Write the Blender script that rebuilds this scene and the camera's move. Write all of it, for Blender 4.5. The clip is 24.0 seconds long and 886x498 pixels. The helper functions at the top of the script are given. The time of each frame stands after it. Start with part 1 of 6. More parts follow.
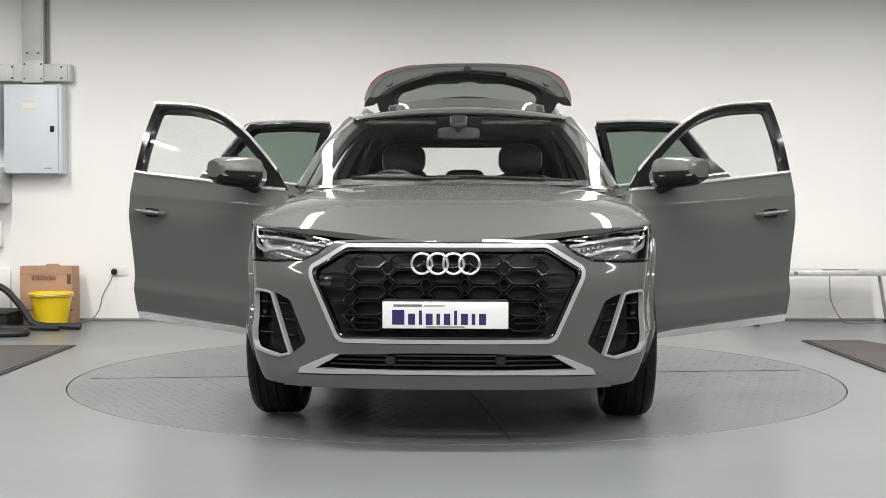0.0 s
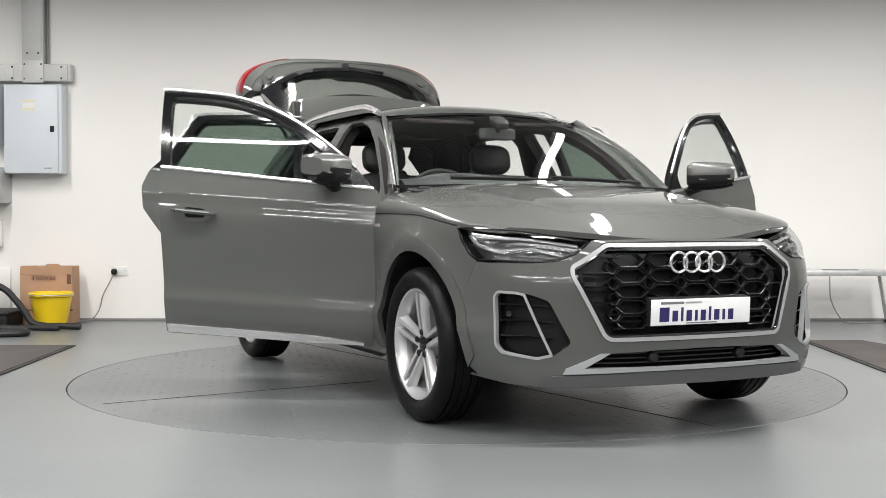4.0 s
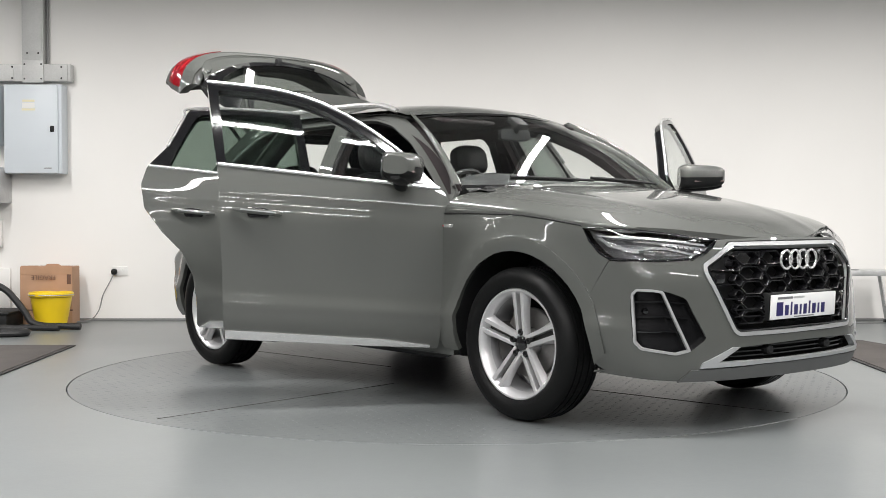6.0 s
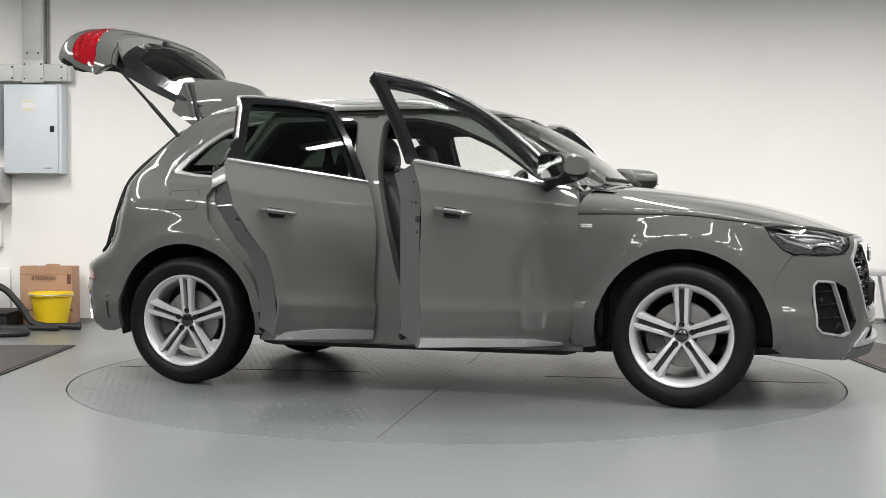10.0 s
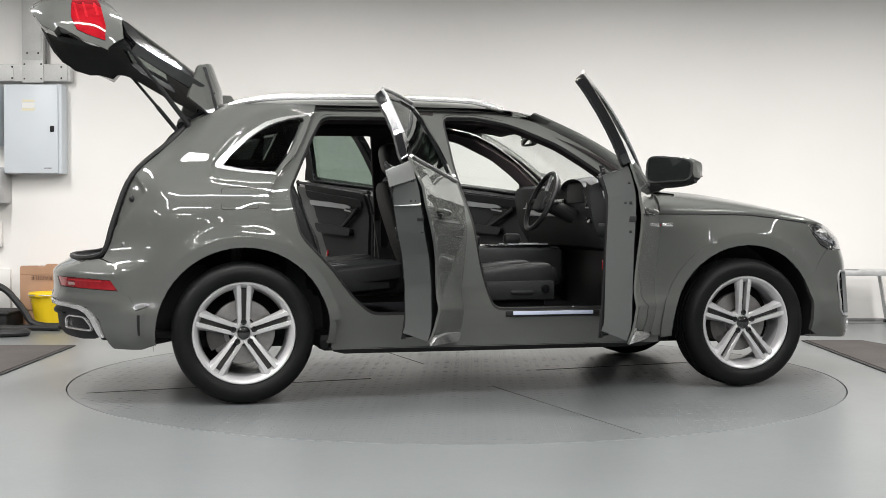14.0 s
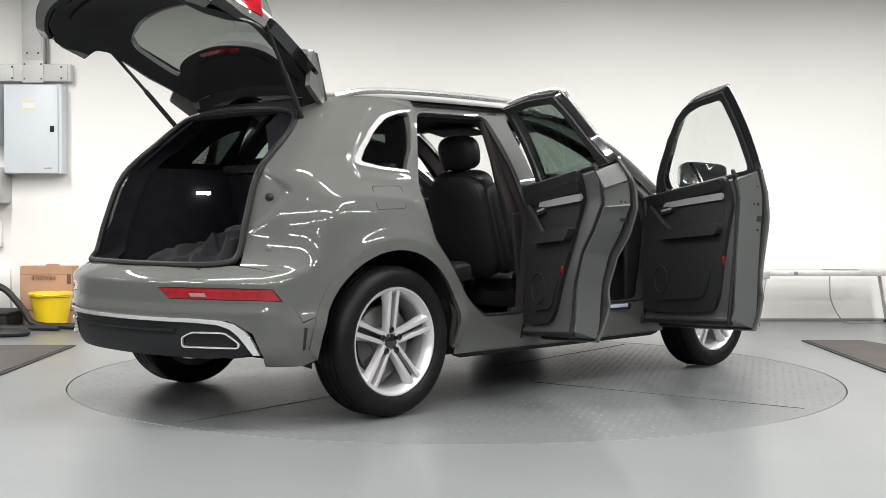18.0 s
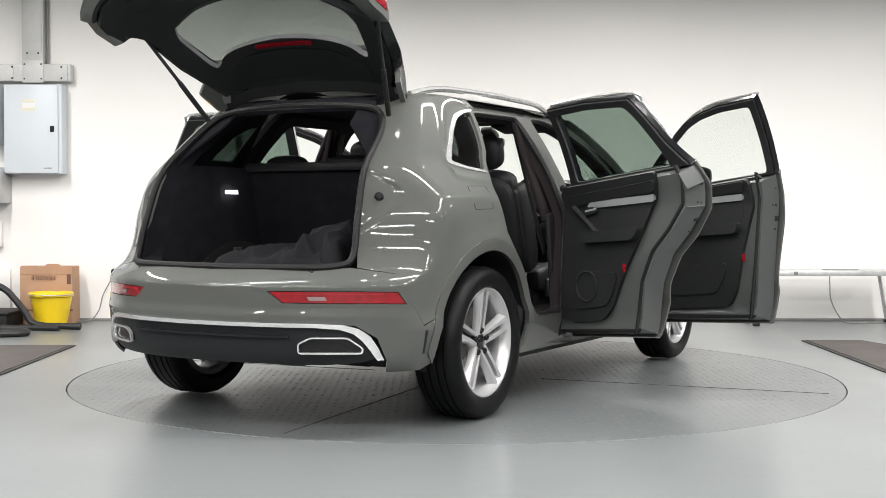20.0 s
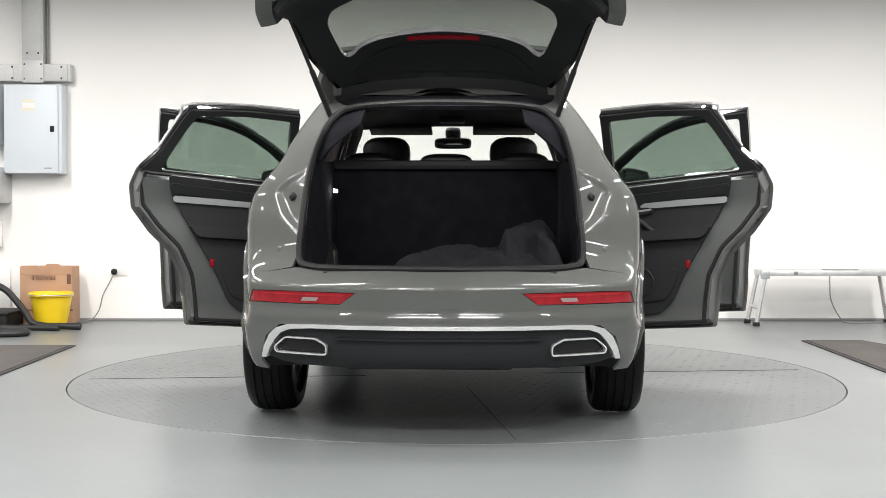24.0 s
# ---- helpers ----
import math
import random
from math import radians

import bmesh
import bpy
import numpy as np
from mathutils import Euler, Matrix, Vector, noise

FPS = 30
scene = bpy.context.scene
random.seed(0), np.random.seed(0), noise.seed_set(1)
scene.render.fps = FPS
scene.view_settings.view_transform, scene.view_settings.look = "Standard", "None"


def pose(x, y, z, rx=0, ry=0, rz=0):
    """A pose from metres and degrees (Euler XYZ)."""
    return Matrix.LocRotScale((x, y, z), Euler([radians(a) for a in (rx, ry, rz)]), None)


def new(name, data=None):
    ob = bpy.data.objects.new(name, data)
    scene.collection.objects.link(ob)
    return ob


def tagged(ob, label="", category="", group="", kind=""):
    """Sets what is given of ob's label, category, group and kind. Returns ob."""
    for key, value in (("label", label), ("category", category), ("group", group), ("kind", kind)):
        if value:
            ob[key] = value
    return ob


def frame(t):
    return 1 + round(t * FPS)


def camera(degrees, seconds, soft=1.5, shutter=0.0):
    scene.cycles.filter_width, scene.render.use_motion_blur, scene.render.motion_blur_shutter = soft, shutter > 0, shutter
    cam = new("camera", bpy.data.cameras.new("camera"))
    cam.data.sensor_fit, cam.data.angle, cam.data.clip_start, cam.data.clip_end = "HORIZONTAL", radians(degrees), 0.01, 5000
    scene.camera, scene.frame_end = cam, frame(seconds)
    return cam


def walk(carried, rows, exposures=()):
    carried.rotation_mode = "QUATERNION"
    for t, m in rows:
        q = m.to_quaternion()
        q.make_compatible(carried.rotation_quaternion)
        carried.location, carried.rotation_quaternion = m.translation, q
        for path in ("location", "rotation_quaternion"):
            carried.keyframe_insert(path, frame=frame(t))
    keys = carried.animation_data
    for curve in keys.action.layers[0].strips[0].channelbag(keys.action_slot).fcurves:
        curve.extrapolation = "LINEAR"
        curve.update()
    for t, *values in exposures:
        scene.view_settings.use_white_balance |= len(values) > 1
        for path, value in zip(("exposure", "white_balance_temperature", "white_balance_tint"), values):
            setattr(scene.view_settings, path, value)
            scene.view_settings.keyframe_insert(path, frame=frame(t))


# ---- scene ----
# camera: stands still before the turntable
EYE = (0.0, -7.468, 0.984)
cam = camera(39.80, 24.0, soft=0.8)
VIEW = pose(*EYE, 90 - 1.659, 0, 0.598) @ pose(0, 0, 0, 0, 0, 0.081)
walk(cam, [(0, VIEW), (24, VIEW)], exposures=[(0, 0.18), (10.5, 0.18), (13, 0.21), (15, 0.32), (17, 0.42), (21, 0.49), (24, 0.52)])

# the room's light: long ceiling luminaires over and around the turntable
world = bpy.data.worlds.new("world")
world.use_nodes = True
world.node_tree.nodes["Background"].inputs[0].default_value = (0.9, 0.95, 1.0, 1)
world.node_tree.nodes["Background"].inputs[1].default_value = 0.02
scene.world = world
CEIL = 3.60
TUBE_Z = 3.22
# centre x, centre y, length, turn (0: along x, 90: along y), watts
TUBES = [(-1.35, 0.75, 2.4, 90, 72), (1.35, 0.75, 2.4, 90, 72),
         (-1.4, -2.3, 2.4, 0, 84), (1.4, -2.3, 2.4, 0, 84),
         (-3.9, 0.6, 2.4, 90, 86), (3.9, 0.6, 2.4, 90, 100),
         (-3.9, -3.4, 2.4, 90, 88), (3.9, -3.4, 2.4, 90, 88),
         (-1.5, -5.4, 2.4, 0, 94), (1.5, -5.4, 2.4, 0, 94),
         (-1.5, -8.4, 2.4, 0, 94), (1.5, -8.4, 2.4, 0, 94),
         (-1.5, -11.6, 2.4, 0, 75), (1.5, -11.6, 2.4, 0, 75),
         (-6.5, 0.4, 2.4, 90, 60), (6.5, 0.4, 2.4, 90, 60),
         (-6.5, -3.6, 2.4, 90, 60), (6.5, -3.6, 2.4, 90, 60),
         (-4.6, -7.2, 2.4, 0, 60), (4.6, -7.2, 2.4, 0, 60)]


def tube_lamp(x, y, length, turn, watts):
    data = bpy.data.lights.new("tube_light", "AREA")
    data.shape, data.size, data.size_y, data.energy = "RECTANGLE", length, 0.09, watts
    data.color = (1.0, 0.98, 0.955)
    ob = new("tube_light", data)
    ob.matrix_world = pose(x, y, TUBE_Z - 0.052, 0, 0, turn)


for row in TUBES:
    tube_lamp(*row)

# turn of the platform: seconds, degrees
TURN = [(0, -91.7), (0.5, -89.85), (1, -87.3), (1.5, -84.0), (2, -80.2), (2.5, -76.3), (4.5, -60.5), (5, -56.55),
        (6, -48.75), (7, -40.8), (8, -32.9), (9, -24.95), (10, -17.1), (10.5, -13.2), (12.5, 2.35), (13, 6.3), (14, 14.35),
        (15, 22.35), (16, 30.2), (17, 38.05), (18, 45.9), (18.5, 49.8), (20.5, 65.25), (21, 69.15), (22, 77.0),
        (22.5, 80.8), (23, 84.25), (23.5, 86.9), (24, 88.9)]
CAR_OFF = (-0.0585, -0.0285)


# ---- materials ----
def material(name, color, rough=0.5, metal=0.0, coat=0.0, coat_rough=0.03, spec=0.5, vary=0.0, vary_scale=3.0, bump=0.0,
             bump_scale=200.0, grain=0.0, grain_scale=60.0, rough_vary=0.0, random_tone=0.0, trans=0.0, ior=1.5, glow=0.0, alpha=1.0):
    m = bpy.data.materials.new(name)
    m.use_nodes = True
    nt = m.node_tree
    b = nt.nodes["Principled BSDF"]
    col = (*color, 1)
    b.inputs["Base Color"].default_value = col
    b.inputs["Roughness"].default_value = rough
    b.inputs["Metallic"].default_value = metal
    b.inputs["Coat Weight"].default_value = coat
    b.inputs["Coat Roughness"].default_value = coat_rough
    b.inputs["Specular IOR Level"].default_value = spec
    b.inputs["Transmission Weight"].default_value = trans
    b.inputs["IOR"].default_value = ior
    b.inputs["Alpha"].default_value = alpha
    if glow:
        b.inputs["Emission Color"].default_value = col
        b.inputs["Emission Strength"].default_value = glow
    coords = nt.nodes.new("ShaderNodeTexCoord")

    def noise_at(scale, detail=4.0):
        n = nt.nodes.new("ShaderNodeTexNoise")
        n.inputs["Scale"].default_value, n.inputs["Detail"].default_value = scale, detail
        nt.links.new(coords.outputs["Object"], n.inputs["Vector"])
        return n.outputs["Fac"]

    def ranged(fac, lo, hi):
        r = nt.nodes.new("ShaderNodeMapRange")
        r.inputs["From Min"].default_value, r.inputs["From Max"].default_value = 0.3, 0.7
        r.inputs["To Min"].default_value, r.inputs["To Max"].default_value = lo, hi
        nt.links.new(fac, r.inputs["Value"])
        return r.outputs["Result"]

    tone = None
    for amount, scale in ((vary, vary_scale), (grain, grain_scale)):
        if amount:
            f = ranged(noise_at(scale), 1 - amount, 1 + amount)
            if tone is None:
                tone = f
            else:
                mul = nt.nodes.new("ShaderNodeMath")
                mul.operation = "MULTIPLY"
                nt.links.new(tone, mul.inputs[0])
                nt.links.new(f, mul.inputs[1])
                tone = mul.outputs[0]
    if random_tone:
        info = nt.nodes.new("ShaderNodeObjectInfo")
        r = nt.nodes.new("ShaderNodeMapRange")
        r.inputs["To Min"].default_value, r.inputs["To Max"].default_value = 1 - random_tone, 1 + random_tone
        nt.links.new(info.outputs["Random"], r.inputs["Value"])
        tone = r.outputs["Result"]
    if tone is not None:
        mix = nt.nodes.new("ShaderNodeVectorMath")
        mix.operation = "SCALE"
        mix.inputs[0].default_value = color
        nt.links.new(tone, mix.inputs["Scale"])
        nt.links.new(mix.outputs[0], b.inputs["Base Color"])
    if rough_vary:
        nt.links.new(ranged(noise_at(vary_scale * 1.7, 6.0), max(0.0, rough - rough_vary), rough + rough_vary), b.inputs["Roughness"])
    if bump:
        bm_node = nt.nodes.new("ShaderNodeBump")
        bm_node.inputs["Strength"].default_value, bm_node.inputs["Distance"].default_value = bump, 0.002
        nt.links.new(noise_at(bump_scale, 3.0), bm_node.inputs["Height"])
        nt.links.new(bm_node.outputs[0], b.inputs["Normal"])
    return m


PAINT = material("grey_paint", (0.078, 0.0815, 0.0765), 0.6, 0.0, 1.0, 0.012, spec=0.12, vary=0.02, vary_scale=2.0, grain=0.03, grain_scale=900)
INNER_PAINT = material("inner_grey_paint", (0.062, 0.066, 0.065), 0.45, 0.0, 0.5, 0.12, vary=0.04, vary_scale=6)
BLACK_GLOSS = material("black_gloss", (0.006, 0.006, 0.007), 0.12, coat=1.0, vary=0.1)
BLACK_PLASTIC = material("black_plastic", (0.014, 0.0145, 0.015), 0.55, spec=0.22, vary=0.12, bump=0.25, bump_scale=700)
DARK_PLASTIC = material("dark_grey_plastic", (0.0135, 0.0142, 0.0150), 0.6, spec=0.25, vary=0.1, bump=0.35, bump_scale=500)
SOFT_TRIM = material("charcoal_soft_trim", (0.0115, 0.012, 0.013), 0.65, spec=0.25, vary=0.1, bump=0.4, bump_scale=420)
LEATHER = material("black_leather", (0.009, 0.0095, 0.0103), 0.46, spec=0.32, vary=0.15, vary_scale=8, bump=0.5, bump_scale=260)
CARPET = material("black_carpet", (0.0125, 0.0128, 0.0155), 0.95, spec=0.05, vary=0.2, vary_scale=12, bump=0.8, bump_scale=600)
HEADLINER = material("dark_headliner", (0.022, 0.018, 0.019), 0.9, spec=0.1, vary=0.1, bump=0.4, bump_scale=500)
RUBBER = material("tyre_rubber", (0.0065, 0.0067, 0.007), 0.42, spec=0.13, vary=0.2, vary_scale=5, bump=0.3, bump_scale=300, rough_vary=0.12)
SEAL = material("black_rubber_seal", (0.010, 0.010, 0.0105), 0.55, spec=0.25, vary=0.1)
CHROME = material("bright_anodised_trim", (0.84, 0.84, 0.84), 0.22, 0.8, vary=0.03)
SATIN = material("satin_silver_trim", (0.42, 0.43, 0.44), 0.38, 0.5, vary=0.05)
FRAME = material("satin_grille_frame", (0.32, 0.325, 0.33), 0.5, 0.3, vary=0.05)
ALLOY = material("silver_alloy", (0.54, 0.54, 0.55), 0.33, 0.5, coat=0.6, vary=0.04, grain=0.03, grain_scale=500)
IRON = material("brushed_iron", (0.30, 0.29, 0.285), 0.38, 0.85, vary=0.15, vary_scale=20)
DARK_IRON = material("dark_cast_iron", (0.05, 0.048, 0.047), 0.6, 0.5, vary=0.2, vary_scale=12)
GLASS = material("clear_glass", (0.90, 0.945, 0.92), 0.0, trans=1.0, ior=1.45)
REAR_SIDE_GLASS = material("tinted_door_glass", (0.22, 0.285, 0.245), 0.0, trans=1.0, ior=1.45)
LAMP_GLASS = material("lamp_glass", (0.95, 0.96, 0.97), 0.01, trans=1.0, ior=1.40)
RED_LAMP = material("red_lamp_plastic", (0.24, 0.005, 0.010), 0.08, coat=1.0, vary=0.2, vary_scale=25)
RED_LAMP_DARK = material("bright_red_lamp_rib", (0.32, 0.012, 0.018), 0.12, coat=1.0, vary=0.2, vary_scale=25)
LAMP_GUIDE = material("clear_light_guide", (0.085, 0.087, 0.09), 0.35, coat=0.4, vary=0.15, vary_scale=30)
LAMP_BOWL = material("dark_lamp_bowl", (0.05, 0.05, 0.053), 0.35, 0.3, coat=0.4, vary=0.2, vary_scale=20)
LAMP_WHITE = material("pale_lamp_plastic", (0.24, 0.18, 0.175), 0.25, coat=0.8, vary=0.1)
MIRROR = material("mirror_glass", (0.80, 0.83, 0.82), 0.02, 1.0)
PLATE_WHITE = material("white_plate", (0.80, 0.80, 0.80), 0.3, coat=0.6, vary=0.02)
NAVY = material("navy_print", (0.022, 0.018, 0.10), 0.4)
GREY_PRINT = material("grey_print", (0.16, 0.16, 0.17), 0.5)
LED = material("white_led", (1.0, 0.98, 0.95), 0.4, glow=9.0)
BLUE_LED = material("cool_sill_light", (0.50, 0.54, 0.68), 0.35, glow=0.05)
CLOTH = material("charcoal_cloth", (0.0068, 0.0070, 0.0088), 0.85, spec=0.2, vary=0.2, vary_scale=9, bump=0.7, bump_scale=350)

WALL = material("white_wall_paint", (0.84, 0.823, 0.80), 0.55, vary=0.02, vary_scale=0.8, bump=0.15, bump_scale=90)
# for walls out of view: dark so the car paint reflects little there
UNSEEN_WALL = material("unseen_wall_dark_grey", (0.10, 0.105, 0.105), 0.7, vary=0.1, vary_scale=1.5)
CEILING = material("ceiling_paint", (0.18, 0.18, 0.18), 0.85, vary=0.05)
FLOOR = material("grey_floor_paint", (0.149, 0.160, 0.162), 0.30, vary=0.06, vary_scale=0.55, grain=0.02, grain_scale=14, rough_vary=0.02,
                 bump=0.12, bump_scale=60)
DECK = material("grey_turntable_paint", (0.122, 0.131, 0.133), 0.34, vary=0.04, vary_scale=0.8, grain=0.03, grain_scale=25, rough_vary=0.02,
                bump=0.10, bump_scale=80)
TREAD = material("worn_tread_bars", (0.126, 0.135, 0.137), 0.36, vary=0.08, vary_scale=3)
GAP = material("dark_gap", (0.012, 0.012, 0.012), 0.8)
ENCLOSURE = material("pale_grey_enamel", (0.60, 0.64, 0.68), 0.4, vary=0.02, vary_scale=2)
GALV = material("galvanised_steel", (0.50, 0.50, 0.50), 0.42, 0.55, vary=0.08, vary_scale=7, grain=0.05, grain_scale=60)
CARD = material("brown_cardboard", (0.42, 0.25, 0.155), 0.8, vary=0.08, vary_scale=6, bump=0.3, bump_scale=120)
CARD_DARK = material("brown_print", (0.13, 0.07, 0.05), 0.8)
YELLOW = material("yellow_plastic", (0.80, 0.56, 0.015), 0.35, vary=0.04, vary_scale=5)
HOSE = material("black_hose_rubber", (0.012, 0.012, 0.013), 0.5, vary=0.15, vary_scale=10)
MAT = material("dark_rubber_mat", (0.060, 0.052, 0.048), 0.8, vary=0.2, vary_scale=4, bump=0.6, bump_scale=150)
MAT_EDGE = material("black_mat_edge", (0.016, 0.015, 0.015), 0.6)
WHITE_PLASTIC = material("white_plastic", (0.76, 0.75, 0.73), 0.35, vary=0.03)
GREY_CABLE = material("grey_cable", (0.22, 0.22, 0.22), 0.5)
PAPER = material("yellow_label", (0.74, 0.68, 0.46), 0.6)
TRUNKING = material("zinc_grey_sheet", (0.55, 0.55, 0.54), 0.5, 0.12, vary=0.05, vary_scale=7, grain=0.04, grain_scale=60)
ALU = material("worn_aluminium", (0.60, 0.60, 0.60), 0.45, 0.6, vary=0.12, vary_scale=15)


# ---- geometry helpers: a shape is (vertices, faces) ----
from mathutils.geometry import delaunay_2d_cdt


def spl(xs, ys):
    """A smooth curve through the given stations."""
    xs, ys = np.array(xs, float), np.array(ys, float)
    d = np.diff(ys) / np.diff(xs)
    m = np.concatenate([[d[0]], (d[1:] + d[:-1]) / 2, [d[-1]]])
    m[1:-1] = np.where(d[1:] * d[:-1] <= 0, 0, m[1:-1])

    def at(x):
        x = np.clip(np.asarray(x, float), xs[0], xs[-1])
        i = np.clip(np.searchsorted(xs, x) - 1, 0, len(xs) - 2)
        h = xs[i + 1] - xs[i]
        t = (x - xs[i]) / h
        return ((1 + 2 * t) * (1 - t) ** 2 * ys[i] + t * (1 - t) ** 2 * h * m[i] + t * t * (3 - 2 * t) * ys[i + 1] + t * t * (t - 1) * h * m[i + 1])
    return at


def joined(*shapes):
    v, f = [], []
    for sv, sf in shapes:
        n = len(v)
        v.extend([tuple(p) for p in sv])
        f.extend([tuple(i + n for i in face) for face in sf])
    return v, f


def moved(shape, m):
    return [tuple(m @ Vector(p)) for p in shape[0]], shape[1]


def mirrored(shape):
    return [(p[0], -p[1], p[2]) for p in shape[0]], [tuple(reversed(f)) for f in shape[1]]


def sided(shape, side):
    return shape if side > 0 else mirrored(shape)


def part(name, shape, mat, parent=None, label="", sharp=35, smooth=True):
    me = bpy.data.meshes.new(name)
    me.from_pydata([tuple(map(float, p)) for p in shape[0]], [], [tuple(map(int, f)) for f in shape[1]])
    me.materials.append(mat)
    if smooth:
        me.polygons.foreach_set("use_smooth", np.ones(len(me.polygons), bool))
        me.set_sharp_from_angle(angle=radians(sharp))
    ob = new(name, me)
    if parent is not None:
        ob.parent = parent
    if label:
        ob["label"] = label
    return ob


def thing(name, label, category, group="", kind="", at=None):
    ob = new(name)
    ob.empty_display_size = 0.1
    tagged(ob, label, category, group, kind)
    if at is not None:
        ob.matrix_world = at
    return ob


def rbox(c, s, r=0.01, seg=2):
    """A box with rounded edges: centre, size."""
    b = bmesh.new()
    bmesh.ops.create_cube(b, size=1.0, matrix=Matrix.Translation(c) @ Matrix.Diagonal((*s, 1)))
    if r > 0:
        bmesh.ops.bevel(b, geom=list(b.edges), offset=min(r, min(s) * 0.45), segments=seg, affect="EDGES", profile=0.5)
    b.verts.index_update()
    out = [tuple(v.co) for v in b.verts], [tuple(v.index for v in f.verts) for f in b.faces]
    b.free()
    return out


def grid(rows, closed_u=False, closed_v=False, flip=False):
    """Faces over rows of points."""
    n, m = len(rows), len(rows[0])
    v = [tuple(p) for row in rows for p in row]
    f = []
    for i in range(n if closed_u else n - 1):
        for j in range(m if closed_v else m - 1):
            a, b = i * m + j, i * m + (j + 1) % m
            c, d = ((i + 1) % n) * m + (j + 1) % m, ((i + 1) % n) * m + j
            f.append((d, c, b, a) if flip else (a, b, c, d))
    return v, f


def capped(rows, flip=False):
    v, f = grid(rows, closed_v=True, flip=flip)
    m = len(rows[0])
    a, b = tuple(range(m)), tuple(range(len(v) - m, len(v)))
    f += [a if flip else a[::-1], b[::-1] if flip else b]
    return v, f


def frames_along(path, closed=False):
    p = [Vector(q) for q in path]
    n = len(p)
    out, up = [], None
    for i in range(n):
        t = (p[(i + 1) % n] - p[i - 1]) if closed else (p[min(i + 1, n - 1)] - p[max(i - 1, 0)])
        t.normalize()
        if up is None:
            up = Vector((0, 0, 1)) if abs(t.z) < 0.9 else Vector((1, 0, 0))
        side = t.cross(up)
        if side.length < 1e-6:
            side = t.orthogonal()
        side.normalize()
        up = side.cross(t).normalized()
        out.append((p[i], t, side, up))
    return out


def tube(path, r, n=8, closed=False, flat=1.0):
    rows = []
    for k, (p, t, a, b) in enumerate(frames_along(path, closed)):
        q = r[k] if isinstance(r, (list, tuple)) else r
        rows.append([p + a * (q * math.cos(2 * math.pi * j / n)) + b * (q * flat * math.sin(2 * math.pi * j / n)) for j in range(n)])
    return grid(rows, closed_u=True, closed_v=True, flip=True) if closed else capped(rows, flip=True)


def smooth_path(pts, n=6, closed=False):
    """Catmull-Rom points through pts."""
    p = [Vector(q) for q in pts]
    k = len(p)
    out = []
    for i in range(k if closed else k - 1):
        if closed:
            a, b, c, d = p[i - 1], p[i], p[(i + 1) % k], p[(i + 2) % k]
        else:
            a, b, c, d = p[max(i - 1, 0)], p[i], p[i + 1], p[min(i + 2, k - 1)]
        for j in range(n):
            t = j / n
            out.append(0.5 * (2 * b + (c - a) * t + (2 * a - 5 * b + 4 * c - d) * t * t + (3 * b - a - 3 * c + d) * t ** 3))
    if not closed:
        out.append(p[-1])
    return out


def lathe(profile, n=48, centre=(0, 0, 0)):
    """Turns (radius, y) pairs about the y axis."""
    rows = [[(centre[0] + r * math.cos(2 * math.pi * k / n), centre[1] + y, centre[2] + r * math.sin(2 * math.pi * k / n)) for r, y in profile] for k in range(n)]
    return grid(rows, closed_u=True, flip=True)


def zlathe(profile, n=32, centre=(0, 0, 0)):
    """Turns (radius, z) pairs about the z axis."""
    rows = [[(centre[0] + r * math.cos(2 * math.pi * k / n), centre[1] + r * math.sin(2 * math.pi * k / n), centre[2] + z) for r, z in profile] for k in range(n)]
    return grid(rows, closed_u=True)


def inside(px, py, poly):
    poly = np.asarray(poly)
    x0, y0 = poly[:, 0], poly[:, 1]
    x1, y1 = np.roll(x0, -1), np.roll(y0, -1)
    px, py = np.asarray(px)[:, None], np.asarray(py)[:, None]
    with np.errstate(divide="ignore", invalid="ignore"):
        hit = ((y0 > py) != (y1 > py)) & (px < (x1 - x0) * (py - y0) / (y1 - y0) + x0)
    return hit.sum(1) % 2 == 1


def edge_distance(px, py, poly):
    poly = np.asarray(poly)
    a, b = poly, np.roll(poly, -1, 0)
    p = np.stack([px, py], -1)[:, None]
    ab = b - a
    t = np.clip(((p - a) * ab).sum(-1) / np.maximum((ab * ab).sum(-1), 1e-12), 0, 1)
    return np.sqrt((((a + ab * t[..., None]) - p) ** 2).sum(-1)).min(1)


def resampled(poly, step):
    out = []
    for a, b in zip(poly, list(poly[1:]) + [poly[0]]):
        n = max(1, int(math.ceil(math.dist(a, b) / step)))
        out += [(a[0] + (b[0] - a[0]) * k / n, a[1] + (b[1] - a[1]) * k / n) for k in range(n)]
    return out


def rounded(poly, r=0.02, n=4):
    """Rounds the corners of a polygon."""
    out = []
    k = len(poly)
    for i in range(k):
        a, b, c = (Vector(poly[i - 1]), Vector(poly[i]), Vector(poly[(i + 1) % k]))
        d1, d2 = (a - b), (c - b)
        q = min(r, d1.length * 0.45, d2.length * 0.45)
        s, e = b + d1.normalized() * q, b + d2.normalized() * q
        for j in range(n + 1):
            t = j / n
            out.append(tuple((1 - t) ** 2 * s + 2 * t * (1 - t) * b + t * t * e))
    return out


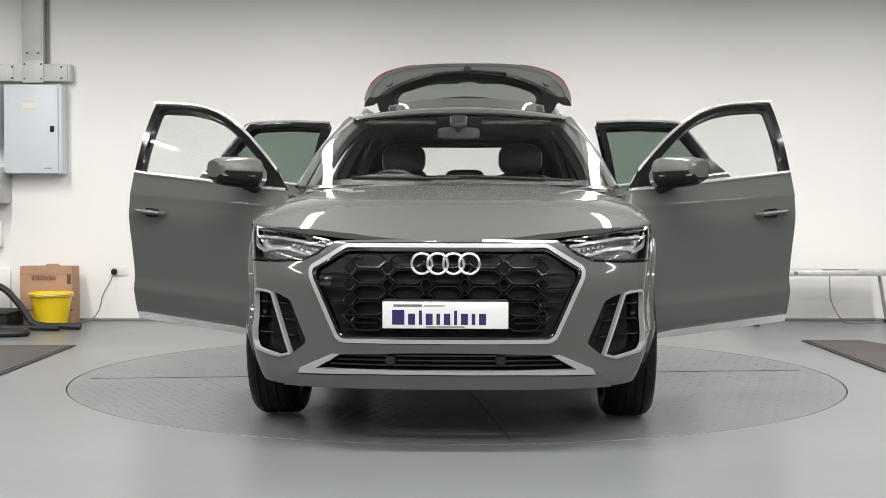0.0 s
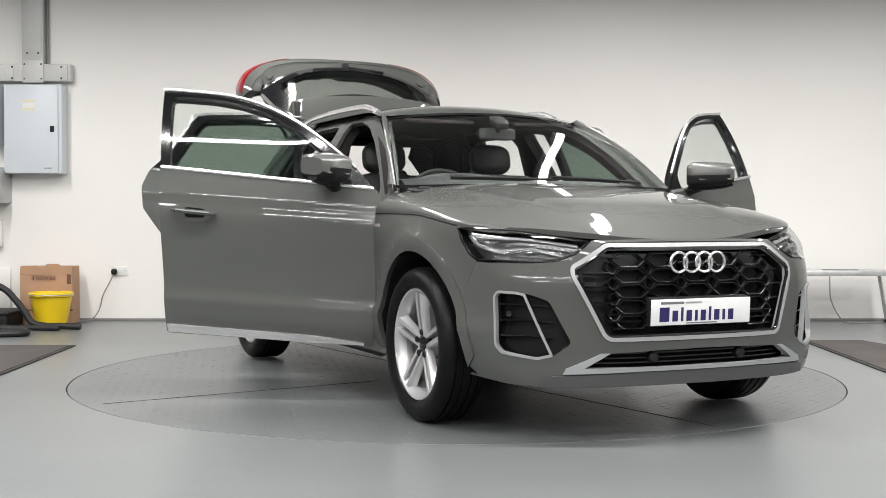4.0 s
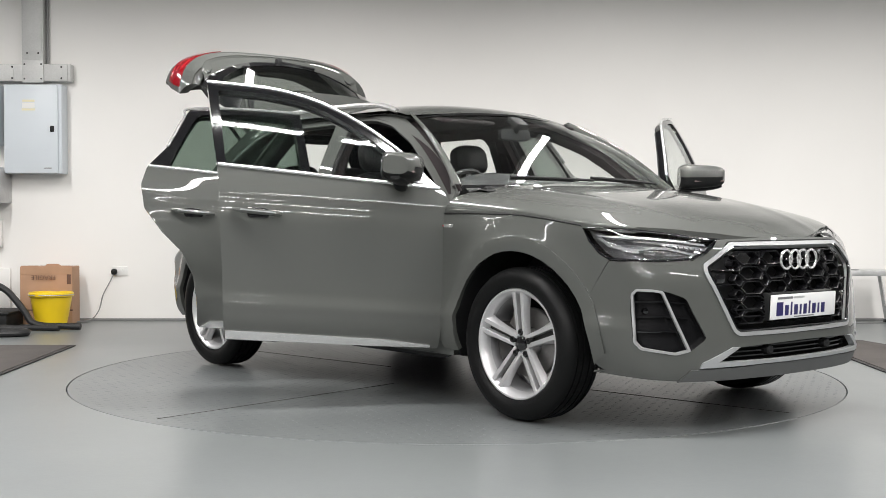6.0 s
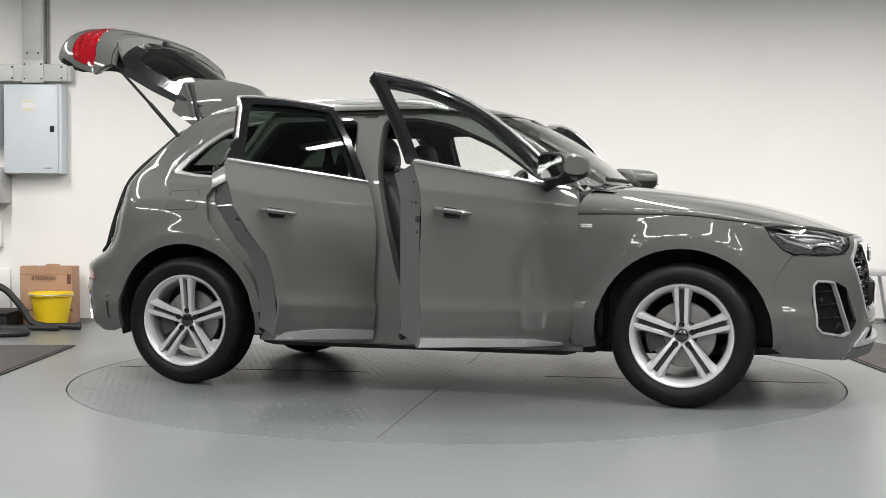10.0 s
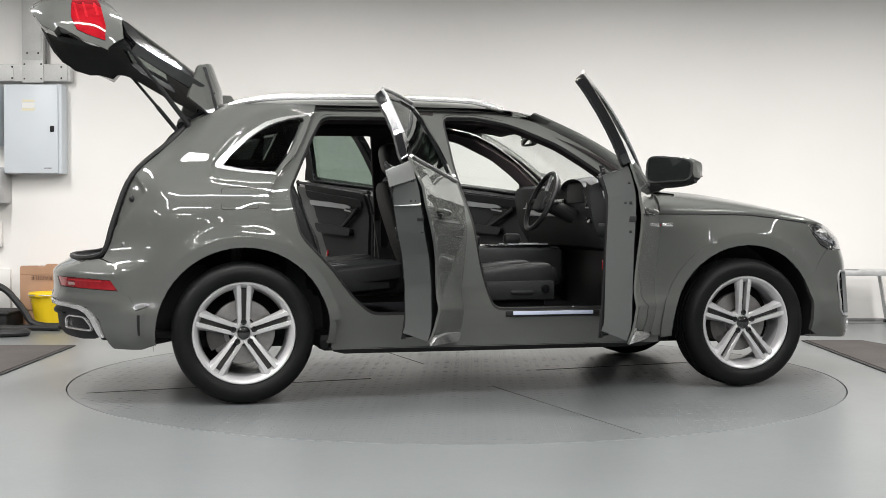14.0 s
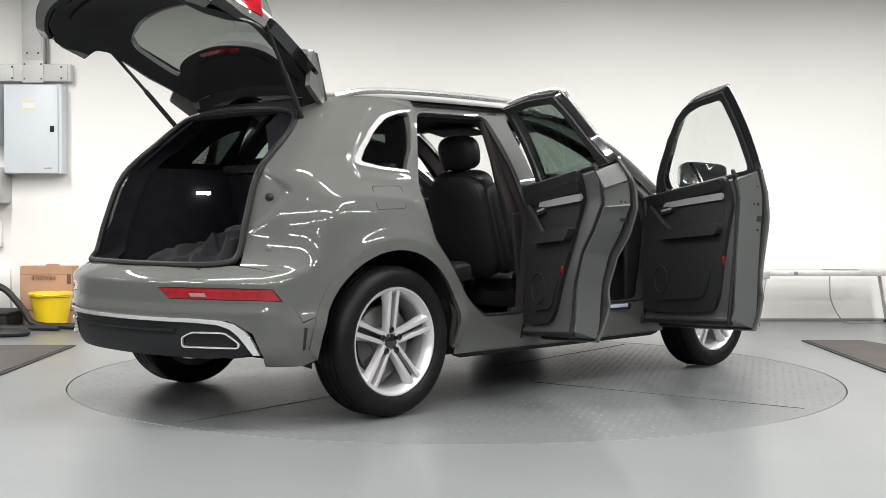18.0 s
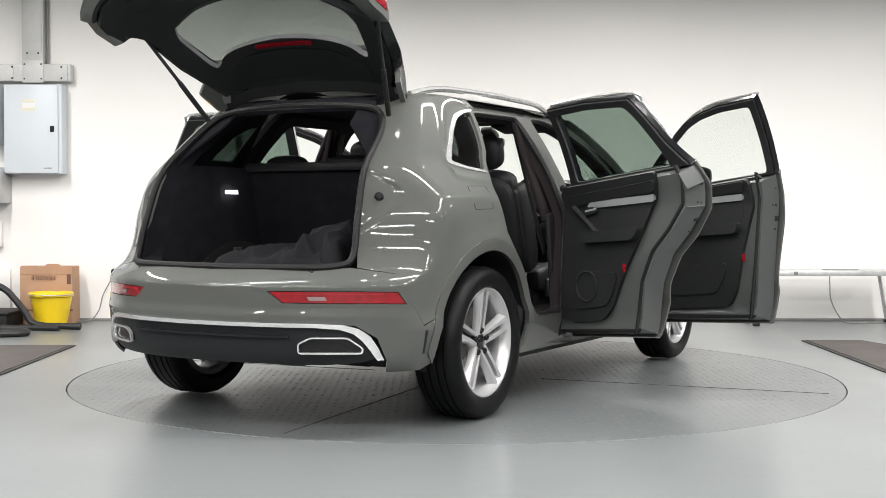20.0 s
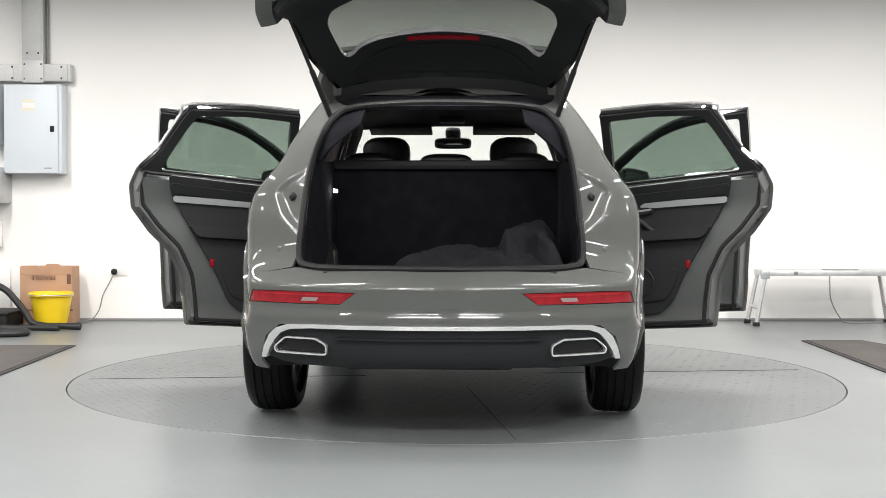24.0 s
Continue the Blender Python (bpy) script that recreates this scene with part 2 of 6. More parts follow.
def inset(poly, d):
    """Moves the edges of a polygon inwards by d."""
    p = [Vector(q) for q in poly]
    area = sum(a.x * b.y - b.x * a.y for a, b in zip(p, p[1:] + p[:1]))
    s = 1 if area > 0 else -1
    out = []
    for i in range(len(p)):
        e1, e2 = (p[i] - p[i - 1]), (p[(i + 1) % len(p)] - p[i])
        n1, n2 = Vector((-e1.y, e1.x)).normalized() * s, Vector((-e2.y, e2.x)).normalized() * s
        n = n1 + n2
        n = n / max(n.dot(n1), 0.35) if n.length > 1e-6 else n1
        out.append(tuple(p[i] + n * d))
    return out


def sheet(outline, surf, holes=(), step=0.05, thick=0.012, ref=(0, 0, 0.7), shift=0.0, fine=1.0):
    """A panel of some thickness: outline and holes in two numbers, carried to space by surf; ref lies behind it.
    fine: how much closer the points lie along the second number."""
    loops = [resampled([(p[0], p[1] * fine) for p in lp], step) for lp in (outline, *holes)]
    pts, edges = [], []
    for lp in loops:
        n = len(pts)
        pts += lp
        edges += [(n + i, n + (i + 1) % len(lp)) for i in range(len(lp))]
    o = np.array(loops[0])
    lo, hi = o.min(0), o.max(0)
    gx, gy = np.meshgrid(np.arange(lo[0] + step / 2, hi[0], step), np.arange(lo[1] + step / 2, hi[1], step * 0.87))
    gx = gx + (np.arange(gx.shape[0]) % 2)[:, None] * step / 2
    gx, gy = gx.ravel(), gy.ravel()
    ok = inside(gx, gy, o) & (edge_distance(gx, gy, o) > step * 0.45)
    for h in loops[1:]:
        ok &= ~inside(gx, gy, h) & (edge_distance(gx, gy, h) > step * 0.45)
    pts += list(zip(gx[ok], gy[ok]))
    res = delaunay_2d_cdt([Vector(p) for p in pts], edges, [], 0, 1e-6)
    uv = np.array([tuple(p) for p in res[0]])
    tri = np.array([f for f in res[2] if len(f) == 3])
    c = uv[tri].mean(1)
    keep = inside(c[:, 0], c[:, 1], o)
    for h in loops[1:]:
        keep &= ~inside(c[:, 0], c[:, 1], h)
    tri = tri[keep]
    used = np.unique(tri)
    remap = -np.ones(len(uv), int)
    remap[used] = np.arange(len(used))
    uv, tri = uv[used] / np.array((1.0, fine)), remap[tri]
    P = np.stack(np.broadcast_arrays(*surf(uv[:, 0], uv[:, 1])), -1).astype(float)
    fn = np.cross(P[tri[:, 1]] - P[tri[:, 0]], P[tri[:, 2]] - P[tri[:, 0]])
    if ((P[tri].mean(1) - np.array(ref)) * fn).sum() < 0:
        tri, fn = tri[:, ::-1], -fn
    N = np.zeros_like(P)
    for k in range(3):
        np.add.at(N, tri[:, k], fn)
    N /= np.maximum(np.linalg.norm(N, axis=1), 1e-12)[:, None]
    P = P + N * shift
    if thick <= 0:
        return [tuple(p) for p in P], [tuple(t) for t in tri]
    count = {}
    for t in tri:
        for a, b in ((t[0], t[1]), (t[1], t[2]), (t[2], t[0])):
            count[(a, b)] = 1
    rim = [(a, b) for a, b in count if (b, a) not in count]
    n = len(P)
    back = P - N * thick
    v = [tuple(p) for p in P] + [tuple(p) for p in back]
    f = [tuple(t) for t in tri] + [tuple(t[::-1] + n) for t in tri] + [(b, a, a + n, b + n) for a, b in rim]
    return v, f


def text_shape(words, size, depth=0.001):
    """Flat letters in the x-y plane, centred."""
    cu = bpy.data.curves.new("words", "FONT")
    cu.body, cu.size, cu.align_x, cu.align_y, cu.extrude = words, size, "CENTER", "CENTER", depth
    ob = bpy.data.objects.new("words", cu)
    scene.collection.objects.link(ob)
    me = bpy.data.meshes.new_from_object(ob.evaluated_get(bpy.context.evaluated_depsgraph_get()))
    out = [tuple(v.co) for v in me.vertices], [tuple(p.vertices) for p in me.polygons]
    bpy.data.objects.remove(ob)
    bpy.data.meshes.remove(me)
    bpy.data.curves.remove(cu)
    return out


# ---- the room ----
WALL_TILT = 1.5
R_DECK = 2.281


def wall_y(x):
    return 3.745 + math.tan(radians(WALL_TILT)) * x


def build_room():
    # floor with a round opening for the platform
    n = 96
    ring = [(R_DECK * math.cos(2 * math.pi * k / n), R_DECK * math.sin(2 * math.pi * k / n)) for k in range(n)]
    far = []
    for x, y in ring:
        s = min(9.6 / max(abs(x), 1e-6), 13.4 / max(abs(y), 1e-6))
        far.append((x * s, y * s))
    rows = [[(x * (1 - k) + fx * k, y * (1 - k) + fy * k, 0) for k in (0, 0.2, 0.5, 1)] for (x, y), (fx, fy) in zip(ring, far)]
    v, f = grid(rows, closed_u=True)
    lip = [[(x, y, 0), (x, y, -0.06)] for x, y in ring]
    ob = part("floor", joined((v, f), grid(lip, closed_u=True, flip=True)), FLOOR)
    tagged(ob, "grey painted concrete floor with a soft sheen", "floor", kind="structure")
    pit = part("pit_floor", zlathe([(0.001, -0.07), (R_DECK + 0.05, -0.07)], n), GAP)
    tagged(pit, "dark recess under the turntable", "floor", kind="structure")
    m = pose(0, 3.745, 0, 0, 0, WALL_TILT)
    wall = part("wall_north", moved(rbox((0, 0.1, CEIL / 2), (19.8, 0.2, CEIL), 0), m), WALL)
    tagged(wall, "plain white painted wall", "wall", kind="structure")
    skirt = part("baseboard", moved(rbox((0, -0.004, 0.012), (19.0, 0.008, 0.024), 0.003), m), GREY_CABLE)
    tagged(skirt, "thin grey sealant line along the wall foot", "baseboard", kind="structure")
    # unseen walls added to close the room, kept dark for the paint's reflections
    for name, c, s in (("wall_east", (9.7, -4.6, CEIL / 2), (0.2, 18, CEIL)), ("wall_west", (-9.7, -4.6, CEIL / 2), (0.2, 18, CEIL)),
                       ("wall_south", (0, -13.4, CEIL / 2), (19.2, 0.2, CEIL))):
        tagged(part(name, rbox(c, s, 0), UNSEEN_WALL), "unseen wall added out of view, dark grey to shape reflections", "wall", kind="structure")
    tagged(part("ceiling", rbox((0, -4.7, CEIL + 0.1), (19.8, 18.2, 0.2), 0), CEILING), "plain pale grey ceiling", "ceiling", kind="structure")


def build_luminaires():
    for x, y, length, turn, watts in TUBES:
        t = thing("ceiling_light", "long white linear luminaire hung from the ceiling", "ceiling light", "luminaires over the turntable",
                  at=pose(x, y, TUBE_Z, 0, 0, turn))
        part("housing", rbox((0, 0, 0), (length + 0.08, 0.15, 0.09), 0.015), WHITE_PLASTIC, t)
        for e in (-1, 1):
            part("hanger", tube([(e * length * 0.35, 0, 0.04), (e * length * 0.35, 0, CEIL - TUBE_Z)], 0.006, 6), GALV, t)


def build_turntable():
    deck = thing("turntable", "round grey tread-plate turntable set flush in the floor", "turntable", at=pose(0, 0, 0))
    r = R_DECK - 0.007
    part("deck_plate", zlathe([(0.001, 0.0), (r * 0.5, 0), (r - 0.003, 0.0), (r, -0.004), (r, -0.05)], 128), DECK, deck)
    # raised bars of the tread plate, each a low five-faced lozenge
    v, f = [], []
    pitch = 0.046
    wear = random.Random(5)
    k = int(r / pitch) + 1
    for i in range(-k, k + 1):
        for j in range(-k, k + 1):
            x, y = i * pitch, j * pitch
            if math.hypot(x, y) > r - 0.05:
                continue
            a = radians((45 if (i + j) % 2 else -45) + wear.uniform(-4, 4))
            c, s = math.cos(a), math.sin(a)
            n = len(v)
            h = wear.uniform(0.0002, 0.0010)
            for lx, ly, z in ((-0.017, 0, 0), (0, -0.0045, 0), (0.017, 0, 0), (0, 0.0045, 0), (-0.008, 0, h), (0.008, 0, h)):
                px, py = x + c * lx - s * ly, y + s * lx + c * ly
                v.append((px * 0.87 - py * 0.5, px * 0.5 + py * 0.87, z + 0.0002))
            f += [(n, n + 1, n + 4), (n + 1, n + 5, n + 4), (n + 1, n + 2, n + 5), (n + 2, n + 3, n + 5), (n + 3, n + 4, n + 5), (n + 3, n, n + 4)]
    ob = part("tread_relief", (v, f), TREAD, deck, smooth=False)
    ob["kind"] = "stuff"
    for a in (8, 98, 188, 278):
        m = pose(0, 0, 0, 0, 0, a)
        part("plate_joint", moved(rbox((r * 0.60, 0, 0.0012), (r * 0.72, 0.003, 0.002), 0), m), MAT, deck)
    return deck


def wall_pose(x, z=0.0, off=0.0):
    return pose(x, wall_y(x) - off, z, 0, 0, WALL_TILT)


def build_wall_things():
    # electrical enclosure: its own axes, x to the right, y into the wall
    t = thing("electrical_enclosure", "pale grey steel electrical enclosure on the wall, door shut", "enclosure", "enclosures", at=wall_pose(-3.80))
    part("body", rbox((0.02, -0.09, 1.735), (0.50, 0.18, 0.80), 0.008), ENCLOSURE, t)
    d = part("door", rbox((0.0, -0.192, 1.735), (0.48, 0.022, 0.79), 0.008), ENCLOSURE, t)
    part("latch", rbox((0.19, -0.207, 1.735), (0.035, 0.012, 0.055), 0.004), BLACK_PLASTIC, d, "black quarter-turn latch")
    part("warning_label", rbox((-0.02, -0.2045, 1.985), (0.11, 0.002, 0.018), 0), PAPER, d, "yellow and white label")
    part("warning_label", rbox((-0.02, -0.2045, 1.945), (0.11, 0.002, 0.045), 0), WHITE_PLASTIC, d, "white paper label")
    part("warning_label", rbox((-0.02, -0.2045, 1.907), (0.12, 0.002, 0.018), 0), PAPER, d, "yellow strip label")
    part("maker_plate", rbox((0.15, -0.2045, 1.385), (0.07, 0.002, 0.008), 0), GREY_CABLE, d)
    t = thing("switch_cabinet", "grey steel switch cabinet beside the enclosure", "enclosure", "enclosures", at=wall_pose(-4.285))
    part("body", rbox((-0.03, -0.09, 1.86), (0.46, 0.18, 0.54), 0.008), ENCLOSURE, t)
    d = part("door", rbox((-0.03, -0.192, 1.86), (0.45, 0.022, 0.53), 0.008), ENCLOSURE, t)
    part("window", rbox((0.15, -0.206, 1.87), (0.09, 0.008, 0.07), 0.003), BLACK_GLOSS, d, "dark window of the switch")
    t = thing("metal_cabinet", "grey metal box on the wall below the cabinets", "enclosure", "enclosures", at=wall_pose(-4.30))
    part("body", rbox((0, -0.15, 1.23), (0.52, 0.30, 0.32), 0.01), GALV, t)
    part("lid", rbox((0, -0.304, 1.24), (0.51, 0.012, 0.29), 0.006), GALV, t)
    t = thing("wall_panel", "pale grey plastic panel low on the wall", "panel", at=wall_pose(-4.30))
    part("panel", rbox((0, -0.02, 0.30), (0.50, 0.04, 0.36), 0.01), WHITE_PLASTIC, t)
    part("trim", rbox((0.0, -0.03, 0.80), (0.36, 0.06, 0.25), 0.01), WHITE_PLASTIC, t)
    # cable trunking
    t = thing("cable_trunking", "galvanised steel cable trunking tee on the wall", "trunking", at=wall_pose(-3.80))
    part("riser", rbox((-0.01, -0.055, 2.95), (0.19, 0.11, 1.24), 0.004), TRUNKING, t)
    part("riser_lid", rbox((-0.01, -0.114, 2.99), (0.165, 0.010, 1.12), 0.003), TRUNKING, t)
    part("cable", tube([(0.105, -0.03, CEIL - 0.1), (0.105, -0.03, 2.33)], 0.012, 8), GREY_CABLE, t)
    part("run", rbox((-0.20, -0.055, 2.245), (1.06, 0.11, 0.155), 0.004), TRUNKING, t)
    part("run_lid", rbox((-0.40, -0.114, 2.245), (0.44, 0.010, 0.148), 0.003), TRUNKING, t)
    part("tee_lid", rbox((-0.005, -0.114, 2.255), (0.19, 0.012, 0.20), 0.003), TRUNKING, t)
    part("run_lid", rbox((0.20, -0.113, 2.245), (0.21, 0.010, 0.148), 0.003), TRUNKING, t)
    for x, z in ((-0.055, 2.42), (0.045, 2.42), (-0.08, 2.32), (0.07, 2.32), (-0.08, 2.19), (0.07, 2.19), (0.25, 2.295), (0.25, 2.195), (-0.19, 2.295), (-0.19, 2.195)):
        part("screw", zlathe([(0.0005, 0.004), (0.007, 0.003), (0.009, 0.0)], 10), DARK_IRON, t).matrix_basis = pose(x, -0.119, z, 90)
    # socket, plug and flex
    t = thing("wall_socket", "white plastic double socket with a black plug in it", "socket", at=wall_pose(-3.065))
    part("plate", rbox((0, -0.006, 0.455), (0.148, 0.012, 0.086), 0.004), WHITE_PLASTIC, t)
    part("rocker", rbox((0.03, -0.014, 0.470), (0.012, 0.008, 0.022), 0.002), WHITE_PLASTIC, t)
    part("plug", rbox((-0.045, -0.035, 0.450), (0.055, 0.05, 0.055), 0.02), BLACK_PLASTIC, t, "black plug")
    x0 = -3.11
    pts = [(x0, 3.60, 0.42), (x0 - 0.02, 3.56, 0.36), (x0 - 0.08, 3.55, 0.24), (x0 - 0.12, 3.55, 0.10), (x0 - 0.19, 3.50, 0.02), (x0 - 0.35, 3.42, 0.008),
           (x0 - 0.6, 3.35, 0.008), (x0 - 0.9, 3.40, 0.008)]
    tagged(part("flex_cable", tube(smooth_path(pts, 6), 0.0055, 6), GREY_CABLE), "thin grey flex hanging from the plug to the floor", "cable")
    # cardboard box, standing on its end
    t = thing("cardboard_box", "open brown cardboard box standing against the wall", "box", at=pose(-3.625, 3.42, 0, 0, 0, 2))
    part("carton", rbox((0, 0, 0.255), (0.46, 0.24, 0.51), 0.006), CARD, t)
    flap = [(-0.23, 0.0), (0.23, 0.0), (0.23, 0.075), (0.13, 0.08), (0.11, 0.095), (0.01, 0.095), (-0.005, 0.08), (-0.02, 0.055), (-0.055, 0.055), (-0.07, 0.08), (-0.22, 0.078)]
    part("flap", sheet(rounded(flap, 0.008, 2), lambda u, w: (u, -0.123 + 0 * u, w + 0.44), step=0.06, thick=0.006, ref=(0, 0.5, 0.5)), CARD, t)
    part("tape", rbox((0, -0.1215, 0.125), (0.465, 0.003, 0.012), 0), CARD_DARK, t)
    words = text_shape("FRAGILE", 0.058)
    part("print", moved(words, pose(-0.02, -0.131, 0.415, 90) @ pose(0, 0, 0, 0, 0, 180)), CARD_DARK, t, "dark printed word FRAGILE, upside down")
    part("side_hole", rbox((0.20, -0.1215, 0.40), (0.035, 0.003, 0.09), 0.001), CARD_DARK, t)
    part("sticker", rbox((0.205, -0.1215, 0.21), (0.025, 0.003, 0.055), 0), WHITE_PLASTIC, t)
    # bucket
    t = thing("bucket", "yellow plastic bucket on the floor before the cardboard box", "bucket", at=pose(-3.52, 3.13, 0))
    prof = [(0.001, 0.006), (0.118, 0.006), (0.122, 0.0), (0.128, 0.002), (0.176, 0.255), (0.19, 0.262), (0.19, 0.292), (0.183, 0.297), (0.172, 0.29), (0.118, 0.012), (0.001, 0.012)]
    part("pail", zlathe(prof, 40), YELLOW, t)
    part("spout", rbox((-0.03, -0.186, 0.278), (0.09, 0.02, 0.034), 0.008), YELLOW, t)
    part("handle", tube(smooth_path([(-0.2, 0, 0.275), (-0.14, -0.14, 0.277), (0, -0.2, 0.28), (0.14, -0.14, 0.277), (0.2, 0, 0.275)], 6), 0.004, 6), GALV, t)
    # hoses
    for label, pts, r in (("thick black hose hanging down to the floor before the bucket", [(-4.6, 2.95, 0.66), (-4.1, 2.88, 0.46), (-3.84, 2.86, 0.345), (-3.74, 2.86, 0.25), (-3.66, 2.86, 0.15), (-3.60, 2.855, 0.062), (-3.50, 2.84, 0.032), (-3.35, 2.80, 0.030), (-3.16, 2.79, 0.028)], 0.028),
                          ("thick black hose lying in a bend on the floor", [(-4.6, 2.42, 0.03), (-4.0, 2.40, 0.03), (-3.66, 2.38, 0.03), (-3.46, 2.31, 0.03), (-3.44, 2.21, 0.03), (-3.60, 2.13, 0.03), (-4.0, 2.10, 0.03), (-4.6, 2.12, 0.03)], 0.029),
                          ("black hose lying along the floor past the tray", [(-4.6, 2.66, 0.026), (-4.0, 2.68, 0.026), (-3.6, 2.70, 0.026), (-3.3, 2.66, 0.026)], 0.024)):
        tagged(part("hose", tube(smooth_path(pts, 8), r, 10), HOSE), label, "hose", "hoses")
    t = thing("drain_box", "low black plastic tray by the wall", "tray", at=pose(-4.1, 3.15, 0))
    part("tray", rbox((0, 0, 0.06), (0.55, 0.5, 0.12), 0.015), BLACK_PLASTIC, t)
    part("rim", rbox((0, 0, 0.125), (0.58, 0.53, 0.02), 0.006), DARK_PLASTIC, t)
    # floor mats
    for name, corners in (("floor_mat", [(-2.81, 1.53), (-4.3, 1.50), (-4.3, -0.95), (-2.72, -0.95)]), ("floor_mat", [(2.68, 2.02), (3.15, 2.03), (3.9, -0.55), (2.66, -0.50)])):
        t = thing(name, "dark brown rubber mat with a black edge on the floor", "mat", "mats beside the turntable")
        part("edging", sheet(corners, lambda u, w: (u, w, 0.008 + 0 * u), step=0.4, thick=0.007, ref=(0, 0, -5)), MAT_EDGE, t)
        part("mat_surface", sheet(inset(corners, 0.03), lambda u, w: (u, w, 0.012 + 0 * u), step=0.3, thick=0.004, ref=(0, 0, -5)), MAT, t)
    # work platform
    t = thing("work_platform", "folding aluminium work platform before the wall", "work platform", at=pose(3.27, 3.45, 0, 0, 0, WALL_TILT))
    part("deck", rbox((0, 0, 0.465), (1.16, 0.30, 0.05), 0.008), ALU, t)
    for e in (-1, 1):
        for y in (-0.13, 0.13):
            p = tube([(e * 0.55, y, 0.45), (e * 0.63, y * 1.15, 0.03)], 0.026, 4, flat=0.7)
            leg = part("leg", p, ALU, t, sharp=20)
            part("foot", rbox((e * 0.635, y * 1.15, 0.018), (0.055, 0.055, 0.036), 0.008), BLACK_PLASTIC, leg, "black rubber foot")
        part("rung", tube([(e * 0.61, -0.14, 0.16), (e * 0.61, 0.14, 0.16)], 0.014, 8), ALU, t)
        part("hinge", rbox((e * 0.56, -0.155, 0.45), (0.08, 0.02, 0.07), 0.006), SATIN, t)
    part("label_plate", rbox((-0.21 - 0.08, -0.152, 0.465), (0.035, 0.003, 0.03), 0), GREY_PRINT, t)
    part("deck_lip", rbox((0.12, -0.10, 0.494), (0.30, 0.08, 0.008), 0.002), GREY_CABLE, t)
    pts = [(3.28, 3.29, 0.44), (3.28, 3.285, 0.36), (3.30, 3.30, 0.22), (3.42, 3.42, 0.06), (3.55, 3.52, 0.008), (4.0, 3.60, 0.008), (4.6, 3.6, 0.008)]
    tagged(part("flex_cable", tube(smooth_path(pts, 6), 0.006, 6), GREY_CABLE), "thin grey flex hanging from the work platform", "cable")


build_room()
build_luminaires()
turntable = build_turntable()
build_wall_things()


# ---- the car: x forward, y to its left, z up, origin midway between the axles ----
AXLE = 1.41
HUB_Z = 0.362
ARCH_R = 0.452
car = thing("car", "grey sport utility car, all doors and tailgate open, on the turntable", "car", at=pose(0, 0, 0))

# lean of the flank's surface, degrees (up: positive), from the sill to the roof; the half width follows from it
lean = spl([0.16, 0.22, 0.30, 0.36, 0.42, 0.468, 0.478, 0.50, 0.525, 0.56, 0.60, 0.70, 0.80, 0.86, 0.895, 0.925, 0.955, 0.985, 1.014, 1.024, 1.05, 1.12, 1.18, 1.30, 1.42, 1.50, 1.56, 1.62],
           [-48, -38, -22, -13, -6, -3, 9, 14, 10, 1, -2.5, -5, -5, -2, 3, 8, 12, 8, 6, 21, 21, 20, 24, 28, 33, 36, 43, 52])
lean_z = np.linspace(0.16, 1.62, 731)
lean_y = -np.concatenate([[0.0], np.cumsum(np.tan(np.radians((lean(lean_z[1:]) + lean(lean_z[:-1])) / 2)) * np.diff(lean_z))])
lean_y += 0.888 - np.interp(1.12, lean_z, lean_y)


def flank(z):
    return np.interp(z, lean_z, lean_y)


taper_low = spl([-2.4, -2.0, -1.7, -1.41, -0.9, 0, 0.6, 1.0, 1.41, 1.75, 2.0, 2.4], [-0.10, -0.045, -0.012, 0, -0.004, 0, 0, -0.003, 0, -0.02, -0.06, -0.16])
taper_top = spl([-2.1, -1.8, -1.4, -1.0, -0.3, 0.2, 0.6, 0.95, 1.3], [-0.16, -0.085, -0.04, -0.02, 0, 0, -0.02, -0.06, -0.10])
nose = spl([0.16, 0.24, 0.30, 0.38, 0.50, 0.62, 0.665, 0.70, 0.73, 0.76, 0.84, 0.88, 0.93, 1.0], [2.24, 2.33, 2.355, 2.358, 2.350, 2.342, 2.339, 2.334, 2.326, 2.316, 2.288, 2.25, 2.18, 2.1])
tail = spl([0.18, 0.26, 0.32, 0.45, 0.505, 0.528, 0.548, 0.575, 0.60, 0.66, 0.682, 0.705, 0.74, 1.0, 1.17, 1.31, 1.46, 1.53, 1.60],
           [-2.16, -2.28, -2.365, -2.398, -2.406, -2.412, -2.408, -2.402, -2.403, -2.404, -2.390, -2.36, -2.30, -2.19, -2.11, -1.95, -1.76, -1.66, -1.50])

bonnet_mid = spl([0.9, 1.05, 1.2, 1.53, 1.76, 1.89, 2.0, 2.09, 2.16, 2.23, 2.26], [1.150, 1.137, 1.122, 1.072, 1.030, 0.997, 0.966, 0.935, 0.907, 0.880, 0.866])
bonnet_rim = spl([0.80, 1.10, 1.43, 1.59, 1.75, 1.87, 2.0, 2.07, 2.11, 2.146, 2.195, 2.26], [0.990, 0.988, 0.981, 0.965, 0.944, 0.931, 0.915, 0.907, 0.899, 0.887, 0.870, 0.865])


def smin(a, b, k):
    h = np.clip(0.5 + 0.5 * (b - a) / k, 0, 1)
    return b * (1 - h) + a * h - k * h * (1 - h)


